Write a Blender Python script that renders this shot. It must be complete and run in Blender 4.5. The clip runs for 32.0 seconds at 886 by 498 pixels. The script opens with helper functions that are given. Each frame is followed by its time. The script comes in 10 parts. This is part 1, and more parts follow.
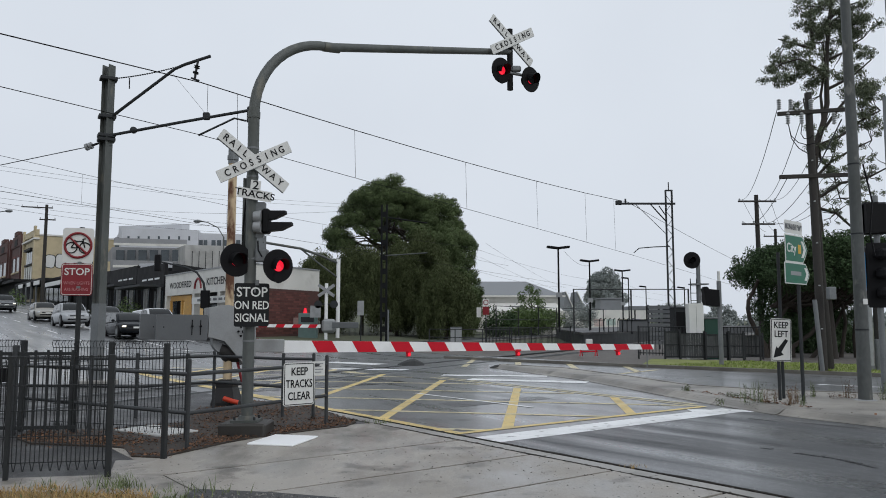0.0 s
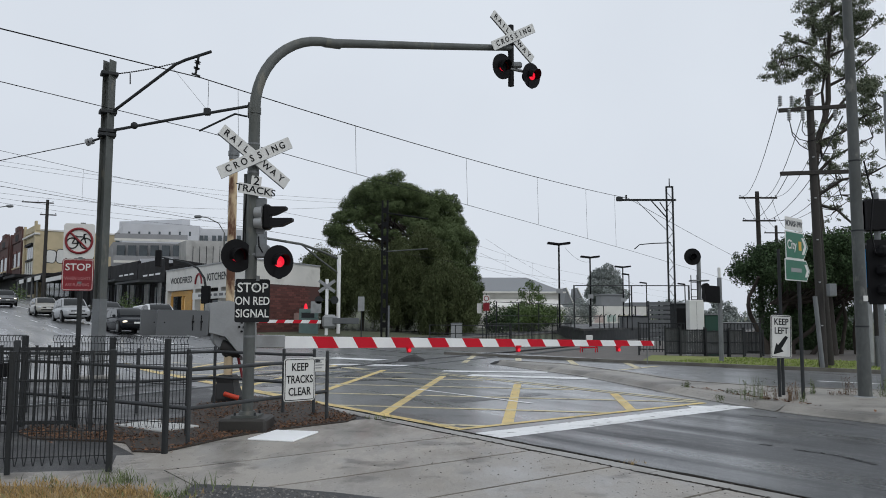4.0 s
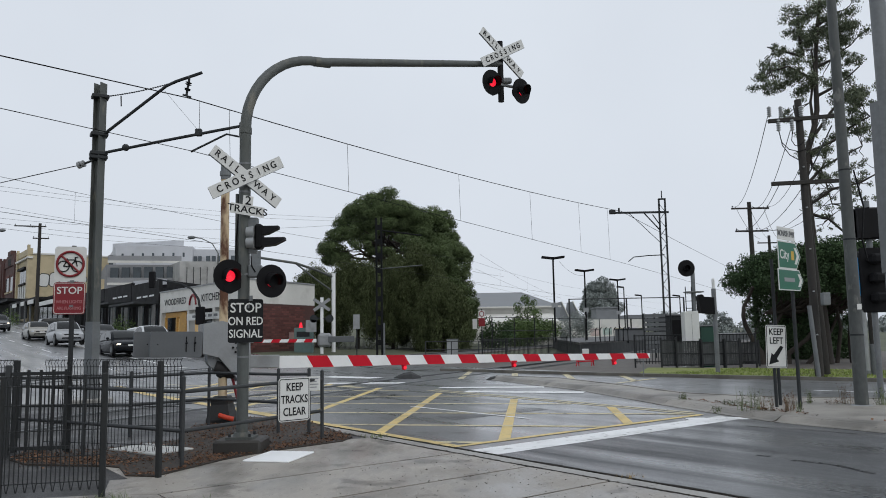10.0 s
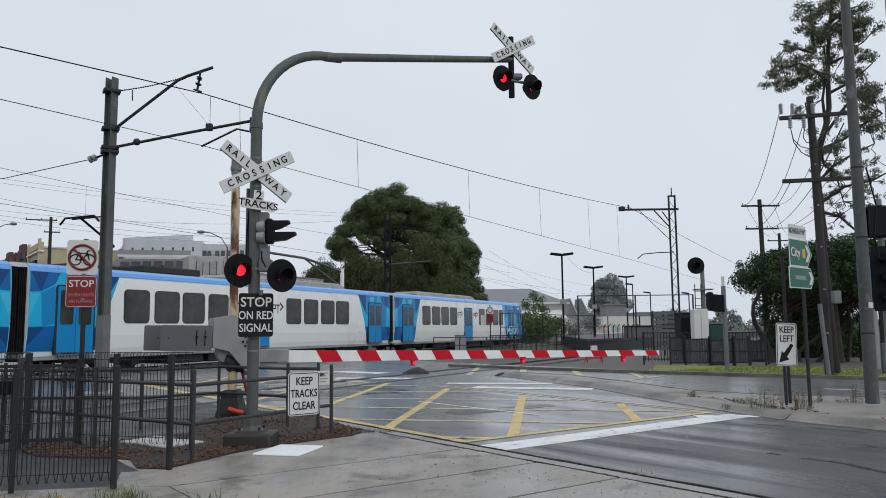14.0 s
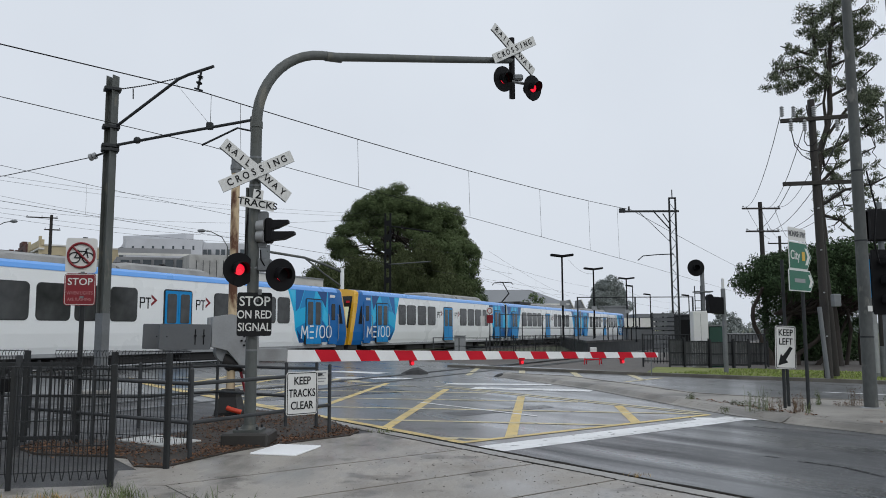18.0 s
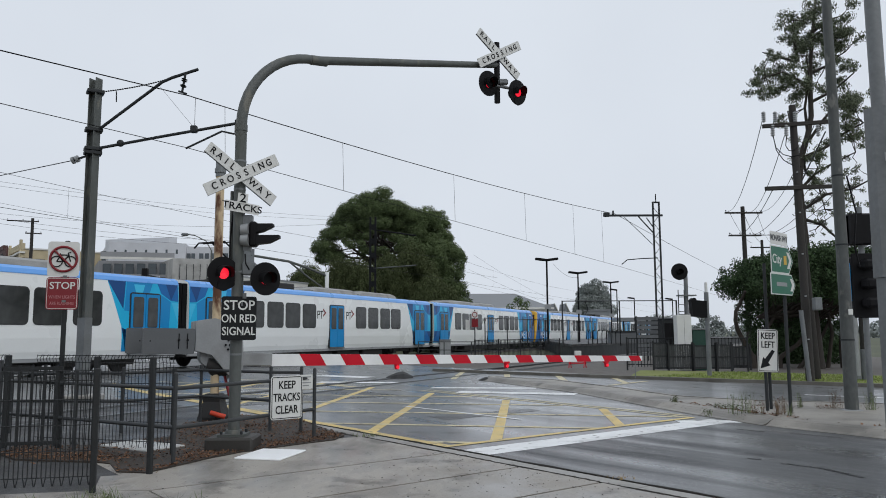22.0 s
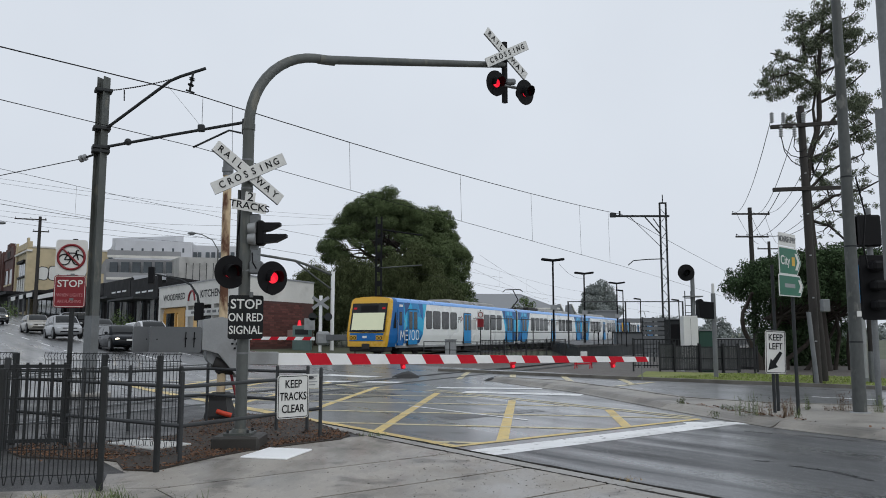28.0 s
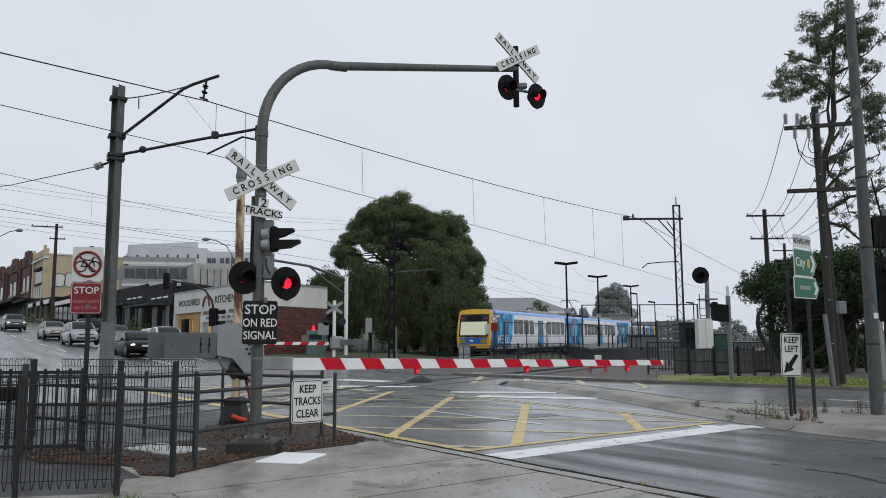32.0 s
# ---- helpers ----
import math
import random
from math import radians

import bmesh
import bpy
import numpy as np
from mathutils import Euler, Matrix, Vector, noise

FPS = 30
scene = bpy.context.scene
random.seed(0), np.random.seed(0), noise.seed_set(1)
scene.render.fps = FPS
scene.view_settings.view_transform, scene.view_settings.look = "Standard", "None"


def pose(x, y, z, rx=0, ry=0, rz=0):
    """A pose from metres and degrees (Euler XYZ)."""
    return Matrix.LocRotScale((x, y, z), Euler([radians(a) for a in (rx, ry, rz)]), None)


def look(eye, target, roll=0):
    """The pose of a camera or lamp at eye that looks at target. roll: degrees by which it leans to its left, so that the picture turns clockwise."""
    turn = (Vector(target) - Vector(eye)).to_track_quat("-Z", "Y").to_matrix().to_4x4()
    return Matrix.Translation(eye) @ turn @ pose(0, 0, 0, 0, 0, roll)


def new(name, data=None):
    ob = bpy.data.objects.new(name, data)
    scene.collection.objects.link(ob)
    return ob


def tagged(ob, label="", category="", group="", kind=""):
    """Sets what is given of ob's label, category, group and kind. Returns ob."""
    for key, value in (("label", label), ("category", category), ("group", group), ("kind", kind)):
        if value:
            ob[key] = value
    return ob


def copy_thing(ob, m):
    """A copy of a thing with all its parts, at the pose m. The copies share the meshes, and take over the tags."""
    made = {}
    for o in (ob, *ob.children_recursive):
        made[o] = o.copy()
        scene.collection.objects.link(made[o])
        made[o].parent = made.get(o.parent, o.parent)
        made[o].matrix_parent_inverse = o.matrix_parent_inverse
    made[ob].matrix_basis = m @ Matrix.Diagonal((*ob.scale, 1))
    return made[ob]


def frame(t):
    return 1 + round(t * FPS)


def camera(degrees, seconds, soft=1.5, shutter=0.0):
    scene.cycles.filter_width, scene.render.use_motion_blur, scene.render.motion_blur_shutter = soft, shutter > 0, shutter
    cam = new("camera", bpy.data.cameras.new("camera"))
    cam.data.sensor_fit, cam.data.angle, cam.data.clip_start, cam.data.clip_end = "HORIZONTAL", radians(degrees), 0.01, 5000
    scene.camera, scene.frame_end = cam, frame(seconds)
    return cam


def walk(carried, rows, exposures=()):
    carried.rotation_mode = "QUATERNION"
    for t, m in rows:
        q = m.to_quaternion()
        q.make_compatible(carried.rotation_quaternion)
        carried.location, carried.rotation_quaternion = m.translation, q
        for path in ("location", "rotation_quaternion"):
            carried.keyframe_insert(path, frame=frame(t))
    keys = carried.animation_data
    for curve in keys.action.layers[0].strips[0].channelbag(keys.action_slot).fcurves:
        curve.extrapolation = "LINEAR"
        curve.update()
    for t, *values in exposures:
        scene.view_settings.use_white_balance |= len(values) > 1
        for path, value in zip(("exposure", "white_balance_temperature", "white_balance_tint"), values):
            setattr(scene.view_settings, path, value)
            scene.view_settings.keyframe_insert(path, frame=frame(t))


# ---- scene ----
cam = camera(60, 32.0, soft=0.93)
PATH = [
    (0, (0.001, 0.0, 1.498), (0.001, 1.991, 1.688), -0.0),
    (0.5, (0.004, 0.003, 1.496), (0.013, 1.994, 1.691), 0.1),
    (1, (0.0, 0.001, 1.497), (0.02, 1.992, 1.689), 0.2),
    (1.5, (-0.009, 0.01, 1.5), (0.019, 2.001, 1.688), 0.2),
    (2, (-0.002, 0.009, 1.5), (0.035, 2.0, 1.689), 0.2),
    (2.5, (0.001, -0.01, 1.501), (0.03, 1.98, 1.691), 0.1),
    (3, (-0.002, -0.015, 1.5), (0.011, 1.977, 1.686), 0.1),
    (3.5, (0.003, -0.008, 1.499), (0.006, 1.984, 1.678), 0.1),
    (5.5, (0.001, -0.021, 1.508), (-0.013, 1.97, 1.699), -0.0),
    (6, (0.003, -0.026, 1.504), (-0.023, 1.965, 1.701), -0.2),
    (6.5, (0.015, -0.018, 1.502), (-0.009, 1.973, 1.689), 0.1),
    (7, (0.03, -0.017, 1.502), (0.002, 1.974, 1.688), 0.2),
    (7.5, (0.054, -0.006, 1.496), (0.014, 1.983, 1.698), 0.2),
    (8, (0.077, 0.001, 1.496), (0.027, 1.988, 1.718), 0.2),
    (8.5, (0.084, 0.008, 1.496), (0.031, 1.995, 1.722), -0.3),
    (9, (0.077, -0.006, 1.495), (0.033, 1.983, 1.708), -0.5),
    (9.5, (0.054, -0.001, 1.507), (0.044, 1.988, 1.723), -0.8),
    (10, (0.023, 0.003, 1.503), (0.036, 1.99, 1.724), -1.0),
    (10.5, (0.013, -0.003, 1.502), (0.03, 1.985, 1.72), -1.1),
    (11, (0.003, -0.008, 1.5), (0.016, 1.98, 1.722), -1.2),
    (11.5, (-0.001, -0.008, 1.506), (0.004, 1.979, 1.737), -0.9),
    (12, (0.002, -0.031, 1.497), (-0.011, 1.955, 1.728), -0.7),
    (12.5, (0.003, -0.001, 1.497), (-0.016, 1.986, 1.722), -0.6),
    (13, (0.0, -0.008, 1.501), (-0.009, 1.98, 1.72), -0.6),
    (13.5, (0.002, -0.007, 1.497), (-0.005, 1.981, 1.713), -0.6),
    (14, (0.002, -0.001, 1.497), (-0.007, 1.988, 1.708), -0.6),
    (14.5, (0.01, -0.005, 1.497), (0.0, 1.984, 1.706), -0.6),
    (16.5, (0.015, 0.006, 1.495), (0.004, 1.996, 1.692), -0.4),
    (17, (0.021, 0.011, 1.498), (0.012, 2.001, 1.696), -0.3),
    (17.5, (0.019, 0.014, 1.495), (0.009, 2.003, 1.701), -0.2),
    (18, (0.019, 0.005, 1.499), (0.009, 1.993, 1.711), -0.2),
    (18.5, (0.019, 0.003, 1.492), (0.007, 1.991, 1.709), -0.0),
    (19, (0.016, -0.002, 1.493), (-0.002, 1.986, 1.715), 0.1),
    (19.5, (0.02, -0.004, 1.496), (-0.005, 1.984, 1.718), 0.2),
    (20, (0.019, -0.011, 1.497), (-0.006, 1.977, 1.72), 0.4),
    (20.5, (0.018, -0.017, 1.495), (-0.012, 1.969, 1.725), 0.5),
    (21, (0.021, 0.004, 1.492), (0.018, 1.99, 1.728), 0.3),
    (21.5, (0.02, 0.006, 1.494), (0.041, 1.992, 1.724), 0.1),
    (22, (0.016, -0.009, 1.496), (0.045, 1.978, 1.718), -0.3),
    (22.5, (0.022, -0.009, 1.497), (0.048, 1.978, 1.719), -0.4),
    (23, (0.023, -0.007, 1.49), (0.042, 1.98, 1.71), -0.3),
    (23.5, (0.017, -0.014, 1.499), (0.034, 1.974, 1.719), -0.2),
    (24, (0.018, -0.009, 1.5), (0.034, 1.978, 1.728), -0.2),
    (24.5, (0.016, -0.002, 1.494), (0.027, 1.985, 1.724), -0.3),
    (25, (0.014, -0.003, 1.497), (0.025, 1.984, 1.726), -0.4),
    (25.5, (0.013, -0.009, 1.493), (0.026, 1.978, 1.723), -0.4),
    (27.5, (-0.004, 0.004, 1.489), (0.015, 1.992, 1.71), 0.2),
    (28, (-0.001, 0.007, 1.495), (0.013, 1.995, 1.717), 0.0),
    (28.5, (0.0, -0.003, 1.495), (0.009, 1.985, 1.718), -0.2),
    (29, (-0.006, -0.002, 1.494), (-0.004, 1.986, 1.717), -0.1),
    (29.5, (0.002, -0.009, 1.5), (-0.005, 1.979, 1.725), 0.0),
    (30, (-0.001, -0.012, 1.498), (-0.012, 1.975, 1.726), 0.0),
    (30.5, (0.0, -0.012, 1.492), (-0.013, 1.975, 1.721), -0.2),
    (31, (-0.002, -0.011, 1.494), (-0.018, 1.975, 1.728), -0.2),
    (31.5, (0.01, -0.013, 1.496), (-0.01, 1.973, 1.733), -0.2),
    (32, (0.005, -0.014, 1.495), (-0.015, 1.972, 1.728), -0.3),
]
walk(cam, [(t, look(eye, target, roll)) for t, eye, target, roll in PATH])

# ---------------------------------------------------------------- light: an overcast, rainy day
world = bpy.data.worlds.new("overcast_sky")
scene.world = world
world.use_nodes = True
wt = world.node_tree
bg = wt.nodes["Background"]
sky = wt.nodes.new("ShaderNodeTexSky")
sky.sky_type, sky.sun_disc = "NISHITA", False
sky.sun_elevation, sky.sun_rotation = radians(52), radians(150)
sky.air_density, sky.dust_density = 1.0, 4.0
hsv = wt.nodes.new("ShaderNodeHueSaturation")
hsv.inputs["Saturation"].default_value = 0.25
cloud = wt.nodes.new("ShaderNodeTexNoise")
cloud.inputs["Scale"].default_value, cloud.inputs["Detail"].default_value = 1.6, 5
ramp = wt.nodes.new("ShaderNodeValToRGB")
ramp.color_ramp.elements[0].position, ramp.color_ramp.elements[1].position = 0.3, 0.72
ramp.color_ramp.elements[0].color = (7.35, 7.95, 8.85, 1)
ramp.color_ramp.elements[1].color = (8.3, 8.95, 9.85, 1)
mixn = wt.nodes.new("ShaderNodeMix")
mixn.data_type = "RGBA"
mixn.inputs["Factor"].default_value = 0.9
wt.links.new(sky.outputs["Color"], hsv.inputs["Color"])
wt.links.new(cloud.outputs["Fac"], ramp.inputs["Fac"])
wt.links.new(hsv.outputs["Color"], mixn.inputs["A"])
wt.links.new(ramp.outputs["Color"], mixn.inputs["B"])
wt.links.new(mixn.outputs["Result"], bg.inputs["Color"])
bg.inputs["Strength"].default_value = 0.092

sun = new("sun", bpy.data.lights.new("sun", "SUN"))
sun.data.energy, sun.data.angle, sun.data.color = 0.6, radians(40), (1.0, 0.97, 0.93)
sun.matrix_world = look((40, -30, 64), (0, 20, 0))
scene.view_settings.exposure = 0.0

# ---------------------------------------------------------------- materials
def mat(name, color, rough=0.6, metal=0.0, vary=0.25, scale=3.0, fine=40.0, bump=0.15, dirt=None, dirt_amount=0.4,
        stretch=(1, 1, 1), rough_vary=0.15, coat=0.0, emit=None, emit_power=0.0, island=False, objrand=0.0, spec=0.5, speck=None, speck_scale=30.0, speck_cut=0.66, patch=None, patch_scale=2.0, patch_cut=0.55):
    """A surface with broad stains, fine grain, relief and uneven gloss."""
    m = bpy.data.materials.new(name)
    m.use_nodes = True
    nt = m.node_tree
    b = nt.nodes["Principled BSDF"]
    co = nt.nodes.new("ShaderNodeTexCoord")
    mp = nt.nodes.new("ShaderNodeMapping")
    mp.inputs["Scale"].default_value = stretch
    nt.links.new(co.outputs["Object"], mp.inputs["Vector"])
    def nz(sc, det):
        n = nt.nodes.new("ShaderNodeTexNoise")
        n.inputs["Scale"].default_value, n.inputs["Detail"].default_value = sc, det
        nt.links.new(mp.outputs["Vector"], n.inputs["Vector"])
        return n.outputs["Fac"]
    big, small = nz(scale, 4), nz(fine, 3)
    def math_(op, a, c, clamp=False):
        n = nt.nodes.new("ShaderNodeMath")
        n.operation, n.use_clamp = op, clamp
        for i, v in enumerate((a, c)):
            if hasattr(v, "default_value"):
                nt.links.new(v, n.inputs[i])
            else:
                n.inputs[i].default_value = v
        return n.outputs[0]
    tone = math_("ADD", math_("MULTIPLY", big, 0.65), math_("MULTIPLY", small, 0.35))
    if island:
        geo = nt.nodes.new("ShaderNodeNewGeometry")
        tone = math_("ADD", math_("MULTIPLY", tone, 0.5), math_("MULTIPLY", geo.outputs["Random Per Island"], 0.5))
    if objrand:
        oi = nt.nodes.new("ShaderNodeObjectInfo")
        tone = math_("ADD", math_("MULTIPLY", tone, 1 - objrand), math_("MULTIPLY", oi.outputs["Random"], objrand))
    cr = nt.nodes.new("ShaderNodeValToRGB")
    cr.color_ramp.elements[0].position, cr.color_ramp.elements[1].position = 0.25, 0.75
    lo = [max(0, c * (1 - vary)) for c in color]
    hi = [min(1, c * (1 + vary)) for c in color]
    cr.color_ramp.elements[0].color, cr.color_ramp.elements[1].color = (*lo, 1), (*hi, 1)
    nt.links.new(tone, cr.inputs["Fac"])
    out = cr.outputs["Color"]
    if dirt:
        dn = nz(scale * 0.6 + 0.37, 6)
        fac = math_("MULTIPLY", math_("SUBTRACT", dn, 0.55 - 0.12 * dirt_amount), 6.0 * dirt_amount, True)
        mx = nt.nodes.new("ShaderNodeMix")
        mx.data_type = "RGBA"
        nt.links.new(fac, mx.inputs["Factor"])
        nt.links.new(out, mx.inputs["A"])
        mx.inputs["B"].default_value = (*dirt, 1)
        out = mx.outputs["Result"]
    if patch:
        # stains or bare spots with fairly crisp edges
        pf = math_("MULTIPLY", math_("SUBTRACT", nz(patch_scale, 7), patch_cut), 12.0, True)
        mpx = nt.nodes.new("ShaderNodeMix")
        mpx.data_type = "RGBA"
        nt.links.new(pf, mpx.inputs["Factor"])
        nt.links.new(out, mpx.inputs["A"])
        mpx.inputs["B"].default_value = (*patch, 1)
        out = mpx.outputs["Result"]
    if speck:
        # small separate spots: grit, gum, chips
        vn = nt.nodes.new("ShaderNodeTexVoronoi")
        vn.inputs["Scale"].default_value = speck_scale
        nt.links.new(mp.outputs["Vector"], vn.inputs["Vector"])
        mask = math_("MULTIPLY", math_("LESS_THAN", vn.outputs["Distance"], 0.24), math_("GREATER_THAN", nz(speck_scale * 0.31, 2), speck_cut))
        ms = nt.nodes.new("ShaderNodeMix")
        ms.data_type = "RGBA"
        nt.links.new(mask, ms.inputs["Factor"])
        nt.links.new(out, ms.inputs["A"])
        ms.inputs["B"].default_value = (*speck, 1)
        out = ms.outputs["Result"]
    nt.links.new(out, b.inputs["Base Color"])
    b.inputs["Metallic"].default_value = metal
    b.inputs["Specular IOR Level"].default_value = spec
    r = math_("ADD", math_("MULTIPLY", math_("SUBTRACT", big, 0.5), rough_vary * 2.5), rough, True)
    nt.links.new(r, b.inputs["Roughness"])
    if coat:
        b.inputs["Coat Weight"].default_value, b.inputs["Coat Roughness"].default_value = coat, 0.08
    if bump:
        bp = nt.nodes.new("ShaderNodeBump")
        bp.inputs["Strength"].default_value, bp.inputs["Distance"].default_value = bump, 0.01
        nt.links.new(small, bp.inputs["Height"])
        nt.links.new(bp.outputs["Normal"], b.inputs["Normal"])
    if emit:
        b.inputs["Emission Color"].default_value, b.inputs["Emission Strength"].default_value = (*emit, 1), emit_power
    return m


def wet_asphalt(name="wet_asphalt", color=(0.135, 0.139, 0.142), dull=0.5, film_most=0.9, spec=0.5, coat_rough=0.2):
    """Dark asphalt with a water film that lies in long streaks along the lanes."""
    m = mat(name, color, 0.4, spec=spec, vary=0.45, scale=0.6, fine=46, bump=0.6, rough_vary=0.2, dirt=tuple(c * 1.3 for c in color), dirt_amount=0.35, speck=(0.27, 0.27, 0.265), speck_scale=42, speck_cut=0.5, patch=tuple(c * 0.55 for c in color), patch_scale=1.3, patch_cut=0.6)
    nt = m.node_tree
    b = nt.nodes["Principled BSDF"]
    co = nt.nodes.new("ShaderNodeTexCoord")
    mp = nt.nodes.new("ShaderNodeMapping")
    mp.vector_type = "TEXTURE"
    mp.inputs["Rotation"].default_value = (0, 0, radians(126.87))
    mp.inputs["Scale"].default_value = (7.5, 0.62, 1)
    n = nt.nodes.new("ShaderNodeTexNoise")
    n.inputs["Scale"].default_value, n.inputs["Detail"].default_value = 1.0, 5
    r = nt.nodes.new("ShaderNodeValToRGB")
    r.color_ramp.elements[0].position, r.color_ramp.elements[1].position = 0.38, 0.62
    r.color_ramp.elements[0].color, r.color_ramp.elements[1].color = (0.24, 0.24, 0.24, 1), (dull, dull, dull, 1)
    nt.links.new(co.outputs["Object"], mp.inputs["Vector"])
    nt.links.new(mp.outputs["Vector"], n.inputs["Vector"])
    nt.links.new(n.outputs["Fac"], r.inputs["Fac"])
    nt.links.new(r.outputs["Color"], b.inputs["Roughness"])
    film = nt.nodes.new("ShaderNodeMapRange")
    film.inputs["From Min"].default_value, film.inputs["From Max"].default_value = 0.36, 0.62
    film.inputs["To Min"].default_value, film.inputs["To Max"].default_value = film_most, 0.04 + 0.35 * (film_most > 0.8)
    nt.links.new(n.outputs["Fac"], film.inputs["Value"])
    nt.links.new(film.outputs["Result"], b.inputs["Coat Weight"])
    b.inputs["Coat Roughness"].default_value = coat_rough
    return m


def add_film(m, scale, lo, hi, most, rough=0.06, stretch=(1, 1, 1), turn=0.0, ripple=0.0, darken=0.0):
    """Lays rain water on a material: a clear coat in pools with soft edges, darker where soaked."""
    nt = m.node_tree
    b = nt.nodes["Principled BSDF"]
    co, mp = nt.nodes.new("ShaderNodeTexCoord"), nt.nodes.new("ShaderNodeMapping")
    mp.inputs["Rotation"].default_value, mp.inputs["Scale"].default_value = (0, 0, radians(turn)), stretch
    n = nt.nodes.new("ShaderNodeTexNoise")
    n.inputs["Scale"].default_value, n.inputs["Detail"].default_value, n.inputs["Roughness"].default_value = scale, 6, 0.62
    nt.links.new(co.outputs["Object"], mp.inputs["Vector"])
    nt.links.new(mp.outputs["Vector"], n.inputs["Vector"])
    def ranged(a, c, to0, to1):
        r = nt.nodes.new("ShaderNodeMapRange")
        r.inputs["From Min"].default_value, r.inputs["From Max"].default_value = a, c
        r.inputs["To Min"].default_value, r.inputs["To Max"].default_value = to0, to1
        nt.links.new(n.outputs["Fac"], r.inputs["Value"])
        return r.outputs["Result"]
    nt.links.new(ranged(lo, hi, 0.0, most), b.inputs["Coat Weight"])
    nt.links.new(ranged(lo, hi, 0.3, rough), b.inputs["Coat Roughness"])
    b.inputs["Coat IOR"].default_value = 1.33
    if darken:
        src = b.inputs["Base Color"].links[0].from_socket
        mx = nt.nodes.new("ShaderNodeMix")
        mx.data_type, mx.blend_type = "RGBA", "MULTIPLY"
        mx.inputs["B"].default_value = (1 - darken, 1 - darken, 1 - darken * 1.02, 1)
        nt.links.new(ranged(lo, hi, 0.0, 1.0), mx.inputs["Factor"])
        nt.links.new(src, mx.inputs["A"])
        nt.links.new(mx.outputs["Result"], b.inputs["Base Color"])
    return m


ASPHALT = wet_asphalt()
COARSE = wet_asphalt("coarse_wet_asphalt", (0.068, 0.071, 0.074), 0.62, 0.55, 0.3, 0.2)
ASPHALT2 = mat("wet_asphalt_patch", (0.03, 0.031, 0.033), 0.3, vary=0.3, scale=1.1, fine=90, bump=0.3, rough_vary=0.2)
# silt colour, dull and dark enough to paint the kerb's shadow too
SILTSHADE = mat("silt_and_kerb_shade", (0.022, 0.02, 0.017), 0.75, vary=0.4, scale=6, fine=70, bump=0.5, spec=0.06)
PATHWAY = add_film(mat("wet_path_asphalt", (0.034, 0.034, 0.035), 0.55, spec=0.35, vary=0.4, scale=0.8, fine=80, bump=0.5, rough_vary=0.4, dirt=(0.06, 0.058, 0.054), dirt_amount=0.5, speck=(0.13, 0.12, 0.105), speck_scale=46, speck_cut=0.55),
                   1.1, 0.49, 0.64, 0.3, 0.2, darken=0.2)
CONCRETE = add_film(mat("wet_concrete", (0.33, 0.305, 0.27), 0.6, vary=0.3, scale=0.9, fine=55, bump=0.4, rough_vary=0.35, dirt=(0.21, 0.19, 0.165), dirt_amount=0.6, objrand=0.12, speck=(0.04, 0.036, 0.03), speck_scale=24, speck_cut=0.6, patch=(0.17, 0.155, 0.135), patch_scale=1.7, patch_cut=0.575),
                    1.3, 0.42, 0.64, 0.85, 0.17, (1.0, 0.4, 1), 36.9, darken=0.3)
PITLID = mat("pale_lid_concrete", (0.5, 0.5, 0.48), 0.45, vary=0.2, scale=2, fine=50, bump=0.2, dirt=(0.3, 0.29, 0.27), dirt_amount=0.5)
KERB = mat("kerb_concrete", (0.3, 0.29, 0.27), 0.5, vary=0.3, scale=1.3, fine=50, bump=0.3, dirt=(0.13, 0.122, 0.105), dirt_amount=0.6)
KERBDARK = mat("dirty_kerb_concrete", (0.15, 0.14, 0.12), 0.6, vary=0.35, scale=1.3, fine=50, bump=0.3, dirt=(0.07, 0.062, 0.05), dirt_amount=0.7)
DIRT = mat("wet_dirt", (0.034, 0.025, 0.018), 0.75, vary=0.5, scale=1.5, fine=30, bump=0.7)
GRAVEL = mat("loose_gravel", (0.15, 0.145, 0.135), 0.55, vary=0.7, scale=3, fine=30, bump=0, island=True, spec=0.3)
BALLAST = mat("ballast", (0.11, 0.1, 0.09), 0.75, vary=0.5, scale=2, fine=26, bump=0.9, dirt=(0.06, 0.045, 0.035))
GRASSBASE = mat("grass_ground", (0.19, 0.215, 0.06), 0.9, vary=0.5, scale=0.8, fine=25, bump=0.7, dirt=(0.12, 0.1, 0.055), dirt_amount=0.4)
COUNTRY = mat("open_ground", (0.09, 0.1, 0.06), 0.95, vary=0.5, scale=0.05, fine=2, bump=0.2)
BRICKPAVE = mat("island_concrete", (0.23, 0.215, 0.19), 0.5, vary=0.45, objrand=0.25, scale=1.2, fine=40, bump=0.3, dirt=(0.1, 0.094, 0.082), dirt_amount=0.6, speck=(0.05, 0.045, 0.04), speck_scale=20, speck_cut=0.58, patch=(0.13, 0.122, 0.108), patch_scale=1.1, patch_cut=0.58)
YELLOWLINE = mat("yellow_line_paint", (0.64, 0.48, 0.17), 0.5, vary=0.25, scale=2.5, fine=60, bump=0.2, dirt=(0.3, 0.235, 0.1), dirt_amount=0.5, patch=(0.1, 0.095, 0.08), patch_scale=9, patch_cut=0.62)
OLDYELLOW = mat("worn_yellow_paint", (0.56, 0.49, 0.3), 0.5, vary=0.3, scale=2.5, fine=60, bump=0.2, dirt=(0.26, 0.22, 0.13), dirt_amount=0.5, patch=(0.09, 0.088, 0.08), patch_scale=7, patch_cut=0.57)
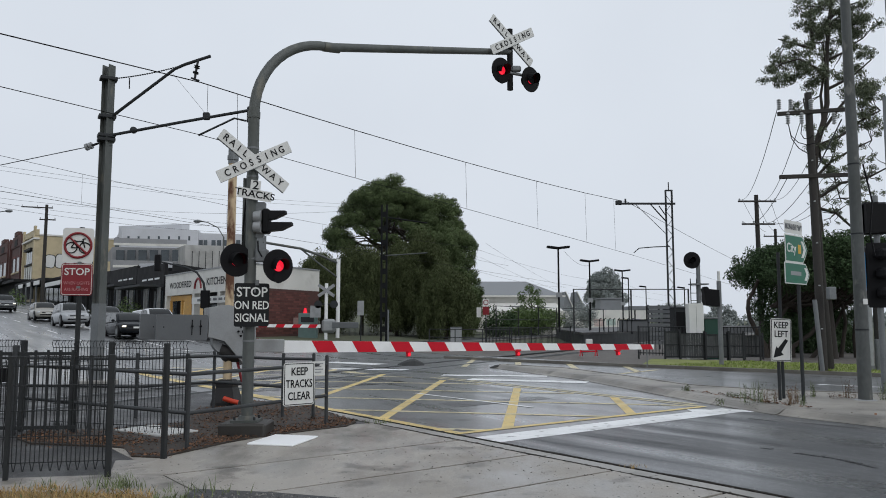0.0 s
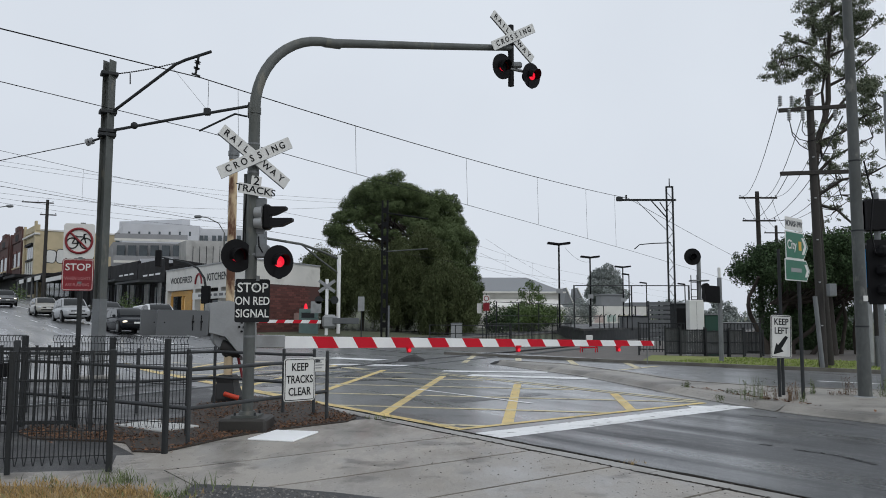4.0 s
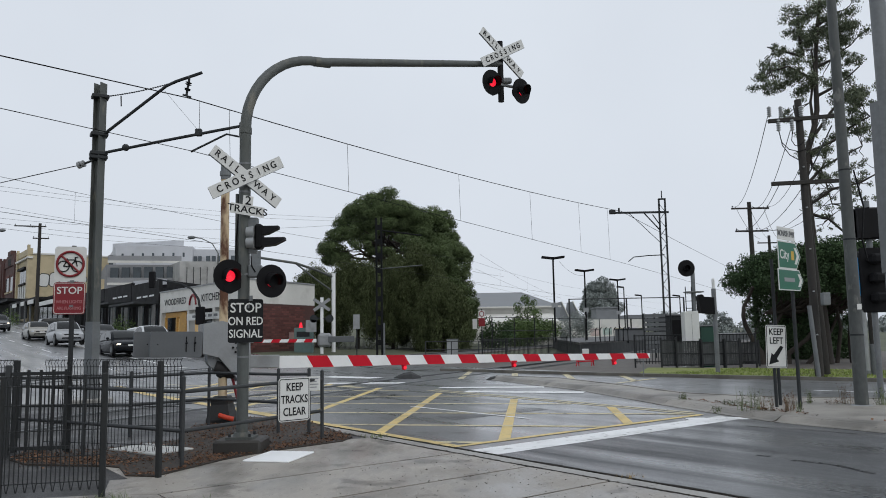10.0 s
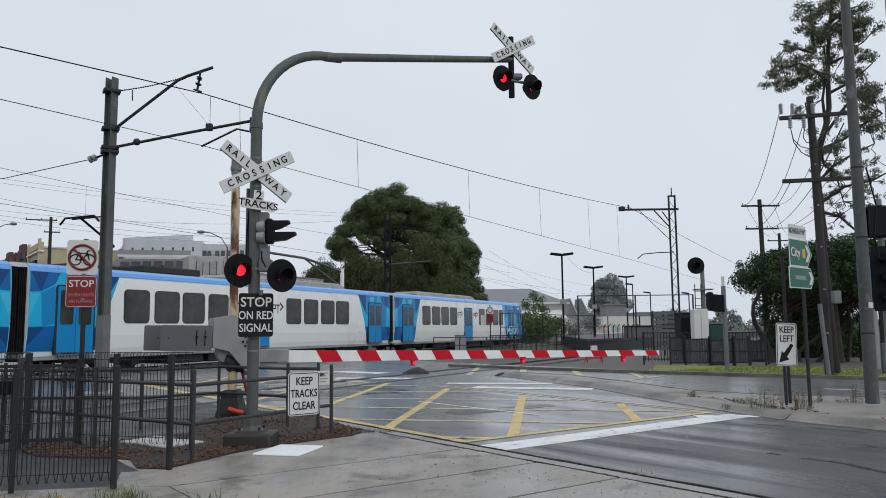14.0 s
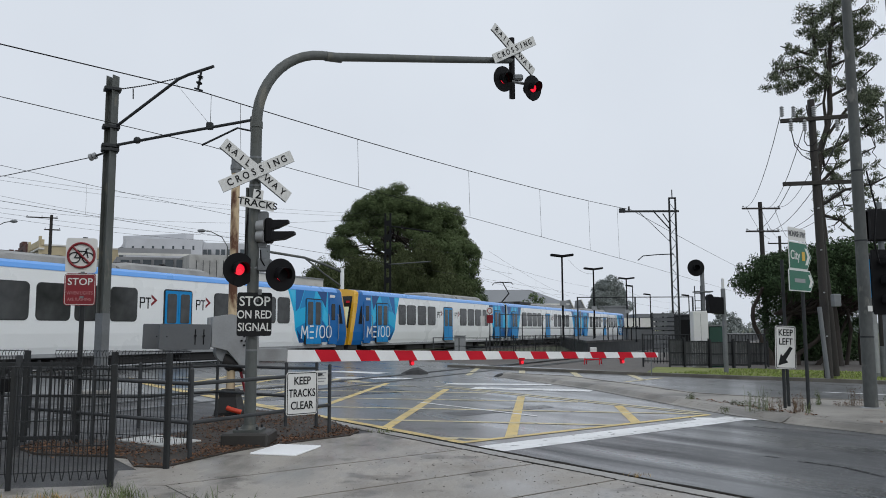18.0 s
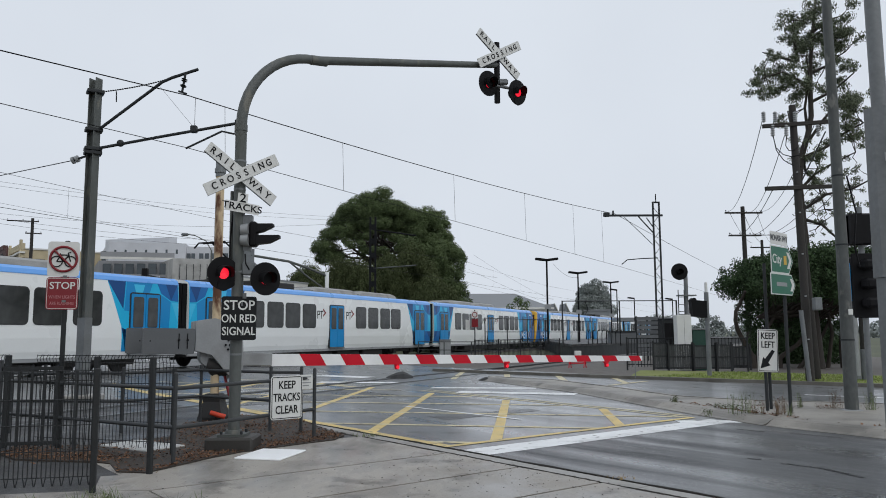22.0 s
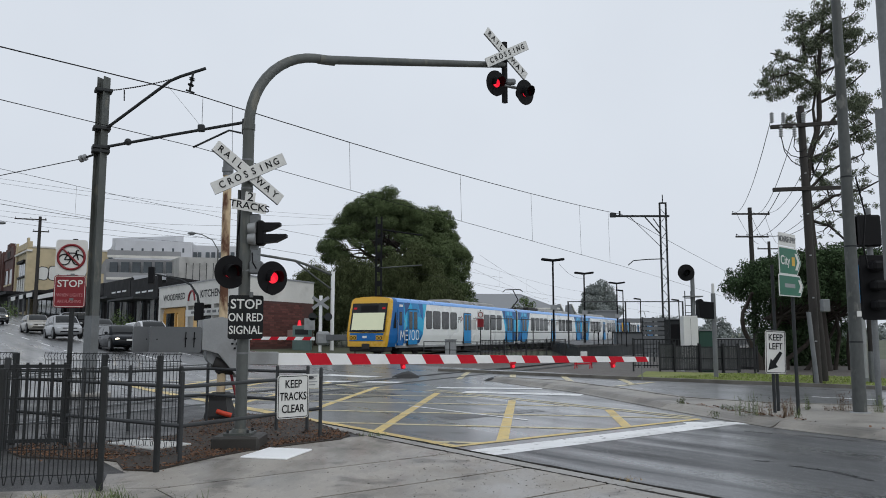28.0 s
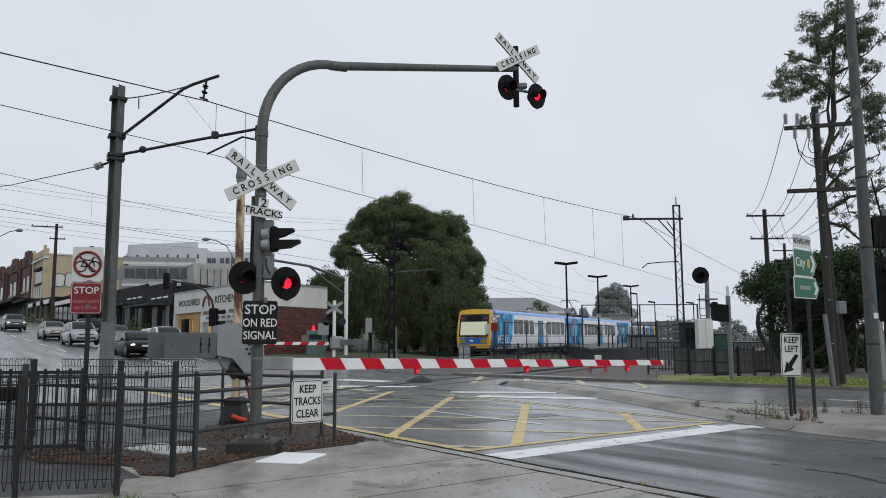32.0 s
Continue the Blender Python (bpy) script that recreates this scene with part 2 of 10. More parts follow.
WHITELINE = mat("white_line_paint", (0.78, 0.79, 0.79), 0.5, vary=0.12, scale=2.0, fine=60, bump=0.2, dirt=(0.45, 0.45, 0.44), dirt_amount=0.5, patch=(0.2, 0.2, 0.195), patch_scale=6, patch_cut=0.6)
STEEL = mat("galvanised_steel", (0.17, 0.18, 0.185), 0.5, metal=0.3, vary=0.3, scale=2.2, fine=30, bump=0.1, dirt=(0.12, 0.125, 0.12), dirt_amount=0.4)
POLEGREY = mat("weathered_pole_steel", (0.098, 0.106, 0.101), 0.6, metal=0.1, vary=0.35, scale=2.6, fine=25, bump=0.12, dirt=(0.062, 0.068, 0.058), dirt_amount=0.6, stretch=(1, 1, 0.4), patch=(0.15, 0.147, 0.125), patch_scale=4.2, patch_cut=0.585)
DARKSTEEL = mat("dark_mast_steel", (0.03, 0.033, 0.035), 0.6, metal=0.0, spec=0.25, vary=0.3, scale=2, fine=30, bump=0.1)
BLACKSTEEL = mat("near_black_mast_steel", (0.012, 0.013, 0.014), 0.75, spec=0.12, vary=0.4, scale=2, fine=30, bump=0.1)
FENCE = mat("dark_fence_paint", (0.026, 0.028, 0.029), 0.6, spec=0.25, vary=0.3, scale=3, fine=40, bump=0.08)
FENCERAIL = mat("grey_rail_pipe", (0.042, 0.045, 0.047), 0.5, spec=0.3, vary=0.3, scale=3, fine=40, bump=0.08)
BLACK = mat("black_enamel", (0.008, 0.008, 0.009), 0.6, spec=0.15, vary=0.3, scale=5, fine=50, bump=0.05)
BLACKRUBBER = mat("black_rubber", (0.018, 0.018, 0.018), 0.6, vary=0.3, scale=8, fine=60, bump=0.3)
WHITEPAINT = mat("white_sign_sheet", (0.66, 0.665, 0.64), 0.4, vary=0.06, scale=3, fine=20, bump=0.03, dirt=(0.5, 0.5, 0.47), dirt_amount=0.3)
SIGNBLACK = mat("sign_black_print", (0.01, 0.011, 0.012), 0.55, vary=0.1, bump=0, spec=0.2)
SIGNRED = mat("sign_red_print", (0.2, 0.007, 0.013), 0.4, vary=0.12, scale=3, bump=0.02)
FADEDINK = mat("faded_sign_print", (0.42, 0.16, 0.17), 0.5, vary=0.25, scale=14, bump=0)
SIGNGREEN = mat("sign_green_print", (0.012, 0.13, 0.075), 0.4, vary=0.15, scale=3, bump=0.02)
SIGNYELLOW = mat("sign_amber_print", (0.6, 0.36, 0.03), 0.4, vary=0.1, bump=0.02)
REDPAINT = mat("boom_red_paint", (0.56, 0.01, 0.026), 0.5, vary=0.12, scale=2, bump=0.03, spec=0.2)
BOOMWHITE = mat("boom_white_paint", (0.85, 0.86, 0.86), 0.38, vary=0.06, scale=2, bump=0.03, coat=0.2, dirt=(0.5, 0.5, 0.48), dirt_amount=0.25)
MACHGREY = mat("machine_grey_paint", (0.12, 0.127, 0.133), 0.45, vary=0.12, scale=2.0, fine=30, bump=0.05, dirt=(0.08, 0.084, 0.085), dirt_amount=0.35)
MACHLIGHT = mat("cast_housing_grey", (0.3, 0.31, 0.315), 0.5, metal=0.2, vary=0.15, scale=3, fine=40, bump=0.08, dirt=(0.17, 0.17, 0.165), dirt_amount=0.4)
RUSTYELLOW = mat("rusty_cream_post", (0.6, 0.47, 0.3), 0.6, vary=0.15, scale=3.2, fine=30, bump=0.25, dirt=(0.3, 0.17, 0.08), dirt_amount=0.4, stretch=(1, 1, 0.45), patch=(0.11, 0.042, 0.018), patch_scale=3.4, patch_cut=0.485)
REDLIT = mat("lit_red_lens", (0.35, 0.01, 0.01), 0.25, vary=0.05, bump=0, emit=(1.0, 0.015, 0.045), emit_power=0.9)
ORANGE = mat("orange_plastic", (0.62, 0.06, 0.025), 0.45, vary=0.1, bump=0.03)
WOODPOLE = mat("weathered_timber_pole", (0.033, 0.03, 0.027), 0.9, vary=0.45, scale=2.5, fine=28, bump=0.6, stretch=(6, 6, 0.5))
BARK = mat("bark", (0.042, 0.034, 0.027), 0.9, vary=0.5, scale=2.0, fine=14, bump=0.8, stretch=(3, 3, 0.6))
GUMBARK = mat("gum_bark", (0.034, 0.028, 0.023), 0.8, vary=0.5, scale=1.2, fine=14, bump=0.5, stretch=(2, 2, 0.5))
LEAFOLIVE = mat("olive_foliage", (0.076, 0.092, 0.042), 0.9, vary=0.4, scale=0.4, fine=3, bump=0, island=True, spec=0.12)
LEAFDARK = mat("dark_foliage", (0.088, 0.118, 0.052), 0.8, vary=0.5, scale=0.35, fine=3, bump=0, island=True, spec=0.12)
LEAFGUM = mat("gum_foliage", (0.13, 0.15, 0.1), 0.75, vary=0.5, scale=0.5, fine=3, bump=0, island=True, spec=0.15)
LEAFBUSH = mat("bush_foliage", (0.05, 0.08, 0.038), 0.8, vary=0.5, scale=0.7, fine=4, bump=0, island=True, spec=0.12)
LEAFLIGHT = mat("light_foliage", (0.085, 0.13, 0.04), 0.6, vary=0.5, scale=0.7, fine=4, bump=0, island=True, spec=0.3)
# leaf colour lightened and greyed: distance haze is painted into it
LEAFHAZE = mat("haze_tinted_foliage", (0.25, 0.275, 0.265), 0.9, vary=0.2, scale=0.5, fine=4, bump=0, island=True, spec=0.2)
TUFT = mat("tuft_blades", (0.15, 0.185, 0.085), 0.8, vary=0.5, scale=1.2, fine=8, bump=0, island=True, spec=0.15)
STRAW = mat("straw_ground", (0.26, 0.185, 0.09), 0.9, vary=0.45, scale=1.4, fine=40, bump=0.6, dirt=(0.1, 0.08, 0.04), dirt_amount=0.5)
GRASS = mat("grass_blades", (0.2, 0.26, 0.065), 0.7, vary=0.5, scale=1.2, fine=8, bump=0, island=True, spec=0.2)
WEEDLEAF = mat("weed_leaves", (0.085, 0.1, 0.05), 0.8, vary=0.6, scale=1.5, fine=8, bump=0, island=True, spec=0.15)
WEEDSTALK = mat("weed_stalks", (0.15, 0.11, 0.065), 0.85, vary=0.5, scale=1.5, fine=8, bump=0, island=True, spec=0.15)
DRYGRASS = mat("dry_grass_blades", (0.36, 0.25, 0.11), 0.8, vary=0.4, scale=1.5, fine=8, bump=0, island=True, spec=0.2)
LITTER = mat("brown_leaf_litter", (0.125, 0.066, 0.038), 0.8, vary=0.9, scale=3, fine=12, bump=0, island=True, spec=0.3)
TRAINWHITE = mat("train_silver_white", (0.84, 0.86, 0.85), 0.3, vary=0.04, scale=0.5, fine=20, bump=0.01, coat=0.3, dirt=(0.76, 0.775, 0.76), dirt_amount=0.2)
TRAINBLUE = mat("train_blue", (0.002, 0.24, 0.56), 0.35, vary=0.06, scale=1, bump=0.01, spec=0.3, coat=0.08)
TRAINDEEP = mat("train_deep_blue", (0.002, 0.06, 0.22), 0.35, vary=0.06, scale=1, bump=0.01, spec=0.3, coat=0.08)
TRAINSKY = mat("train_sky_blue", (0.01, 0.44, 0.74), 0.35, vary=0.06, scale=1, bump=0.01, spec=0.3, coat=0.08)
TRAINMID = mat("train_mid_blue", (0.003, 0.13, 0.4), 0.35, vary=0.06, scale=1, bump=0.01, spec=0.3, coat=0.08)
TRAINPALER = mat("train_light_blue", (0.05, 0.52, 0.8), 0.35, vary=0.06, scale=1, bump=0.01, spec=0.3, coat=0.08)
TRAINPALE = mat("train_roof_blue", (0.13, 0.37, 0.83), 0.32, vary=0.06, scale=1, bump=0.01, coat=0.2)
TRAINYELLOW = mat("train_yellow", (0.68, 0.38, 0.02), 0.32, vary=0.06, scale=1, bump=0.01, coat=0.3)
TRAINROOF = mat("train_roof_grey", (0.3, 0.3, 0.29), 0.6, vary=0.25, scale=1.2, fine=20, bump=0.1, dirt=(0.13, 0.13, 0.12), dirt_amount=0.5)
FENCEGREY = mat("grey_paling_fence", (0.062, 0.066, 0.066), 0.7, spec=0.25, vary=0.4, scale=2.0, fine=30, bump=0.1, dirt=(0.03, 0.031, 0.03), dirt_amount=0.5, objrand=0.35)
CABGREEN = mat("dark_green_cabinet", (0.008, 0.05, 0.032), 0.5, vary=0.2, scale=3, bump=0.05)
UNDER = mat("underframe_grime", (0.028, 0.027, 0.026), 0.75, vary=0.4, scale=3, fine=20, bump=0.2)
GLASS = mat("dark_window_glass", (0.014, 0.016, 0.016), 0.1, spec=0.3, vary=0.4, scale=1.3, fine=6, bump=0, rough_vary=0.05)
# glass colour lifted and mottled to paint in reflected surroundings
TRAINGLASS = mat("reflection_tinted_glass", (0.04, 0.042, 0.041), 0.12, spec=0.5, vary=0.7, scale=0.9, fine=3, bump=0, rough_vary=0.05)
# faint emission added to brighten the blind; it is no lamp
BLIND = mat("glowing_blind", (0.66, 0.68, 0.48), 0.5, vary=0.04, bump=0, emit=(0.85, 0.9, 0.6), emit_power=0.12)
LIDWHITE = mat("clean_white_board", (0.88, 0.89, 0.89), 0.5, vary=0.04, bump=0.02)
WHITEBODY = mat("white_print", (0.78, 0.8, 0.8), 0.4, vary=0.03, bump=0)

# ---------------------------------------------------------------- mesh tools
class Mesh:
    """Collects faces of one part; each shape adds its own points."""

    def __init__(self):
        self.v, self.f, self.s, self.weld = [], [], [], False

    def add(self, verts, faces, smooth=False, m=None):
        n = len(self.v)
        self.v += [tuple(m @ Vector(p)) if m else tuple(p) for p in verts]
        self.f += [tuple(i + n for i in f) for f in faces]
        self.s += [smooth] * len(faces)
        return self

    def box(self, x0, x1, y0, y1, z0, z1, m=None, c=0.0):
        """A box; c chamfers all its edges."""
        if not c:
            p = [(x, y, z) for z in (z0, z1) for y in (y0, y1) for x in (x0, x1)]
            return self.add(p, [(0, 2, 3, 1), (4, 5, 7, 6), (0, 1, 5, 4), (2, 6, 7, 3), (0, 4, 6, 2), (1, 3, 7, 5)], m=m)
        c = min(c, (x1 - x0) * 0.45, (y1 - y0) * 0.45, (z1 - z0) * 0.45)
        p, idx = [], {}
        X, Y, Z = (x0, x1), (y0, y1), (z0, z1)
        for i in (0, 1):
            for j in (0, 1):
                for k in (0, 1):
                    a, b, d = X[i], Y[j], Z[k]
                    ai, bi, di = a + (c if i == 0 else -c), b + (c if j == 0 else -c), d + (c if k == 0 else -c)
                    for axis, q in enumerate(((a, bi, di), (ai, b, di), (ai, bi, d))):
                        idx[(i, j, k, axis)] = len(p)
                        p.append(q)
        g = lambda i, j, k, a: idx[(i, j, k, a)]
        f = []
        for i in (0, 1):
            q = [g(i, 0, 0, 0), g(i, 1, 0, 0), g(i, 1, 1, 0), g(i, 0, 1, 0)]
            f.append(q if i else q[::-1])
            q = [g(0, i, 0, 1), g(0, i, 1, 1), g(1, i, 1, 1), g(1, i, 0, 1)]
            f.append(q if i else q[::-1])
            q = [g(0, 0, i, 2), g(1, 0, i, 2), g(1, 1, i, 2), g(0, 1, i, 2)]
            f.append(q if i else q[::-1])
        for i in (0, 1):
            for j in (0, 1):
                f.append([g(i, j, 0, 0), g(i, j, 1, 0), g(i, j, 1, 1), g(i, j, 0, 1)][:: (1 if i != j else -1)])
                f.append([g(i, 0, j, 0), g(i, 1, j, 0), g(i, 1, j, 2), g(i, 0, j, 2)])
                f.append([g(0, i, j, 1), g(1, i, j, 1), g(1, i, j, 2), g(0, i, j, 2)])
                for k in (0, 1):
                    f.append([g(i, j, k, 0), g(i, j, k, 1), g(i, j, k, 2)])
        return self.add(p, f, m=m)

    def cyl(self, p0, p1, r0, r1=None, n=12, caps=True, smooth=True, m=None):
        r1 = r0 if r1 is None else r1
        p0, p1 = Vector(p0), Vector(p1)
        q = (p1 - p0).to_track_quat("Z", "Y")
        a = [q @ Vector((math.cos(2 * math.pi * i / n), math.sin(2 * math.pi * i / n), 0)) for i in range(n)]
        ring = [p0 + d * r0 for d in a] + [p1 + d * r1 for d in a]
        self.add(ring, [(i, (i + 1) % n, n + (i + 1) % n, n + i) for i in range(n)], smooth, m)
        if caps:
            self.add(ring[:n], [tuple(range(n))[::-1]], m=m)
            self.add(ring[n:], [tuple(range(n))], m=m)
        return self

    def tube(self, path, r, n=8, caps=True, r_end=None):
        """A round bar along a path of points."""
        path = [Vector(p) for p in path]
        rings = []
        for i, p in enumerate(path):
            d = path[min(i + 1, len(path) - 1)] - path[max(i - 1, 0)]
            q = d.to_track_quat("Z", "Y")
            k = r if r_end is None else r + (r_end - r) * i / (len(path) - 1)
            rings.append([p + q @ Vector((k * math.cos(2 * math.pi * j / n), k * math.sin(2 * math.pi * j / n), 0)) for j in range(n)])
        # rings may turn about their own axis from one to the next: line them up
        for i in range(1, len(rings)):
            best = min(range(n), key=lambda o: (rings[i][o] - path[i] - rings[i - 1][0] + path[i - 1]).length)
            rings[i] = rings[i][best:] + rings[i][:best]
        v = [p for ring in rings for p in ring]
        f = [(i * n + j, i * n + (j + 1) % n, (i + 1) * n + (j + 1) % n, (i + 1) * n + j) for i in range(len(rings) - 1) for j in range(n)]
        self.add(v, f, True)
        if caps:
            self.add(rings[0], [tuple(range(n))[::-1]])
            self.add(rings[-1], [tuple(range(n))])
        return self

    def prism(self, pts, z0, z1, m=None):
        """An upright solid on a plan of points, counter-clockwise; heights may be numbers or functions of x, y."""
        n = len(pts)
        lo = z0 if callable(z0) else (lambda x, y: z0)
        hi = z1 if callable(z1) else (lambda x, y: z1)
        v = [(x, y, lo(x, y)) for x, y in pts] + [(x, y, hi(x, y)) for x, y in pts]
        f = [tuple(range(n))[::-1], tuple(range(n, 2 * n))] + [(i, (i + 1) % n, n + (i + 1) % n, n + i) for i in range(n)]
        return self.add(v, f, m=m)

    def ball(self, c, r, n=12, k=8, squash=(1, 1, 1), m=None):
        v, f = [], []
        for i in range(1, k):
            a = math.pi * i / k
            for j in range(n):
                b = 2 * math.pi * j / n
                v.append((c[0] + r * squash[0] * math.sin(a) * math.cos(b), c[1] + r * squash[1] * math.sin(a) * math.sin(b), c[2] + r * squash[2] * math.cos(a)))
        top = len(v)
        v += [(c[0], c[1], c[2] + r * squash[2]), (c[0], c[1], c[2] - r * squash[2])]
        for i in range(k - 2):
            for j in range(n):
                f.append((i * n + j, (i + 1) * n + j, (i + 1) * n + (j + 1) % n, i * n + (j + 1) % n))
        for j in range(n):
            f.append((top, j, (j + 1) % n))
            f.append((top + 1, (k - 2) * n + (j + 1) % n, (k - 2) * n + j))
        return self.add(v, f, True, m)

    def data(self, name, material):
        me = bpy.data.meshes.new(name)
        me.from_pydata(self.v, [], self.f)
        me.polygons.foreach_set("use_smooth", self.s)
        me.materials.append(material)
        me.validate()
        bm = bmesh.new()
        bm.from_mesh(me)
        if self.weld:
            bmesh.ops.remove_doubles(bm, verts=bm.verts[:], dist=1e-4)
        if len(bm.faces) < 4000:
            bmesh.ops.recalc_face_normals(bm, faces=bm.faces[:])
            bm.to_mesh(me)
        bm.free()
        return me


def part(name, me, material, parent, label="", m=None):
    """One mesh object under a thing or a part."""
    ob = new(name, me.data(name, material) if isinstance(me, Mesh) else me)
    ob.parent = parent
    if m is not None:
        ob.matrix_basis = m
    return tagged(ob, label)


def thing(name, label, category, m=None, group="", kind=""):
    ob = new(name)
    ob.empty_display_size = 0.2
    if m is not None:
        ob.matrix_basis = m
    return tagged(ob, label, category, group, kind)


def solid(name, me, material, label="", category="", group="", kind="", m=None):
    ob = new(name, me.data(name, material))
    if m is not None:
        ob.matrix_basis = m
    return tagged(ob, label, category, group, kind)


def words(text, size, material, parent, m, name="lettering", wide=1.0):
    """Flat raised letters, centred on m, that read along its x axis and face its z axis."""
    cu = bpy.data.curves.new("letters", "FONT")
    cu.body, cu.size, cu.align_x, cu.align_y = text, size, "CENTER", "CENTER"
    cu.extrude, cu.resolution_u = 0.002, 3
    cu.offset = size * 0.012
    ob = bpy.data.objects.new("letters", cu)
    me = bpy.data.meshes.new_from_object(ob)
    bpy.data.objects.remove(ob)
    bpy.data.curves.remove(cu)
    me.transform(m @ Matrix.Diagonal((wide, 1, 1, 1)))
    me.materials.clear()
    me.materials.append(material)
    out = new(name, me)
    out.parent = parent
    return out


def plate(w, h, t, r=0.03, n=4):
    """A sheet with rounded corners in the x-z plane, its face towards -y."""
    pts = []
    for cx, cz, a0 in ((w / 2 - r, h / 2 - r, 0), (-w / 2 + r, h / 2 - r, 90), (-w / 2 + r, -h / 2 + r, 180), (w / 2 - r, -h / 2 + r, 270)):
        for i in range(n + 1):
            a = radians(a0 + 90 * i / n)
            pts.append((cx + r * math.cos(a), cz + r * math.sin(a)))
    k = len(pts)
    me = Mesh()
    v = [(x, 0, z) for x, z in pts] + [(x, t, z) for x, z in pts]
    return me.add(v, [tuple(range(k)), tuple(range(k, 2 * k))[::-1]] + [(i, k + i, k + (i + 1) % k, (i + 1) % k) for i in range(k)])


def outline(w, h, line, t, r=0.03, n=4):
    """A rounded border strip in the x-z plane."""
    a, b = plate(w, h, t, r, n), plate(w - 2 * line, h - 2 * line, t, max(r - line, 0.005), n)
    k = len(a.v) // 2
    me = Mesh()
    v = a.v[:k] + b.v[:k] + a.v[k:] + b.v[k:]
    f = []
    for i in range(k):
        j = (i + 1) % k
        f += [(i, j, k + j, k + i), (2 * k + i, 3 * k + i, 3 * k + j, 2 * k + j), (i, 2 * k + i, 2 * k + j, j), (k + i, k + j, 3 * k + j, 3 * k + i)]
    return me.add(v, f)


FACE = pose(0, -0.004, 0, 90, 0, 0)  # letters on a plate: x along, z up, towards -y


# ---------------------------------------------------------------- plan: road and track directions
ORG = Vector((2.83, 6.73))
ALONG, ACROSS = Vector((-0.6, 0.8)), Vector((0.8, 0.6))
NEAR_DIR, NEAR_N, NEAR_D = Vector((0.4726, 0.881)), Vector((-0.881, 0.4726)), 13.15
FAR_DIR, FAR_N, FAR_D = Vector((0.4131, 0.9107)), Vector((-0.9107, 0.4131)), 23.72


def R(s, w):
    """Road plan: s metres along the left kerb away from the viewer, w metres to the right of it."""
    p = ORG + ALONG * s + ACROSS * w
    return (p.x, p.y)


def side(b, d):
    """Metres to the right of the camera for b thousandths across its view at distance d; fits things to that view."""
    return d * b / 1000


def rise(b, d):
    """Height for b thousandths up the camera's view at distance d; fits things to that view."""
    return 1.5 + d * b / 1000


def ease(x):
    x = min(1, max(0, x))
    return x * x * (3 - 2 * x)


def gz(x, y):
    """Height of the street surface: a low rise at the far track and a hill beyond it."""
    d = FAR_N.x * x + FAR_N.y * y
    s = (Vector((x, y)) - ORG).dot(ALONG)
    return 0.12 * ease((d - 16) / 5) + 0.055 * min(max(0, s - 22), max(0, d - 28), 220)


def sheet(corners, step=2.0, lift=0.0, thick=0.0):
    """A quad sheet draped over the street: corners in order, lifted by lift, with skirts of thick."""
    a, b, c, d = [Vector(p) for p in corners]
    nu = max(1, round(max((b - a).length, (c - d).length) / step))
    nv = max(1, round(max((d - a).length, (c - b).length) / step))
    v, f = [], []
    for j in range(nv + 1):
        for i in range(nu + 1):
            u, w = i / nu, j / nv
            p = (a * (1 - u) + b * u) * (1 - w) + (d * (1 - u) + c * u) * w
            v.append((p.x, p.y, gz(p.x, p.y) + lift))
    for j in range(nv):
        for i in range(nu):
            k = j * (nu + 1) + i
            f.append((k, k + 1, k + nu + 2, k + nu + 1))
    me = Mesh().add(v, f)
    if thick:
        edge = [i for i in range(nu + 1)] + [(j + 1) * (nu + 1) + nu for j in range(nv)] + [nv * (nu + 1) + i for i in range(nu - 1, -1, -1)] + [j * (nu + 1) for j in range(nv - 1, 0, -1)]
        top = [v[i] for i in edge]
        n = len(top)
        me.add(top + [(x, y, z - thick) for x, y, z in top], [(i, (i + 1) % n, n + (i + 1) % n, n + i) for i in range(n)])
    return me


def blades(rng, spots, h, w, lean=0.4, per=1):
    """Thin upright leaves at (x, y, z) spots."""
    v, f = [], []
    for x, y, z in spots:
        for _ in range(per):
            a, k = rng.uniform(0, 6.283), rng.uniform(0.5, 1.2) * h
            dx, dy = math.cos(a) * w, math.sin(a) * w
            lx, ly = rng.gauss(0, lean) * k, rng.gauss(0, lean) * k
            ox, oy = rng.gauss(0, 0.02), rng.gauss(0, 0.02)
            n = len(v)
            v += [(x + ox - dx, y + oy - dy, z), (x + ox + dx, y + oy + dy, z), (x + ox + lx * 0.4 + dx * 0.6, y + oy + ly * 0.4 + dy * 0.6, z + k * 0.6),
                  (x + ox + lx * 0.4 - dx * 0.6, y + oy + ly * 0.4 - dy * 0.6, z + k * 0.6), (x + ox + lx, y + oy + ly, z + k)]
            f += [(n, n + 1, n + 2, n + 3), (n + 3, n + 2, n + 4)]
    return Mesh().add(v, f)


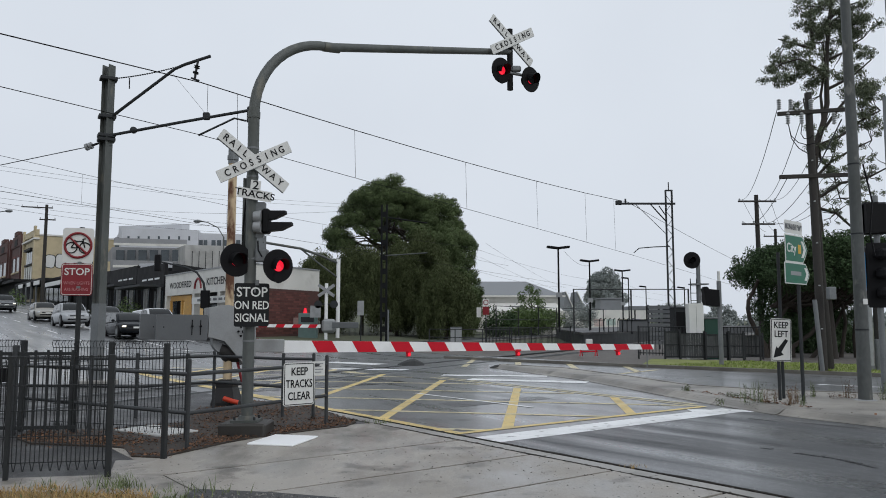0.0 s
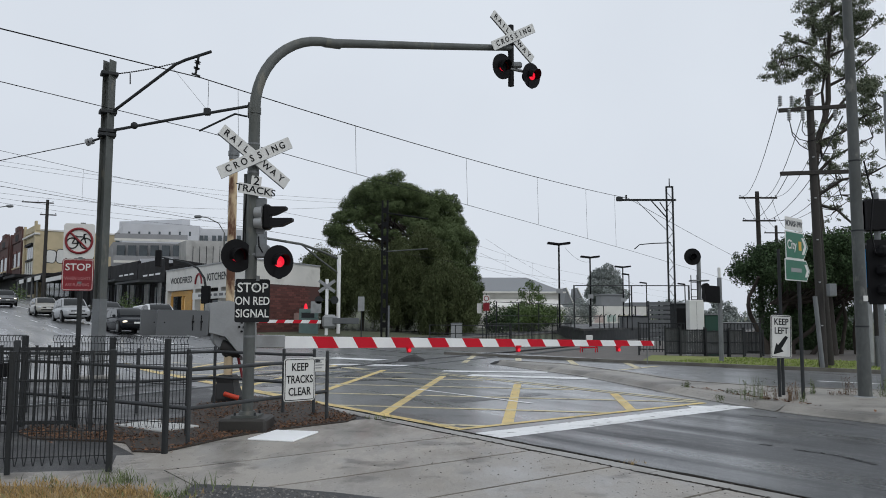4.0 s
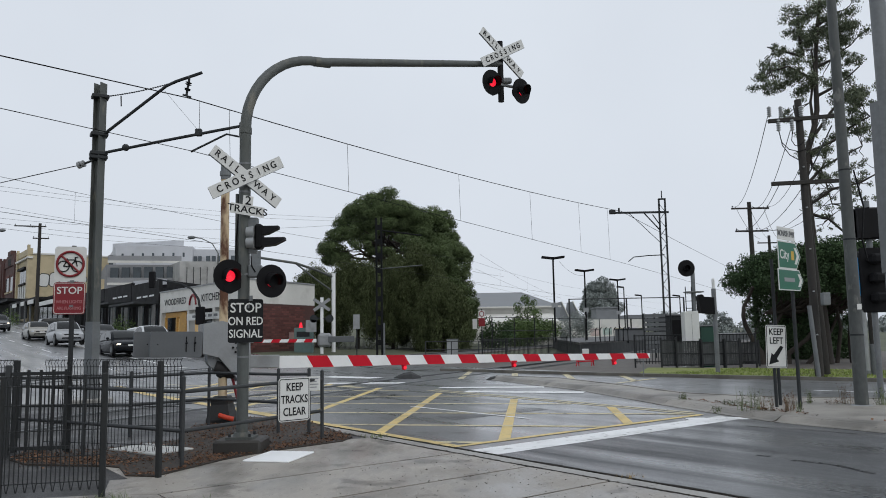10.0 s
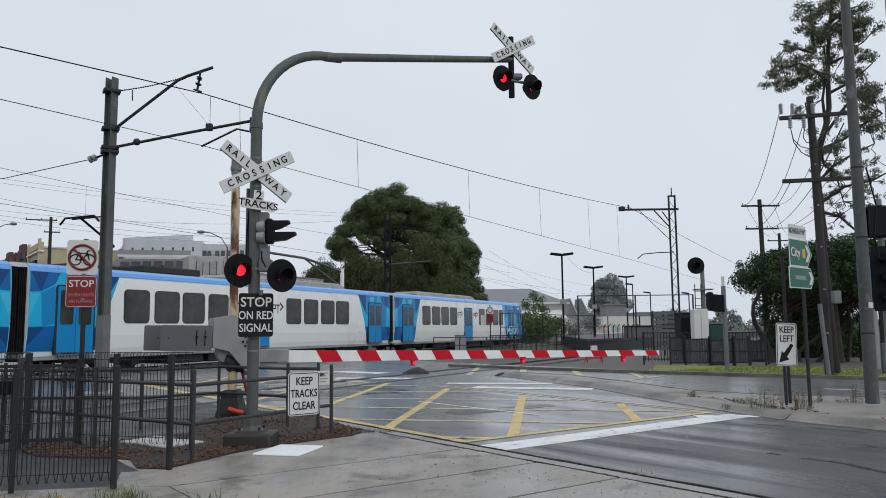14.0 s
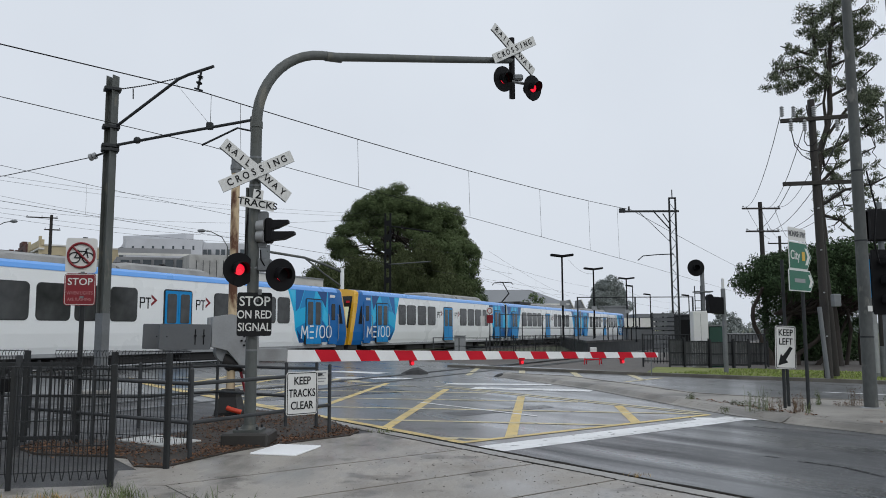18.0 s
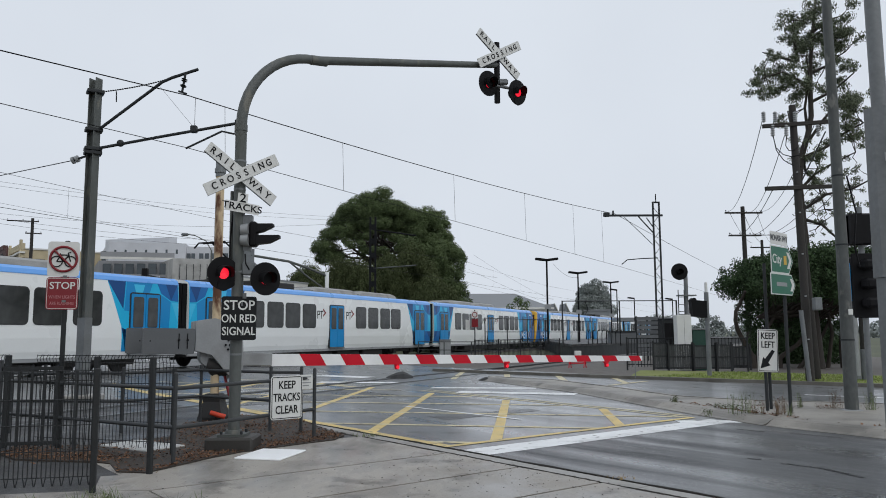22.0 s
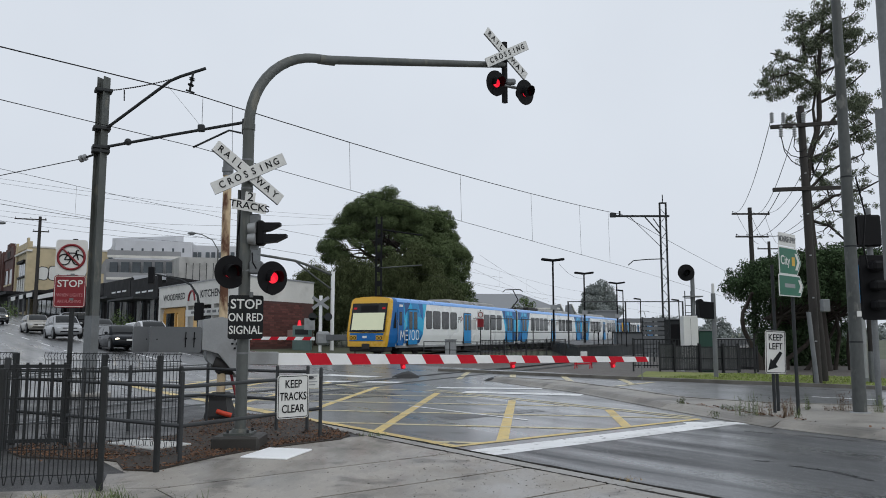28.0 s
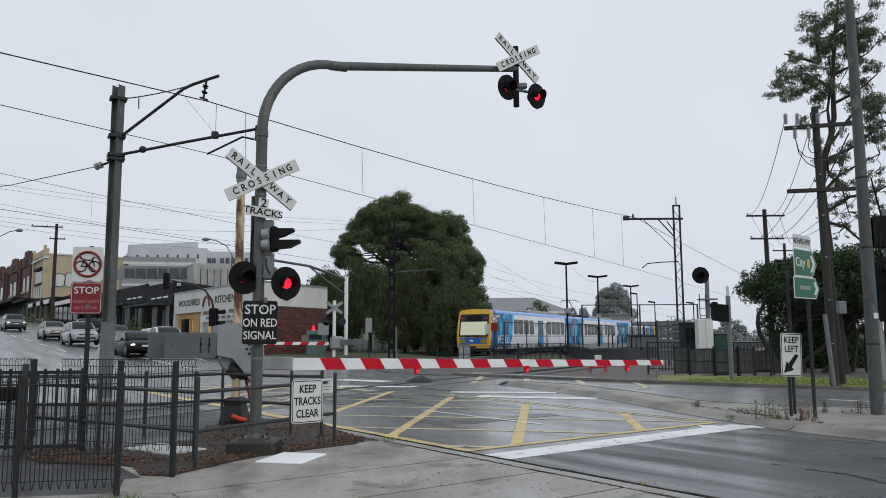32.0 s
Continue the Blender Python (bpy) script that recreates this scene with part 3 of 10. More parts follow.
def leaf_mass(name, lobes, per, size, material, parent, seed=1, hang=0.0, long=1.0, fill=0.35, loose=0.55):
    """A crown: small leaf blades over and inside uneven lobes (x, y, z, r, squash)."""
    g = np.random.default_rng(seed)
    vs = []
    for x, y, z, r, sq in lobes:
        n = int(per * r * r) + 6
        d = g.normal(size=(n, 3))
        d /= np.linalg.norm(d, axis=1)[:, None]
        rad = r * (1 - fill * g.random(n) ** 2.0) * (1 + 0.16 * np.sin(d[:, 0] * 7 + x * 3) * np.cos(d[:, 1] * 6 + y) + 0.08 * g.normal(size=n))
        c = np.stack([x + d[:, 0] * rad, y + d[:, 1] * rad, z + d[:, 2] * rad * sq], 1)
        nor = d + loose * g.normal(size=(n, 3))
        nor /= np.linalg.norm(nor, axis=1)[:, None]
        up = g.normal(size=(n, 3))
        up[:, 2] -= hang
        t = np.cross(nor, up)
        t /= np.linalg.norm(t, axis=1)[:, None] + 1e-6
        b = np.cross(nor, t)
        s = size * g.uniform(0.55, 1.25, n)[:, None]
        q = np.stack([c - b * s * long, c + t * s * 0.55, c + b * s * long, c - t * s * 0.55], 1)
        vs.append(q.reshape(-1, 3))
    v = np.concatenate(vs)
    n = len(v) // 4
    me = bpy.data.meshes.new(name)
    me.vertices.add(4 * n)
    me.vertices.foreach_set("co", v.ravel())
    me.loops.add(4 * n)
    me.loops.foreach_set("vertex_index", np.arange(4 * n))
    me.polygons.add(n)
    me.polygons.foreach_set("loop_start", np.arange(n) * 4)
    me.update(calc_edges=True)
    me.validate()
    me.materials.append(material)
    return part(name, me, material, parent)

# ---------------------------------------------------------------- ground, road, tracks
def build_ground():
    rings = [0.01, 6, 12, 18, 24, 30, 36, 44, 52, 62, 75, 90, 110, 135, 165, 210, 300, 500, 900, 1800, 3600]
    n = 72
    v, f = [], []
    for r in rings:
        for i in range(n):
            a = 2 * math.pi * i / n
            x, y = r * math.sin(a), 20 + r * math.cos(a)
            v.append((x, y, gz(x, y) - 0.16))
    for k in range(len(rings) - 1):
        for i in range(n):
            j = (i + 1) % n
            f.append((k * n + i, (k + 1) * n + i, (k + 1) * n + j, k * n + j))
    solid("ground", Mesh().add(v, f, True), COUNTRY, "damp open ground of grass and earth under the whole place", "ground", kind="structure")
    road = solid("road", sheet((R(-16, 0.02), R(190, 0.02), R(190, 12.4), R(-16, 16.5)), 0.7, 0.0), ASPHALT,
                 "wet dark asphalt street crossing the railway and climbing a hill", "road", kind="structure")
    # lower cross street on the viewer's right
    part("side_road", sheet((R(-16, 5.6), R(9.5, 14.6), (60, -8), (40, -30)), 4.0, -0.004), ASPHALT, road)
    part("left_lane", sheet((R(9.5, 0.03), R(190, 0.03), R(190, -5.5), R(9.5, -16)), 1.0, -0.005), ASPHALT, road)
    for s0, s1, w0, w1 in ((12.2, 14.9, 0.4, 4.8), (7.2, 7.9, 2.2, 4.7), (17.5, 19.0, 2.0, 5.5)):
        part("asphalt_patch", sheet((R(s0, w0), R(s1, w0 + 0.1), R(s1 - 0.2, w1), R(s0 + 0.1, w1 - 0.1)), 1.5, 0.004), ASPHALT2, road, "darker patch of newer asphalt")
    part("path_crossing", sheet((R(9.62, -0.42), R(15.6, -0.5), R(17.2, -3.4), R(9.62, -7.0)), 0.7, 0.004), PATHWAY, road, "dark wet asphalt of the pedestrian way over the rails")
    part("approach_surface", sheet((R(-15.9, 0.03), R(3.72, 0.03), R(3.72, 8.5), R(-15.9, 16.0)), 0.9, 0.002), COARSE, road, "coarser darker wet asphalt before the stop line")
    return road


road = build_ground()


def line_on_road(a, b, width, material, parent, lift=0.004, name="painted_line"):
    """A strip of paint between two places of the road plan."""
    pa, pb = Vector(R(*a)), Vector(R(*b))
    d = (pb - pa).normalized()
    n = Vector((-d.y, d.x)) * width / 2
    return part(name, sheet((pa - n, pb - n, pb + n, pa + n), 0.7, lift), material, parent)


def bar_on_road(a, b, width, material, parent):
    """A strip of paint between two places of the ground."""
    pa, pb = Vector(a), Vector(b)
    d = (pb - pa).normalized()
    n = Vector((-d.y, d.x)) * width / 2
    return part("painted_line", sheet((pa - n, pb - n, pb + n, pa + n), 0.7, 0.0075), material, parent)


def markings():
    box = thing("box_marking", "yellow cross-hatched keep-clear box painted on the wet road", "road marking", kind="structure")
    # left carriageway: a frame, then both sets of diagonals
    s0, s1, wl, wr = 4.62, 21.5, 0.12, 5.75
    line_on_road((s0, wl + 0.05), (s1, wl + 0.05), 0.25, YELLOWLINE, box, 0.0054)
    line_on_road((s0, wl), (s0, wr), 0.13, YELLOWLINE, box, 0.0063)
    line_on_road((s0, wr), (13.4, wr + 0.35), 0.11, OLDYELLOW, box, 0.0054)
    line_on_road((s0 + 0.3, wr + 0.22), (13.4, wr + 0.62), 0.1, OLDYELLOW, box, 0.0054)
    for k in range(-1, 7):
        base = 0.65 + 2.85 * k
        a, b = (base + 1.05 * wl, wl), (base + 1.05 * wr, wr)
        if a[0] < s0:
            a = (s0, (s0 - base) / 1.05)
        if b[0] > s1:
            b = (s1, (s1 - base) / 1.05)
        if a[1] < wr - 0.3 and b[1] > a[1]:
            line_on_road(a, b, 0.17, YELLOWLINE, box, 0.0045)
    for k in range(0, 9):
        base = 5.45 + 3.0 * k
        a, b = (base - 1.16 * wl, wl), (base - 1.16 * wr, wr)
        if b[0] < s0:
            b = (s0, (base - s0) / 1.16)
        if a[0] > s1:
            a = (s1, (base - s1) / 1.16)
        if b[1] > a[1] + 0.4:
            line_on_road(a, b, 0.16, OLDYELLOW, box, 0.0049)
    white = thing("white_marking", "white stop line and worn lane lines on the wet road", "road marking", kind="structure")
    line_on_road((3.97, 0.15), (4.02, 5.75), 0.52, WHITELINE, white, 0.004, "stop_line")
    line_on_road((4.4, 5.0), (3.4, 6.2), 0.34, WHITELINE, white, 0.0059)
    line_on_road((9.85, 3.1), (6.35, 3.2), 0.09, WHITELINE, white, 0.0072)
    for a, b, w in (((-0.02, 22.01), (2.9, 21.55), 0.5), ((0.68, 20.41), (3.6, 19.35), 0.6), ((-4.22, 29.09), (-2.21, 27.55), 0.8), ((-3.63, 24.99), (-1.12, 24.47), 0.6)):
        bar_on_road(a, b, w, WHITELINE, white)
    for a, b, w in (((4.58, 28.53), (4.15, 23.5), 0.22), ((6.2, 26.49), (5.91, 23.5), 0.2), ((5.17, 22.58), (6.79, 24.47), 0.18), ((1.26, 31.28), (0.71, 26.16), 0.2),
                    ((2.82, 29.09), (2.57, 26.49), 0.22), ((-3.49, 24.04), (-2.25, 22.58), 0.3)):
        bar_on_road(a, b, w, OLDYELLOW, box)
    for a, b, w in (((4.03, 9.0), (4.33, 8.64), 0.045), ((4.33, 8.64), (4.47, 8.08), 0.06), ((4.77, 12.16), (5.06, 11.82), 0.05), ((5.38, 11.69), (5.9, 11.07), 0.05), ((3.81, 9.4), (3.91, 9.28), 0.09)):
        bar_on_road(a, b, w, ASPHALT2, white)
    for k in range(16):
        line_on_road((34 + 7 * k, 3.1), (37 + 7 * k, 3.1), 0.12, WHITELINE, white, 0.009)
        line_on_road((34 + 7 * k, 9.3), (37 + 7 * k, 9.3), 0.12, WHITELINE, white, 0.009)
    line_on_road((33, 6.3), (180, 6.3), 0.14, WHITELINE, white, 0.009)
    for s0 in (5.9, 2.0, -1.9):
        line_on_road((s0 - 3.2, 13.0), (s0, 12.2), 0.14, WHITELINE, white, 0.0059)


markings()


def rails(name, org_n, dist, along, a0, a1, label):
    t = thing(name, label, "railway track", kind="structure")
    base = org_n * dist
    for side in (-0.8, 0.8):
        o = base + org_n * side
        n = 24
        for part_name, w, lo, hi, material in (("rail", 0.035, -0.12, 0.03, STEEL), ("flange_gap", 0.075, -0.05, 0.012, BLACKRUBBER)):
            v, f = [], []
            for i in range(n + 1):
                p = o + along * (a0 + (a1 - a0) * i / n)
                q = p + org_n * (0 if part_name == "rail" else (0.11 if side < 0 else -0.11))
                h = gz(p.x, p.y)
                for dw, z in ((-w, lo), (-w, hi), (w, hi), (w, lo)):
                    v.append((q.x + org_n.x * dw, q.y + org_n.y * dw, h + z))
            for i in range(n):
                for j in range(4):
                    f.append((i * 4 + j, i * 4 + (j + 1) % 4, (i + 1) * 4 + (j + 1) % 4, (i + 1) * 4 + j))
            part(part_name, Mesh().add(v, f), material, t)
    return t


rails("near_track", NEAR_N, NEAR_D, NEAR_DIR, -40, 130, "pair of worn steel rails set in the wet road")
rails("far_track", FAR_N, FAR_D, FAR_DIR, -60, 260, "pair of steel rails on which the train runs")


def ballast_bed(nn, dd, dirn, a0, a1, w=1.9):
    p = [nn * (dd - w) + dirn * a0, nn * (dd + w) + dirn * a0, nn * (dd + w) + dirn * a1, nn * (dd - w) + dirn * a1]
    return sheet([tuple(q) for q in p], 3.0, -0.06, 0.1)


solid("ballast", ballast_bed(NEAR_N, NEAR_D, NEAR_DIR, 25, 140), BALLAST, "dark stone ballast under the near track", "ballast", kind="structure")
solid("ballast", ballast_bed(FAR_N, FAR_D, FAR_DIR, 33, 260), BALLAST, "dark stone ballast under the far track", "ballast", kind="structure")
solid("ballast", ballast_bed(FAR_N, FAR_D, FAR_DIR, -60, 10), BALLAST, "dark stone ballast under the far track", "ballast", kind="structure")
solid("ballast", ballast_bed(NEAR_N, NEAR_D, NEAR_DIR, -40, 8.5), BALLAST, "dark stone ballast under the near track", "ballast", kind="structure")


def footpaths():
    # kerb: a gutter stone and a raised edge along the left of the road
    k = thing("kerb", "low worn concrete kerb and gutter along the footpath", "kerb", kind="structure")
    s = -9.0
    while s < 9.3:
        b = s + 1.45
        me = Mesh()
        for w0, w1, z in ((-0.25, -0.02, 0.022), (-0.02, 0.03, 0.012)):
            me.prism([R(s + 0.012, w0), R(s + 0.012, w1), R(b, w1), R(b, w0)], -0.15, z)
        part("kerb_stone", me, KERB, k)
        s = b
    # footpath of large concrete bays
    f = thing("footpath", "wet grey concrete footpath in large bays", "footpath", kind="structure")
    joints = [-9.0, -7.3, -5.9, -4.65, -3.4, -2.2, -1.0, 0.27, 1.52, 2.69, 4.0, 6.1]
    for a, b in zip(joints, joints[1:]):
        for w0, w1 in ((-3.9, -0.275),):
            if a > 5:
                w0 = -2.4
            me = Mesh().prism([R(a + 0.038, w1), R(b, w1), R(b, w0), R(a + 0.038, w0)], -0.12, lambda x, y: 0.028 - 0.003 * math.sin(x * 2 + y))
            part("concrete_bay", me, CONCRETE, f)
    bed = [(-1.28, 11.5), (-1.36, 11.05), (-1.86, 10.56), (-2.41, 9.95), (-2.65, 9.54), (-2.94, 8.84), (-3.08, 8.52), (-3.42, 8.6), (-3.72, 9.15), (-4.0, 9.29), (-4.46, 9.38), (-5.01, 9.51), (-5.4, 9.9), (-5.6, 10.6),
           (-4.61, 10.7), (-3.83, 11.44), (-4.19, 13.3), (-3.66, 14.63), (-2.42, 13.94)]
    solid("mulch_bed", Mesh().prism(bed[::-1], -0.15, 0.04), DIRT, "bed of wet brown mulch and fallen leaves", "garden bed", kind="structure")
    rng = random.Random(3)
    def in_bed(x, y):
        inside = False
        for (xa, ya), (xb, yb) in zip(bed, bed[1:] + bed[:1]):
            if (ya > y) != (yb > y) and x < xa + (xb - xa) * (y - ya) / (yb - ya):
                inside = not inside
        return inside
    rim = [(xa + (xb - xa) * k / 4, ya + (yb - ya) * k / 4) for (xa, ya), (xb, yb) in zip(bed[:12], bed[1:13]) for k in range(4)]
    spots = []
    for _ in range(30000):
        x, y = rng.uniform(-5.6, -1.2), rng.uniform(8.4, 14.6)
        if in_bed(x, y):
            # a bare wet hollow lies behind the square post
            if math.hypot(x + 3.4, y - 9.1) < 0.42 and rng.random() < 0.85:
                continue
            # thick along the path's edge, thin on the wet earth behind
            edge = min(math.hypot(x - ex, y - ey) for ex, ey in rim)
            if rng.random() < 0.16 + 0.84 * math.exp(-(edge / 0.42) ** 2) + 0.3 * (math.sin(x * 4 + y) * math.sin(y * 3.1) > 0.45):
                spots.append((x, y, 0.044))
        elif rng.random() < 0.02 and in_bed(x + rng.gauss(0, 0.2), y + 0.35):
            spots.append((x, y, 0.034))
    v, fc = [], []
    for x, y, z in spots:
        a, L, W = rng.uniform(0, 6.28), rng.uniform(0.01, 0.034), rng.uniform(0.004, 0.012)
        c, d = math.cos(a), math.sin(a)
        t1, t2 = rng.uniform(0, 0.012), rng.uniform(0, 0.02)
        n = len(v)
        v += [(x - c * L, y - d * L, z + t1), (x + d * W, y - c * W, z + t2), (x + c * L, y + d * L, z + rng.uniform(0, 0.03)), (x - d * W, y + c * W, z + 0.004)]
        fc.append((n, n + 1, n + 2, n + 3))
    solid("leaf_litter", Mesh().add(v, fc), LITTER, "scattered dead brown leaves and twigs", "leaf litter", kind="stuff")
    # dirt and grit packed in the joints by the kerb
    v, fc = [], []
    for _ in range(2600):
        s = rng.uniform(-9, 9.2)
        w = (-0.262 + rng.gauss(0, 0.012)) if rng.random() < 0.45 else (0.035 + abs(rng.gauss(0, 0.03)))
        if rng.random() > 0.5 + 0.5 * math.sin(s * 3.1) * math.sin(s * 1.3 + 1):
            continue
        x, y = R(s, w)
        z = 0.026 if w < 0 else 0.006
        a, L = rng.uniform(0, 6.28), rng.uniform(0.012, 0.04)
        n = len(v)
        v += [(x + L * math.cos(a + k * 1.57) * (1 if k % 2 else 0.5), y + L * math.sin(a + k * 1.57) * (1 if k % 2 else 0.5), z + rng.uniform(0, 0.012)) for k in range(4)]
        fc.append((n, n + 1, n + 2, n + 3))
    solid("gutter_grit", Mesh().add(v, fc), DIRT, "dark grit and wet dirt packed along the kerb", "grit", kind="stuff")
    # specks of bark and small stones washed over the footpath
    v, fc = [], []
    for _ in range(520):
        q, w = R(rng.uniform(-5, 4.2), -0.3 - abs(rng.gauss(0, 0.9))), rng.uniform(0.004, 0.013)
        a, n = rng.uniform(0, 6.28), len(v)
        v += [(q[0] + w * math.cos(a + k * 1.57) * (1 if k % 2 else rng.uniform(0.4, 1.6)), q[1] + w * math.sin(a + k * 1.57) * (1 if k % 2 else rng.uniform(0.4, 1.6)), 0.0285) for k in range(4)] + [(q[0], q[1], 0.03 + w * 0.6)]
        fc += [(n, n + 1, n + 4), (n + 1, n + 2, n + 4), (n + 2, n + 3, n + 4), (n + 3, n, n + 4)]
    solid("path_specks", Mesh().add(v, fc), DIRT, "dark specks of bark and grit on the wet concrete", "grit", kind="stuff")
    # black strips on both sides of the kerb, uneven in width: silt plus painted kerb-face shadow
    for w, half, z, s1 in ((-0.264, 0.03, 0.0325, 6.0), (0.066, 0.042, 0.0175, 9.2)):
        v, fc, n = [], [], 420
        for i in range(n + 1):
            s = -9 + (s1 + 9) * i / n
            h = half * (0.75 + 0.5 * math.sin(s * 2.1 + w * 40) * math.sin(s * 5.3)) + rng.uniform(0, 0.008)
            c = w + 0.008 * math.sin(s * 3.7) + rng.uniform(-0.004, 0.004)
            for q, dz in ((c - h, -0.03), (c - h * 0.7, 0), (c + h * 0.7, 0), (c + h, -0.03)):
                v.append((*R(s, q), z + dz))
        for i in range(n):
            fc += [(i * 4 + j, i * 4 + j + 1, i * 4 + j + 5, i * 4 + j + 4) for j in range(3)]
        solid("seam_silt", Mesh().add(v, fc), SILTSHADE, "black wet silt and painted kerb-face shadow in the seam beside the kerb", "silt", kind="stuff")
    # asphalt pedestrian way to the crossing gate
    solid("pedestrian_way", Mesh().prism([R(2.2, -3.93), R(4.0, -3.93), R(4.03, -2.45), R(6.1, -2.45), R(6.15, -0.3), R(9.55, -0.3), R(9.6, -5), R(9.6, -9), R(9.0, -14), R(0, -14)], -0.12, 0.02), PATHWAY,
          "wet dark asphalt pedestrian way behind the fence", "footpath", kind="structure")
    # dry grass strip under the viewer
    solid("nature_strip", Mesh().prism([(-16, -12), (-2.2, -12), (-2.2, 6.35), (-2.6, 6.62), (-3.6, 6.72), (-16, 6.7)], -0.15, 0.06), STRAW, "strip of dry trodden grass", "grass strip", kind="structure")
    solid("gravel_edge", Mesh().prism([(-2.19, -12), (11, -12), R(-9.0, -3.93), (1.0, 3.2), (-0.1, 5.9), (-0.42, 6.4), (-0.9, 6.62), (-1.5, 6.82), (-2.19, 6.95)], -0.15, 0.034), PATHWAY, "worn dark asphalt edge beside the footpath", "footpath", kind="structure")
    part("concrete_bay", Mesh().prism([(-7.4, 6.05), R(2.2, -3.92), R(4.0, -3.92), (-3.2, 7.62), (-7.4, 6.85)], -0.12, 0.027), CONCRETE, f)
    v, fc = [], []
    for _ in range(4200):
        x, y = rng.uniform(-2.1, 1.6), rng.uniform(4.6, 6.75)
        if y > 6.9 - 0.62 * (x + 1.6) - 0.25 * max(0, x) or y < 5.5 - 0.5 * (x + 1.6):
            continue
        k, a, n = rng.uniform(0.005, 0.017), rng.uniform(0, 6.28), len(v)
        v += [(x + k * math.cos(a + q * 1.57) * rng.uniform(0.7, 1.2), y + k * math.sin(a + q * 1.57) * rng.uniform(0.7, 1.2), 0.034) for q in range(4)] + [(x, y, 0.034 + k * rng.uniform(0.5, 1.0))]
        fc += [(n, n + 1, n + 4), (n + 1, n + 2, n + 4), (n + 2, n + 3, n + 4), (n + 3, n, n + 4)]
    solid("gravel", Mesh().add(v, fc), GRAVEL, "loose wet grey gravel on the worn path edge", "gravel", kind="stuff")
    part("concrete_bay", Mesh().prism([(-3.24, 7.62), (-2.72, 7.61), (-1.53, 8.5), (-2.3, 9.6), (-2.66, 9.5), (-2.94, 8.84), (-3.08, 8.5), (-3.5, 8.38)], -0.12, 0.0265), CONCRETE, f)
    pts, green = [], []
    for _ in range(5000):
        x, y = rng.uniform(-5.6, -1.7), rng.uniform(5.2, 6.8)
        if y < 6.75 - 0.25 * max(0, x + 3.4) + 0.08 * math.sin(x * 9) and x < -1.9 - 0.5 * rng.random():
            (green if (rng.random() < 0.06 or math.sin(x * 5) + math.sin(x * 2.3 + y * 3) > 1.7) else pts).append((x, y, 0.07))
    solid("dry_grass", blades(rng, pts, 0.07, 0.004, 0.7, 2), DRYGRASS, "matted dry straw-coloured grass", "grass", kind="stuff")
    solid("green_grass", blades(rng, green, 0.06, 0.005, 0.5, 3), TUFT, "tufts of green grass among straw", "grass", kind="stuff")


footpaths()


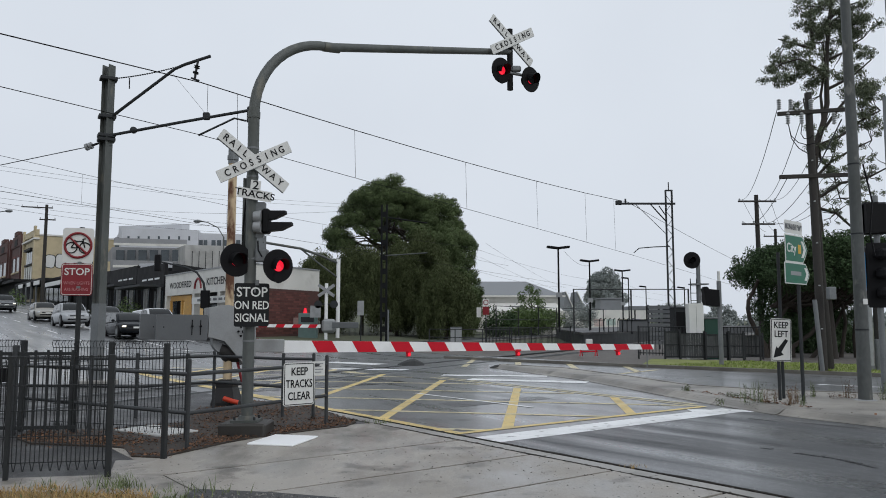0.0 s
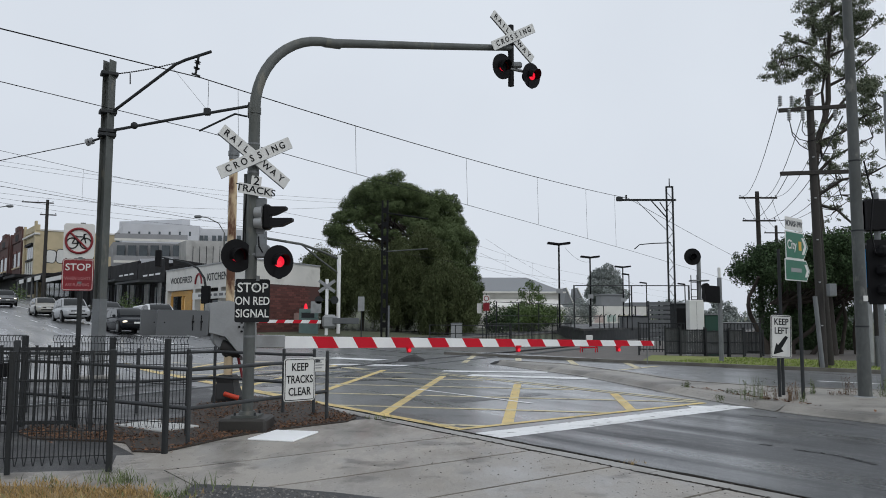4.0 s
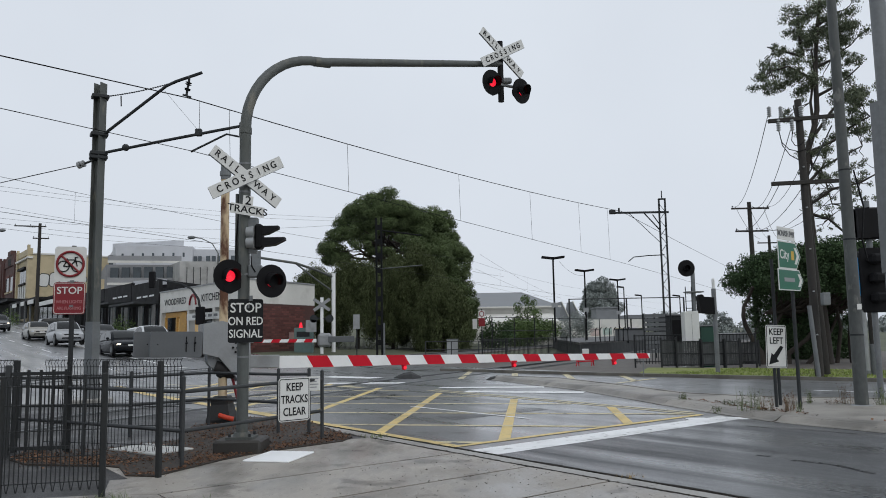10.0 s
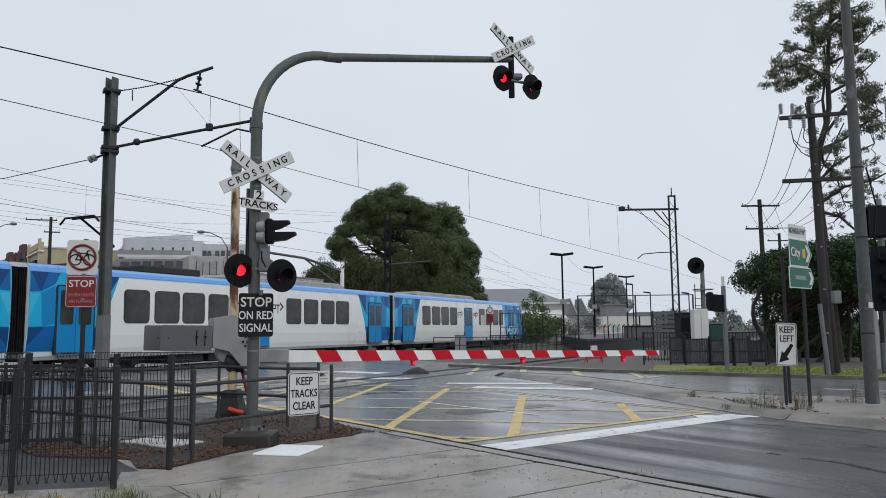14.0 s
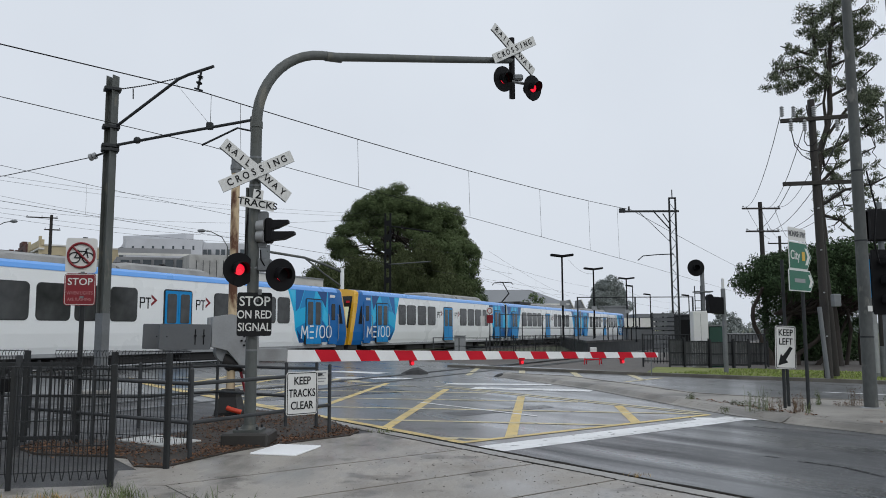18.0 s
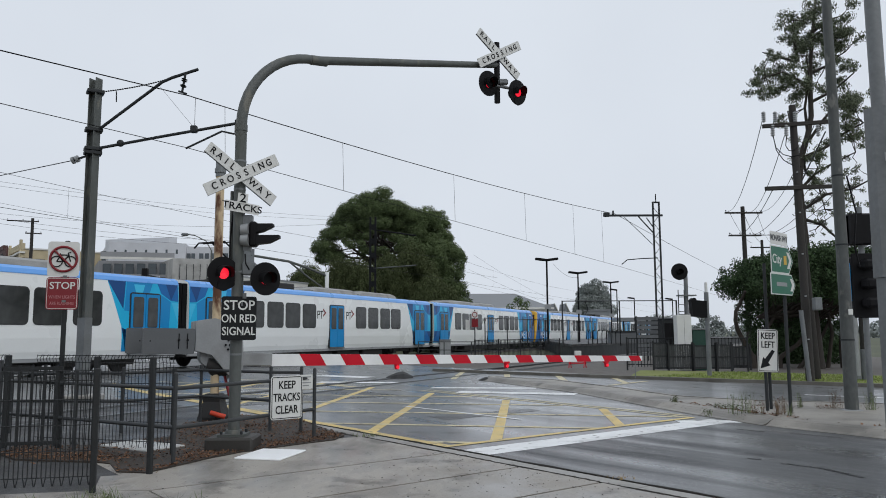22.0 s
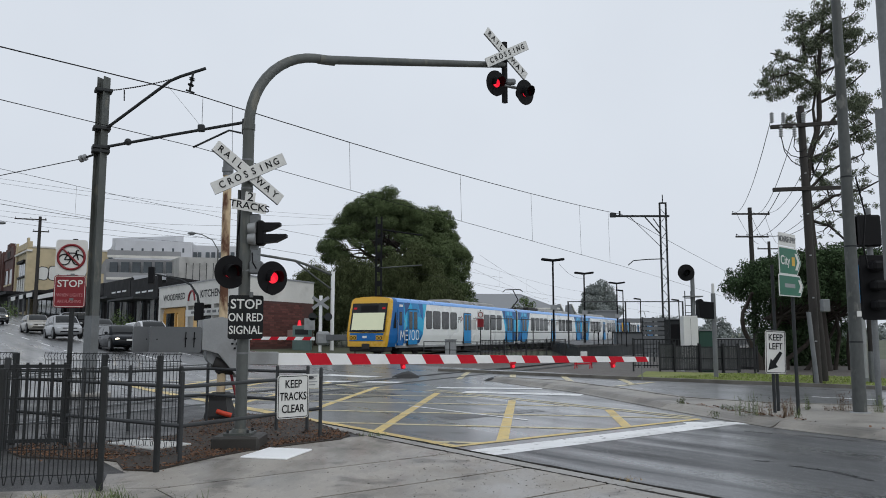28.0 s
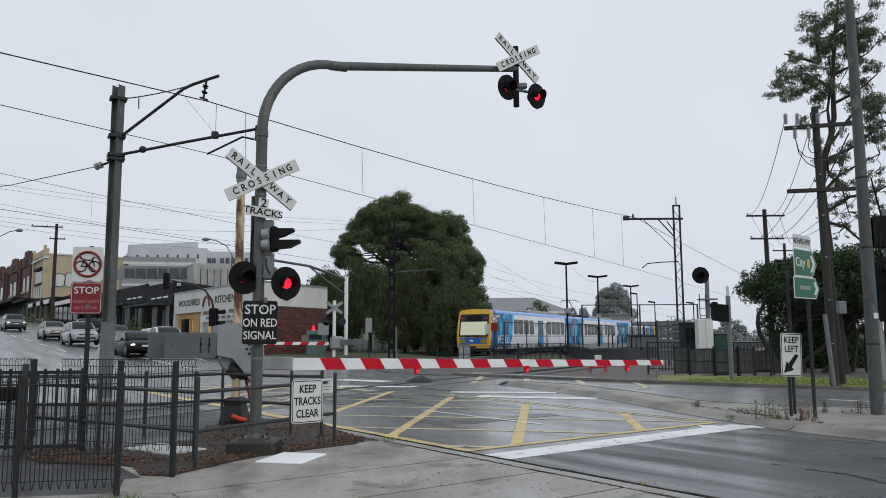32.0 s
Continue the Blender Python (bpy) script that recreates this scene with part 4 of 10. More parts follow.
def median():
    isl = thing("median_island", "raised concrete median island with worn kerb and weeds", "traffic island", kind="structure")
    near = [R(-14, 3.6), R(-6, 4.9), R(1.2, 5.55), R(3.1, 5.75), R(4.7, 6.35), R(6.2, 7.0), R(10.2, 8.85), R(15.6, 10.45)]
    far = [R(15.9, 10.9), R(13.2, 11.2), R(9.5, 9.85), R(7.0, 8.75), R(5.3, 8.9), R(3.0, 10.2), R(-6, 12.5), R(-14, 14)]
    part("island_top", Mesh().prism(near + far, -0.12, 0.1), BRICKPAVE, isl)
    ring = near + far
    for a, b in zip(ring, ring[1:]):
        va, vb = Vector(a), Vector(b)
        d = (vb - va).normalized()
        n = Vector((d.y, -d.x))
        L, k = (vb - va).length, max(1, round((vb - va).length / 1.6))
        for i in range(k):
            p, q = va + d * (L * i / k + 0.008), va + d * (L * (i + 1) / k)
            # rolled kerb: a low lip, a slope, a flat back
            v = []
            for e in (p, q):
                for off, z in ((-0.22, -0.12), (-0.22, 0.012), (-0.14, 0.03), (-0.04, 0.085), (0.03, 0.108), (0.2, 0.113), (0.2, -0.12)):
                    v.append((e.x + n.x * off, e.y + n.y * off, z))
            part("kerb_stone", Mesh().add(v, [(0, 1, 2, 3, 4, 5, 6), (13, 12, 11, 10, 9, 8, 7)] + [(i, (i + 1) % 7, 7 + (i + 1) % 7, 7 + i) for i in range(7)]), BRICKPAVE, isl)
    # brown litter and silt washed up behind the island's kerb
    rng = random.Random(15)
    v, fc = [], []
    for _ in range(240):
        i = rng.choice((1, 2, 2, 3, 3, 4))
        va, vb = Vector(near[i]), Vector(near[i + 1])
        u = rng.random()
        p = va.lerp(vb, u)
        if math.sin(p.x * 2.9) + math.sin(p.x * 1.1 + 2) + rng.uniform(-0.7, 0.7) < 0.35:
            continue
        d = (vb - va).normalized()
        n = Vector((-d.y, d.x))
        if n.dot(ACROSS) < 0:
            n = -n
        p = p + n * (0.24 + abs(rng.gauss(0, 0.13)))
        a, L, W = rng.uniform(0, 6.28), rng.uniform(0.015, 0.045), rng.uniform(0.008, 0.022)
        c, e, k = math.cos(a), math.sin(a), len(v)
        v += [(p.x - c * L, p.y - e * L, 0.114), (p.x + e * W, p.y - c * W, 0.114 + rng.uniform(0, 0.03)), (p.x + c * L, p.y + e * L, 0.115 + rng.uniform(0, 0.03)), (p.x - e * W, p.y + c * W, 0.116)]
        fc.append((k, k + 1, k + 2, k + 3))
    solid("median_litter", Mesh().add(v, fc), LITTER, "brown leaves and silt lying along the median kerb", "leaf litter", kind="stuff")
    # far verge: kerb and grass
    verge = thing("far_verge", "strip of green grass behind a low kerb beyond the road", "grass verge", kind="structure")
    line = [R(22, 13.0), R(18.4, 13.5), R(13, 14.45), R(10, 15.15), R(6, 16.1), R(0, 17.4), R(-14, 20)]
    back = [R(-12, 26), R(1, 22.4), R(7, 20.9), R(12, 19.8), R(15.5, 18.2)]
    part("turf", Mesh().prism((line[2:] + back)[::-1], -0.12, 0.085), GRASSBASE, verge)
    for a, b in zip(line, line[1:]):
        va, vb = Vector(a), Vector(b)
        d = (vb - va).normalized()
        n = Vector((d.y, -d.x))
        k = max(1, round((vb - va).length / 1.8))
        for i in range(k):
            p, q = va.lerp(vb, i / k) + d * 0.01, va.lerp(vb, (i + 1) / k)
            part("kerb_stone", Mesh().prism([tuple(p - n * 0.16), tuple(q - n * 0.16), tuple(q + n * 0.02), tuple(p + n * 0.02)][::-1], -0.12, 0.1), KERBDARK, verge)
    rng = random.Random(5)
    spots = []
    for _ in range(7000):
        s, u = rng.uniform(-6, 12.4), rng.uniform(0.02, 1)
        w0 = 14.45 + (13 - s) * 0.235
        x, y = R(s, w0 + 0.1 + u * 4.6)
        spots.append((x, y, 0.085))
    solid("verge_grass", blades(rng, spots, 0.06, 0.01, 0.5, 2), GRASS, "short bright green wet grass", "grass", kind="stuff")
    # bare dirt between the verge and the near track
    solid("rail_yard_ground", sheet((R(30, 13.1), R(15.6, 13.8), R(-2, 30), R(40, 62)), 4.0, -0.05), BALLAST, "bare gravelly ground beside the station", "ground", kind="structure")


median()

# ---------------------------------------------------------------- the train: six carriages
def flat_poly(pts, y0, y1):
    """A thin upright panel on x-z points between two y planes."""
    n = len(pts)
    v = [(x, y0, z) for x, z in pts] + [(x, y1, z) for x, z in pts]
    return Mesh().add(v, [tuple(range(n)), tuple(range(n, 2 * n))[::-1]] + [(i, (i + 1) % n, n + (i + 1) % n, n + i) for i in range(n)])


def loft(sections):
    n = len(sections[0])
    v = [p for s in sections for p in s]
    f = [tuple(range(n))[::-1], tuple(range((len(sections) - 1) * n, len(sections) * n))]
    for k in range(len(sections) - 1):
        f += [(k * n + i, k * n + (i + 1) % n, (k + 1) * n + (i + 1) % n, (k + 1) * n + i) for i in range(n)]
    return Mesh().add(v, f)


SIDE = [(0.6, 1.37), (0.85, 1.45), (1.3, 1.51), (1.8, 1.525), (2.4, 1.525), (2.95, 1.515), (3.4, 1.49)]
PROFILE = [(w, z) for z, w in SIDE] + [(1.44, 3.53), (1.28, 3.63), (0.7, 3.7), (0, 3.72), (-0.7, 3.7), (-1.28, 3.63), (-1.44, 3.53)] + [(-w, z) for z, w in SIDE[::-1]]


def side_y(z):
    """Half width of the body at height z."""
    for (z0, w0), (z1, w1) in zip(SIDE, SIDE[1:]):
        if z <= z1:
            return w0 + (w1 - w0) * (max(z, z0) - z0) / (z1 - z0)
    return SIDE[-1][1]


def cut(pts, z, keep_above):
    """The part of a convex x-z panel above or below a height."""
    out = []
    for (xa, za), (xb, zb) in zip(pts, pts[1:] + pts[:1]):
        ina, inb = (za >= z) == keep_above or za == z, (zb >= z) == keep_above or zb == z
        if ina:
            out.append((xa, za))
        if ina != inb and za != zb:
            out.append((xa + (xb - xa) * (z - za) / (zb - za), z))
    return out


def wrapped_panel(pts, side, lift, thick=0.012):
    """A livery panel that follows the bulge of the side."""
    me = Mesh()
    me.weld = True
    for (z0, _), (z1, _) in zip(SIDE, SIDE[1:]):
        p = cut(cut(list(pts), z0, True), z1, False)
        if len(p) < 3:
            continue
        n = len(p)
        v = [(x, side * (side_y(z) + lift), z) for x, z in p] + [(x, side * (side_y(z) + lift - thick), z) for x, z in p]
        me.add(v, [tuple(range(n)), tuple(range(n, 2 * n))[::-1]] + [(i, (i + 1) % n, n + (i + 1) % n, n + i) for i in range(n)])
    return me


def side_window(x0, x1, car, z0=1.76, z1=2.93):
    for side in (-1, 1):
        w = part("window", plate(x1 - x0, z1 - z0, 0.02, 0.15), TRAINGLASS, car, "dark window with reflections painted into its glass colour", pose((x0 + x1) / 2, side * 1.537, (z0 + z1) / 2, 0, 0, 0 if side < 0 else 180))
        part("window_seal", outline(x1 - x0 + 0.07, z1 - z0 + 0.07, 0.045, 0.02, 0.17), BLACKRUBBER, w, m=pose(0, 0.004, 0))


def double_door(x0, x1, car, leaf=TRAINBLUE):
    for side in (-1, 1):
        turn = 0 if side < 0 else 180
        w, h = (x1 - x0), 2.22
        d = part("door", plate(w + 0.13, h + 0.11, 0.1, 0.14), BLACKRUBBER, car, "blue double sliding door", pose((x0 + x1) / 2, side * 1.533, 1.83, 0, 0, turn))
        for k in (-1, 1):
            part("door_leaf", plate(w / 2 - 0.02, h, 0.03, 0.05), leaf, d, m=pose(k * w / 4, -0.02, 0))
            part("door_glass", plate(w / 2 - 0.22, 1.15, 0.02, 0.08), TRAINGLASS, d, m=pose(k * w / 4, -0.033, 0.42))
        part("door_step", Mesh().box(-w / 2, w / 2, -0.07, 0.03, -h / 2 - 0.07, -h / 2 - 0.02), STEEL, d)


def facets(car, polys):
    """Livery: coloured panels on both sides."""
    for material, pts in polys:
        for side in (-1, 1):
            part("livery_panel", wrapped_panel(pts, side, 0.004), material, car)


def gap_end_livery(car, sgn):
    """Blue facets towards a coupled end; sgn is the end's side along x, distances run inward from that end."""
    def layer(lift, polys):
        for material, pts in polys:
            q = [(sgn * (11.94 - e), z) for e, z in pts]
            for side in (-1, 1):
                part("livery_panel", wrapped_panel(q, side, lift), material, car)
    wide = 1.0 if sgn < 0 else 0.0
    layer(0.004, [(TRAINSKY, [(0, 0.79), (2.5 + 0.3 * wide, 0.79), (2.9, 1.7), (3.6, 3.38), (0, 3.38)])])
    layer(0.0065, [(TRAINDEEP, [(3.6, 3.38), (2.75, 3.38), (2.85, 2.35)]), (TRAINBLUE, [(2.7, 3.38), (1.4, 3.38), (1.9, 2.2), (2.8, 2.3)]), (TRAINBLUE, [(2.5 + 0.3 * wide, 0.79), (1.7, 0.79), (1.95, 1.75), (2.8, 1.6)]),
                   (TRAINMID, [(1.15, 3.38), (0.05, 3.38), (0.03, 2.72), (0.42, 2.74), (0.95, 3.0)]), (TRAINBLUE, [(0.95, 2.95), (0.44, 2.7), (0.5, 1.62), (1.0, 1.7)]),
                   (TRAINMID, [(0.98, 1.62), (0.02, 1.6), (0.02, 0.82), (1.0, 0.82)]), (TRAINDEEP, [(2.9, 1.68), (2.45, 1.5), (2.5, 0.8), (2.62, 0.8)])])
    layer(0.009, [(TRAINDEEP, [(0.7, 3.38), (0.05, 3.38), (0.42, 2.76)]), (TRAINPALER, [(0.4, 2.68), (0.03, 2.66), (0.03, 1.9)]), (TRAINDEEP, [(0.6, 1.58), (0.03, 1.58), (0.03, 1.0)]), (TRAINPALER, [(2.35, 3.3), (1.8, 3.3), (2.1, 2.5)])])


def running_gear(car, cab=False):
    me = Mesh()
    me.box(-11.9, 11.0, -1.35, 1.35, 0.48, 0.62)
    for x0, x1 in ((-5.6, -3.6), (-3.3, -0.4), (0.2, 2.6), (3.0, 5.4)):
        me.box(x0, x1, -1.25, 1.25, 0.16, 0.5, c=0.05)
    part("underframe", me, UNDER, car, "grimy dark underframe boxes")
    for bx in (-8.4, 8.4):
        b = part("bogie", Mesh().box(-1.75, 1.75, -1.12, -0.98, 0.3, 0.56, c=0.04).box(-1.75, 1.75, 0.98, 1.12, 0.3, 0.56, c=0.04).box(-0.5, 0.5, -1.15, 1.15, 0.32, 0.58, c=0.04)
                 .box(-1.4, -1.0, -1.2, -0.95, 0.2, 0.5, c=0.03).box(1.0, 1.4, -1.2, -0.95, 0.2, 0.5, c=0.03), UNDER, car, "dark bogie frame", pose(bx, 0, 0))
        for wx in (-1.2, 1.2):
            for wy in (-0.8, 0.8):
                part("wheel", Mesh().cyl((wx, wy - 0.06, 0.44), (wx, wy + 0.06, 0.44), 0.44, n=20).cyl((wx, wy - 0.1, 0.44), (wx, wy + 0.1, 0.44), 0.14, n=10), UNDER, b)


def roof_gear(car, spans):
    for x0, x1 in spans:
        secs = []
        for x, k in ((x0, 0.55), (x0 + 0.5, 1.0), (x1 - 0.3, 1.0), (x1, 0.75)):
            secs.append([(x, y * (0.9 + 0.1 * k), 3.6 + z * k) for y, z in ((-1.15, 0.0), (-1.05, 0.26), (-0.8, 0.36), (0.8, 0.36), (1.05, 0.26), (1.15, 0.0))])
        pod = part("roof_pod", loft(secs), TRAINROOF, car, "grey roof air-conditioning pod")
        for i in range(int((x1 - x0 - 0.8) / 0.5)):
            part("grille", Mesh().box(x0 + 0.55 + i * 0.5, x0 + 0.85 + i * 0.5, -0.7, 0.7, 3.955, 3.985), UNDER, pod)


def carriage_body(name, label, cab):
    car = thing(name, label, "train carriage", group="train carriages")
    x1 = 11.2 if cab else 11.95
    part("body", loft([[(x, y, z) for y, z in PROFILE] for x in (-11.95, x1)]), TRAINWHITE, car, "silver-white carriage body")
    strip = [(1.506, 3.38), (1.506, 3.41), (1.45, 3.545), (1.3, 3.645), (1.22, 3.655), (1.22, 3.6), (1.4, 3.38)]
    for side in (-1, 1):
        part("roof_edge", loft([[(x, side * y, z) for y, z in strip] for x in (-11.94, x1 - 0.01)]), TRAINPALE, car, "pale blue roof edge")
    part("roof", loft([[(x, y, z) for y, z in ((-1.22, 3.6), (1.22, 3.6), (1.22, 3.668), (0.7, 3.72), (0, 3.735), (-0.7, 3.72), (-1.22, 3.668))] for x in (-11.93, x1 - 0.02)]), TRAINROOF, car)
    part("sole_bar", Mesh().box(-11.9, x1, -1.47, -1.40, 0.52, 0.64).box(-11.9, x1, 1.40, 1.47, 0.52, 0.64), MACHLIGHT, car)
    for end in ((-1,) if cab else (-1, 1)):
        g = Mesh()
        for i in range(4):
            a = 11.96 + i * 0.07
            g.box(min(end * a, end * (a + 0.045)), max(end * a, end * (a + 0.045)), -1.42, 1.42, 0.75, 3.5, c=0.012)
        g.box(min(end * 11.94, end * 12.24), max(end * 11.94, end * 12.24), -1.36, 1.36, 0.8, 3.44)
        part("gangway", g, BLACK, car, "black rubber gangway bellows")
    side_sets = [(-8.14, -6.88), (-6.67, -5.33), (-5.2, -3.9), (-3.72, -2.45), (1.65, 2.9), (3.1, 4.38), (4.6, 5.9)]
    for a, b in side_sets:
        side_window(a + 0.05, b - 0.05, car)
    if not cab:
        side_window(6.05, 7.3, car)
    else:
        side_window(6.05, 6.95, car)
    gap_end_livery(car, -1)
    double_door(-10.9, -9.45, car)
    double_door(-1.1, 0.32, car)
    for x in (-1.95, 1.0):
        for side in (-1, 1):
            y, e = side * 1.53, -side
            def bars(*boxes):
                me = Mesh()
                for x0, x1, z0, z1 in boxes:
                    me.box(min(x + e * x0, x + e * x1), max(x + e * x0, x + e * x1), y - 0.004, y + 0.004, z0, z1)
                return me
            part("operator_mark", bars((-0.4, -0.35, 2.22, 2.64), (-0.35, -0.17, 2.59, 2.64), (-0.2, -0.15, 2.46, 2.6), (-0.35, -0.17, 2.42, 2.47), (-0.02, 0.03, 2.22, 2.59), (-0.12, 0.13, 2.59, 2.64)), SIGNBLACK, car)
            part("operator_mark", flat_poly([(x + e * 0.16, 2.32), (x + e * 0.46, 2.54), (x + e * 0.16, 2.76), (x + e * 0.16, 2.66), (x + e * 0.32, 2.54), (x + e * 0.16, 2.42)], y - 0.004, y + 0.004), SIGNRED, car)
    running_gear(car)
    return car


def motor_car():
    car = carriage_body("motor_carriage", "white and blue suburban train carriage with yellow driving cab", True)
    # front facets
    def layer(lift, polys):
        for material, pts in polys:
            for side in (-1, 1):
                part("livery_panel", wrapped_panel(pts, side, lift), material, car)
    layer(0.004, [(TRAINSKY, [(7.9, 0.79), (7.45, 1.4), (7.3, 2.3), (6.85, 3.38), (11.2, 3.38), (11.2, 0.79)])])
    layer(0.0065, [(TRAINMID, [(7.5, 3.38), (8.2, 3.38), (7.75, 2.5), (7.45, 2.3)]), (TRAINBLUE, [(8.25, 3.38), (9.2, 3.38), (8.9, 2.7), (7.8, 2.45)]), (TRAINDEEP, [(9.35, 3.38), (10.25, 3.38), (10.1, 2.55)]),
                   (TRAINMID, [(10.3, 3.38), (11.2, 3.38), (11.2, 0.79), (10.35, 0.79)]), (TRAINBLUE, [(7.9, 0.79), (8.9, 0.79), (8.6, 1.9), (7.5, 1.5)]), (TRAINMID, [(9.0, 0.79), (10.3, 0.79), (10.3, 1.5), (9.8, 1.9)]),
                   (TRAINPALER, [(9.95, 2.5), (10.3, 2.2), (10.32, 1.55), (9.85, 1.95)])])
    layer(0.009, [(TRAINDEEP, [(7.9, 0.8), (8.35, 0.8), (7.55, 1.45)]), (TRAINDEEP, [(10.35, 2.4), (11.2, 2.9), (11.2, 1.6)]), (TRAINPALER, [(7.0, 3.36), (7.45, 3.36), (7.3, 2.6)])])
    double_door(8.35, 9.7, car)
    # operator's mark drawn as plain white shapes: a zigzag, short bars and rings
    for side in (-1, 1):
        y = side * 1.562
        def at(x):
            return x if side < 0 else 18.75 - x
        def stroke(x0, z0, x1, z1, r=0.04):
            d = Vector((x1 - x0, z1 - z0)).normalized() * r
            q = [(at(x0) - d.y, z0 + d.x), (at(x1) - d.y, z1 + d.x), (at(x1) + d.y, z1 - d.x), (at(x0) + d.y, z0 - d.x)] if side < 0 else [(at(x0) + d.y, z0 + d.x), (at(x1) + d.y, z1 + d.x), (at(x1) - d.y, z1 - d.x), (at(x0) - d.y, z0 - d.x)]
            part("word_mark", flat_poly(q, y - 0.006, y + 0.006), WHITEBODY, car)
        for x0, z0, x1, z1 in ((7.92, 1.0, 7.98, 1.62), (7.98, 1.62, 8.2, 1.18), (8.2, 1.18, 8.42, 1.62), (8.42, 1.62, 8.48, 1.0), (8.64, 1.6, 8.98, 1.6), (8.64, 1.31, 8.98, 1.31), (8.64, 1.02, 8.98, 1.02), (9.2, 1.02, 9.3, 1.62)):
            stroke(x0, z0, x1, z1)
        for x0, w, h, z in ((9.5, 0.5, 0.66, 1.32), (10.12, 0.5, 0.66, 1.32)):
            part("word_mark", outline(w, h, 0.07, 0.012, min(w, h) * 0.45), WHITEBODY, car, m=pose(at(x0 + w / 2), y, z, 0, 0, 0 if side < 0 else 180))
        part("number_bar", Mesh().box(10.45, 10.95, side * 1.538 - 0.004, side * 1.538 + 0.004, 3.1, 3.24), WHITEBODY, car)
        d = part("cab_door", plate(0.74, 2.35, 0.1, 0.05), TRAINMID, car, "blue cab door", pose(10.78, side * 1.545, 1.85, 0, 0, 0 if side < 0 else 180))
        part("door_glass", plate(0.36, 0.85, 0.02, 0.06), GLASS, d, m=pose(0, -0.012, 0.5))
        part("handrail", Mesh().tube([(10.32, side * 1.56, 0.85), (10.3, side * 1.62, 1.0), (10.3, side * 1.62, 2.1), (10.32, side * 1.56, 2.25)], 0.02, 6), MACHLIGHT, car)
        part("handrail", Mesh().tube([(11.24, side * 1.53, 0.85), (11.24, side * 1.6, 1.0), (11.24, side * 1.6, 2.1), (11.24, side * 1.53, 2.25)], 0.02, 6), MACHLIGHT, car)
    # cab nose
    def slanted(x, k, lean, top=9.0):
        # cross-section that leans back towards the roof; top cuts it to an apron
        return [(x - lean * max(0, min(z, top) - 1.3) / 2.4, y * k, min(z, top)) for y, z in PROFILE]
    part("cab", loft([slanted(11.2, 1.0, 0.0), slanted(11.6, 0.997, 0.25), slanted(12.2, 0.982, 0.64)]), TRAINMID, car, "blue cab sides")
    part("mask", loft([slanted(12.202, 0.9825, 0.64), slanted(12.33, 0.955, 0.6), slanted(12.4, 0.91, 0.58)]), TRAINYELLOW, car, "yellow cab front surround")
    lean = lambda z: 0.58 * max(0, z - 1.3) / 2.4
    def face(y0, y1, z0, z1, out, thick=0.03, r=0):
        pts = [(y0, z0), (y1, z0), (y1, z1), (y0, z1)]
        v = [(12.4 - lean(z) + out, y, z) for y, z in pts] + [(12.4 - lean(z) + out - thick, y, z) for y, z in pts]
        return Mesh().add(v, [(0, 1, 2, 3), (7, 6, 5, 4), (0, 4, 5, 1), (1, 5, 6, 2), (2, 6, 7, 3), (3, 7, 4, 0)])
    part("bumper", face(-1.3, 1.3, 0.62, 0.82, 0.05, 0.25), TRAINYELLOW, car)
    for y in (-1, 1):
        part("headlight_panel", face(min(y * 0.68, y * 1.2), max(y * 0.68, y * 1.2), 1.02, 1.3, 0.045), TRAINYELLOW, car)
        for k in (0.8, 1.04):
            part("headlight", Mesh().cyl((12.4, y * k, 1.15), (12.47, y * k, 1.15), 0.1, n=14).cyl((12.47, y * k, 1.15), (12.475, y * k, 1.15), 0.06, n=12), BLACK, car)
            part("headlight_lens", Mesh().cyl((12.47, y * k, 1.15), (12.485, y * k, 1.15), 0.06, n=12), SIGNYELLOW, car)
        part("tail_light", face(min(y * 0.9, y * 1.12), max(y * 0.9, y * 1.12), 2.92, 3.04, 0.04), REDPAINT, car, "red tail light")
        part("mirror_shade", flat_poly([(11.36, 1.75), (11.72, 1.75), (11.62, 2.2), (11.45, 2.75), (11.36, 2.75)], y * 1.53, y * 1.545), BLACK, car, "black cab side screen")
    part("nose_panel", face(-1.18, 1.18, 0.96, 1.44, 0.03), TRAINMID, car, "blue nose panel")
    part("operator_mark", face(-0.25, 0.05, 1.13, 1.27, 0.044, 0.01), WHITEBODY, car)
    part("windscreen", face(-1.24, 1.24, 1.52, 3.3, 0.02), GLASS, car, "wide black-edged windscreen")
    part("blind", face(-1.12, 1.12, 1.64, 2.7, 0.034, 0.015), BLIND, car, "pale drawn windscreen blind with a faint added glow")
    part("destination_box", face(-0.62, 0.62, 2.78, 3.16, 0.034, 0.015), BLACK, car)
    part("wiper", Mesh().tube([(12.44, 0.1, 1.48), (12.42, 0.9, 1.56)], 0.018, 5).tube([(12.44, -0.1, 1.48), (12.42, -0.9, 1.56)], 0.018, 5), BLACK, car)
    part("skirt", Mesh().box(11.4, 12.3, -1.3, 1.3, 0.3, 0.72, c=0.08), UNDER, car)
    part("coupler", Mesh().box(12.1, 12.52, -0.16, 0.16, 0.5, 0.76, c=0.05).box(12.4, 12.56, -0.26, 0.26, 0.46, 0.8, c=0.04), UNDER, car, "dark automatic coupler")
    roof_gear(car, ((-7.9, -3.1), (-2.9, 1.9)))
    return car


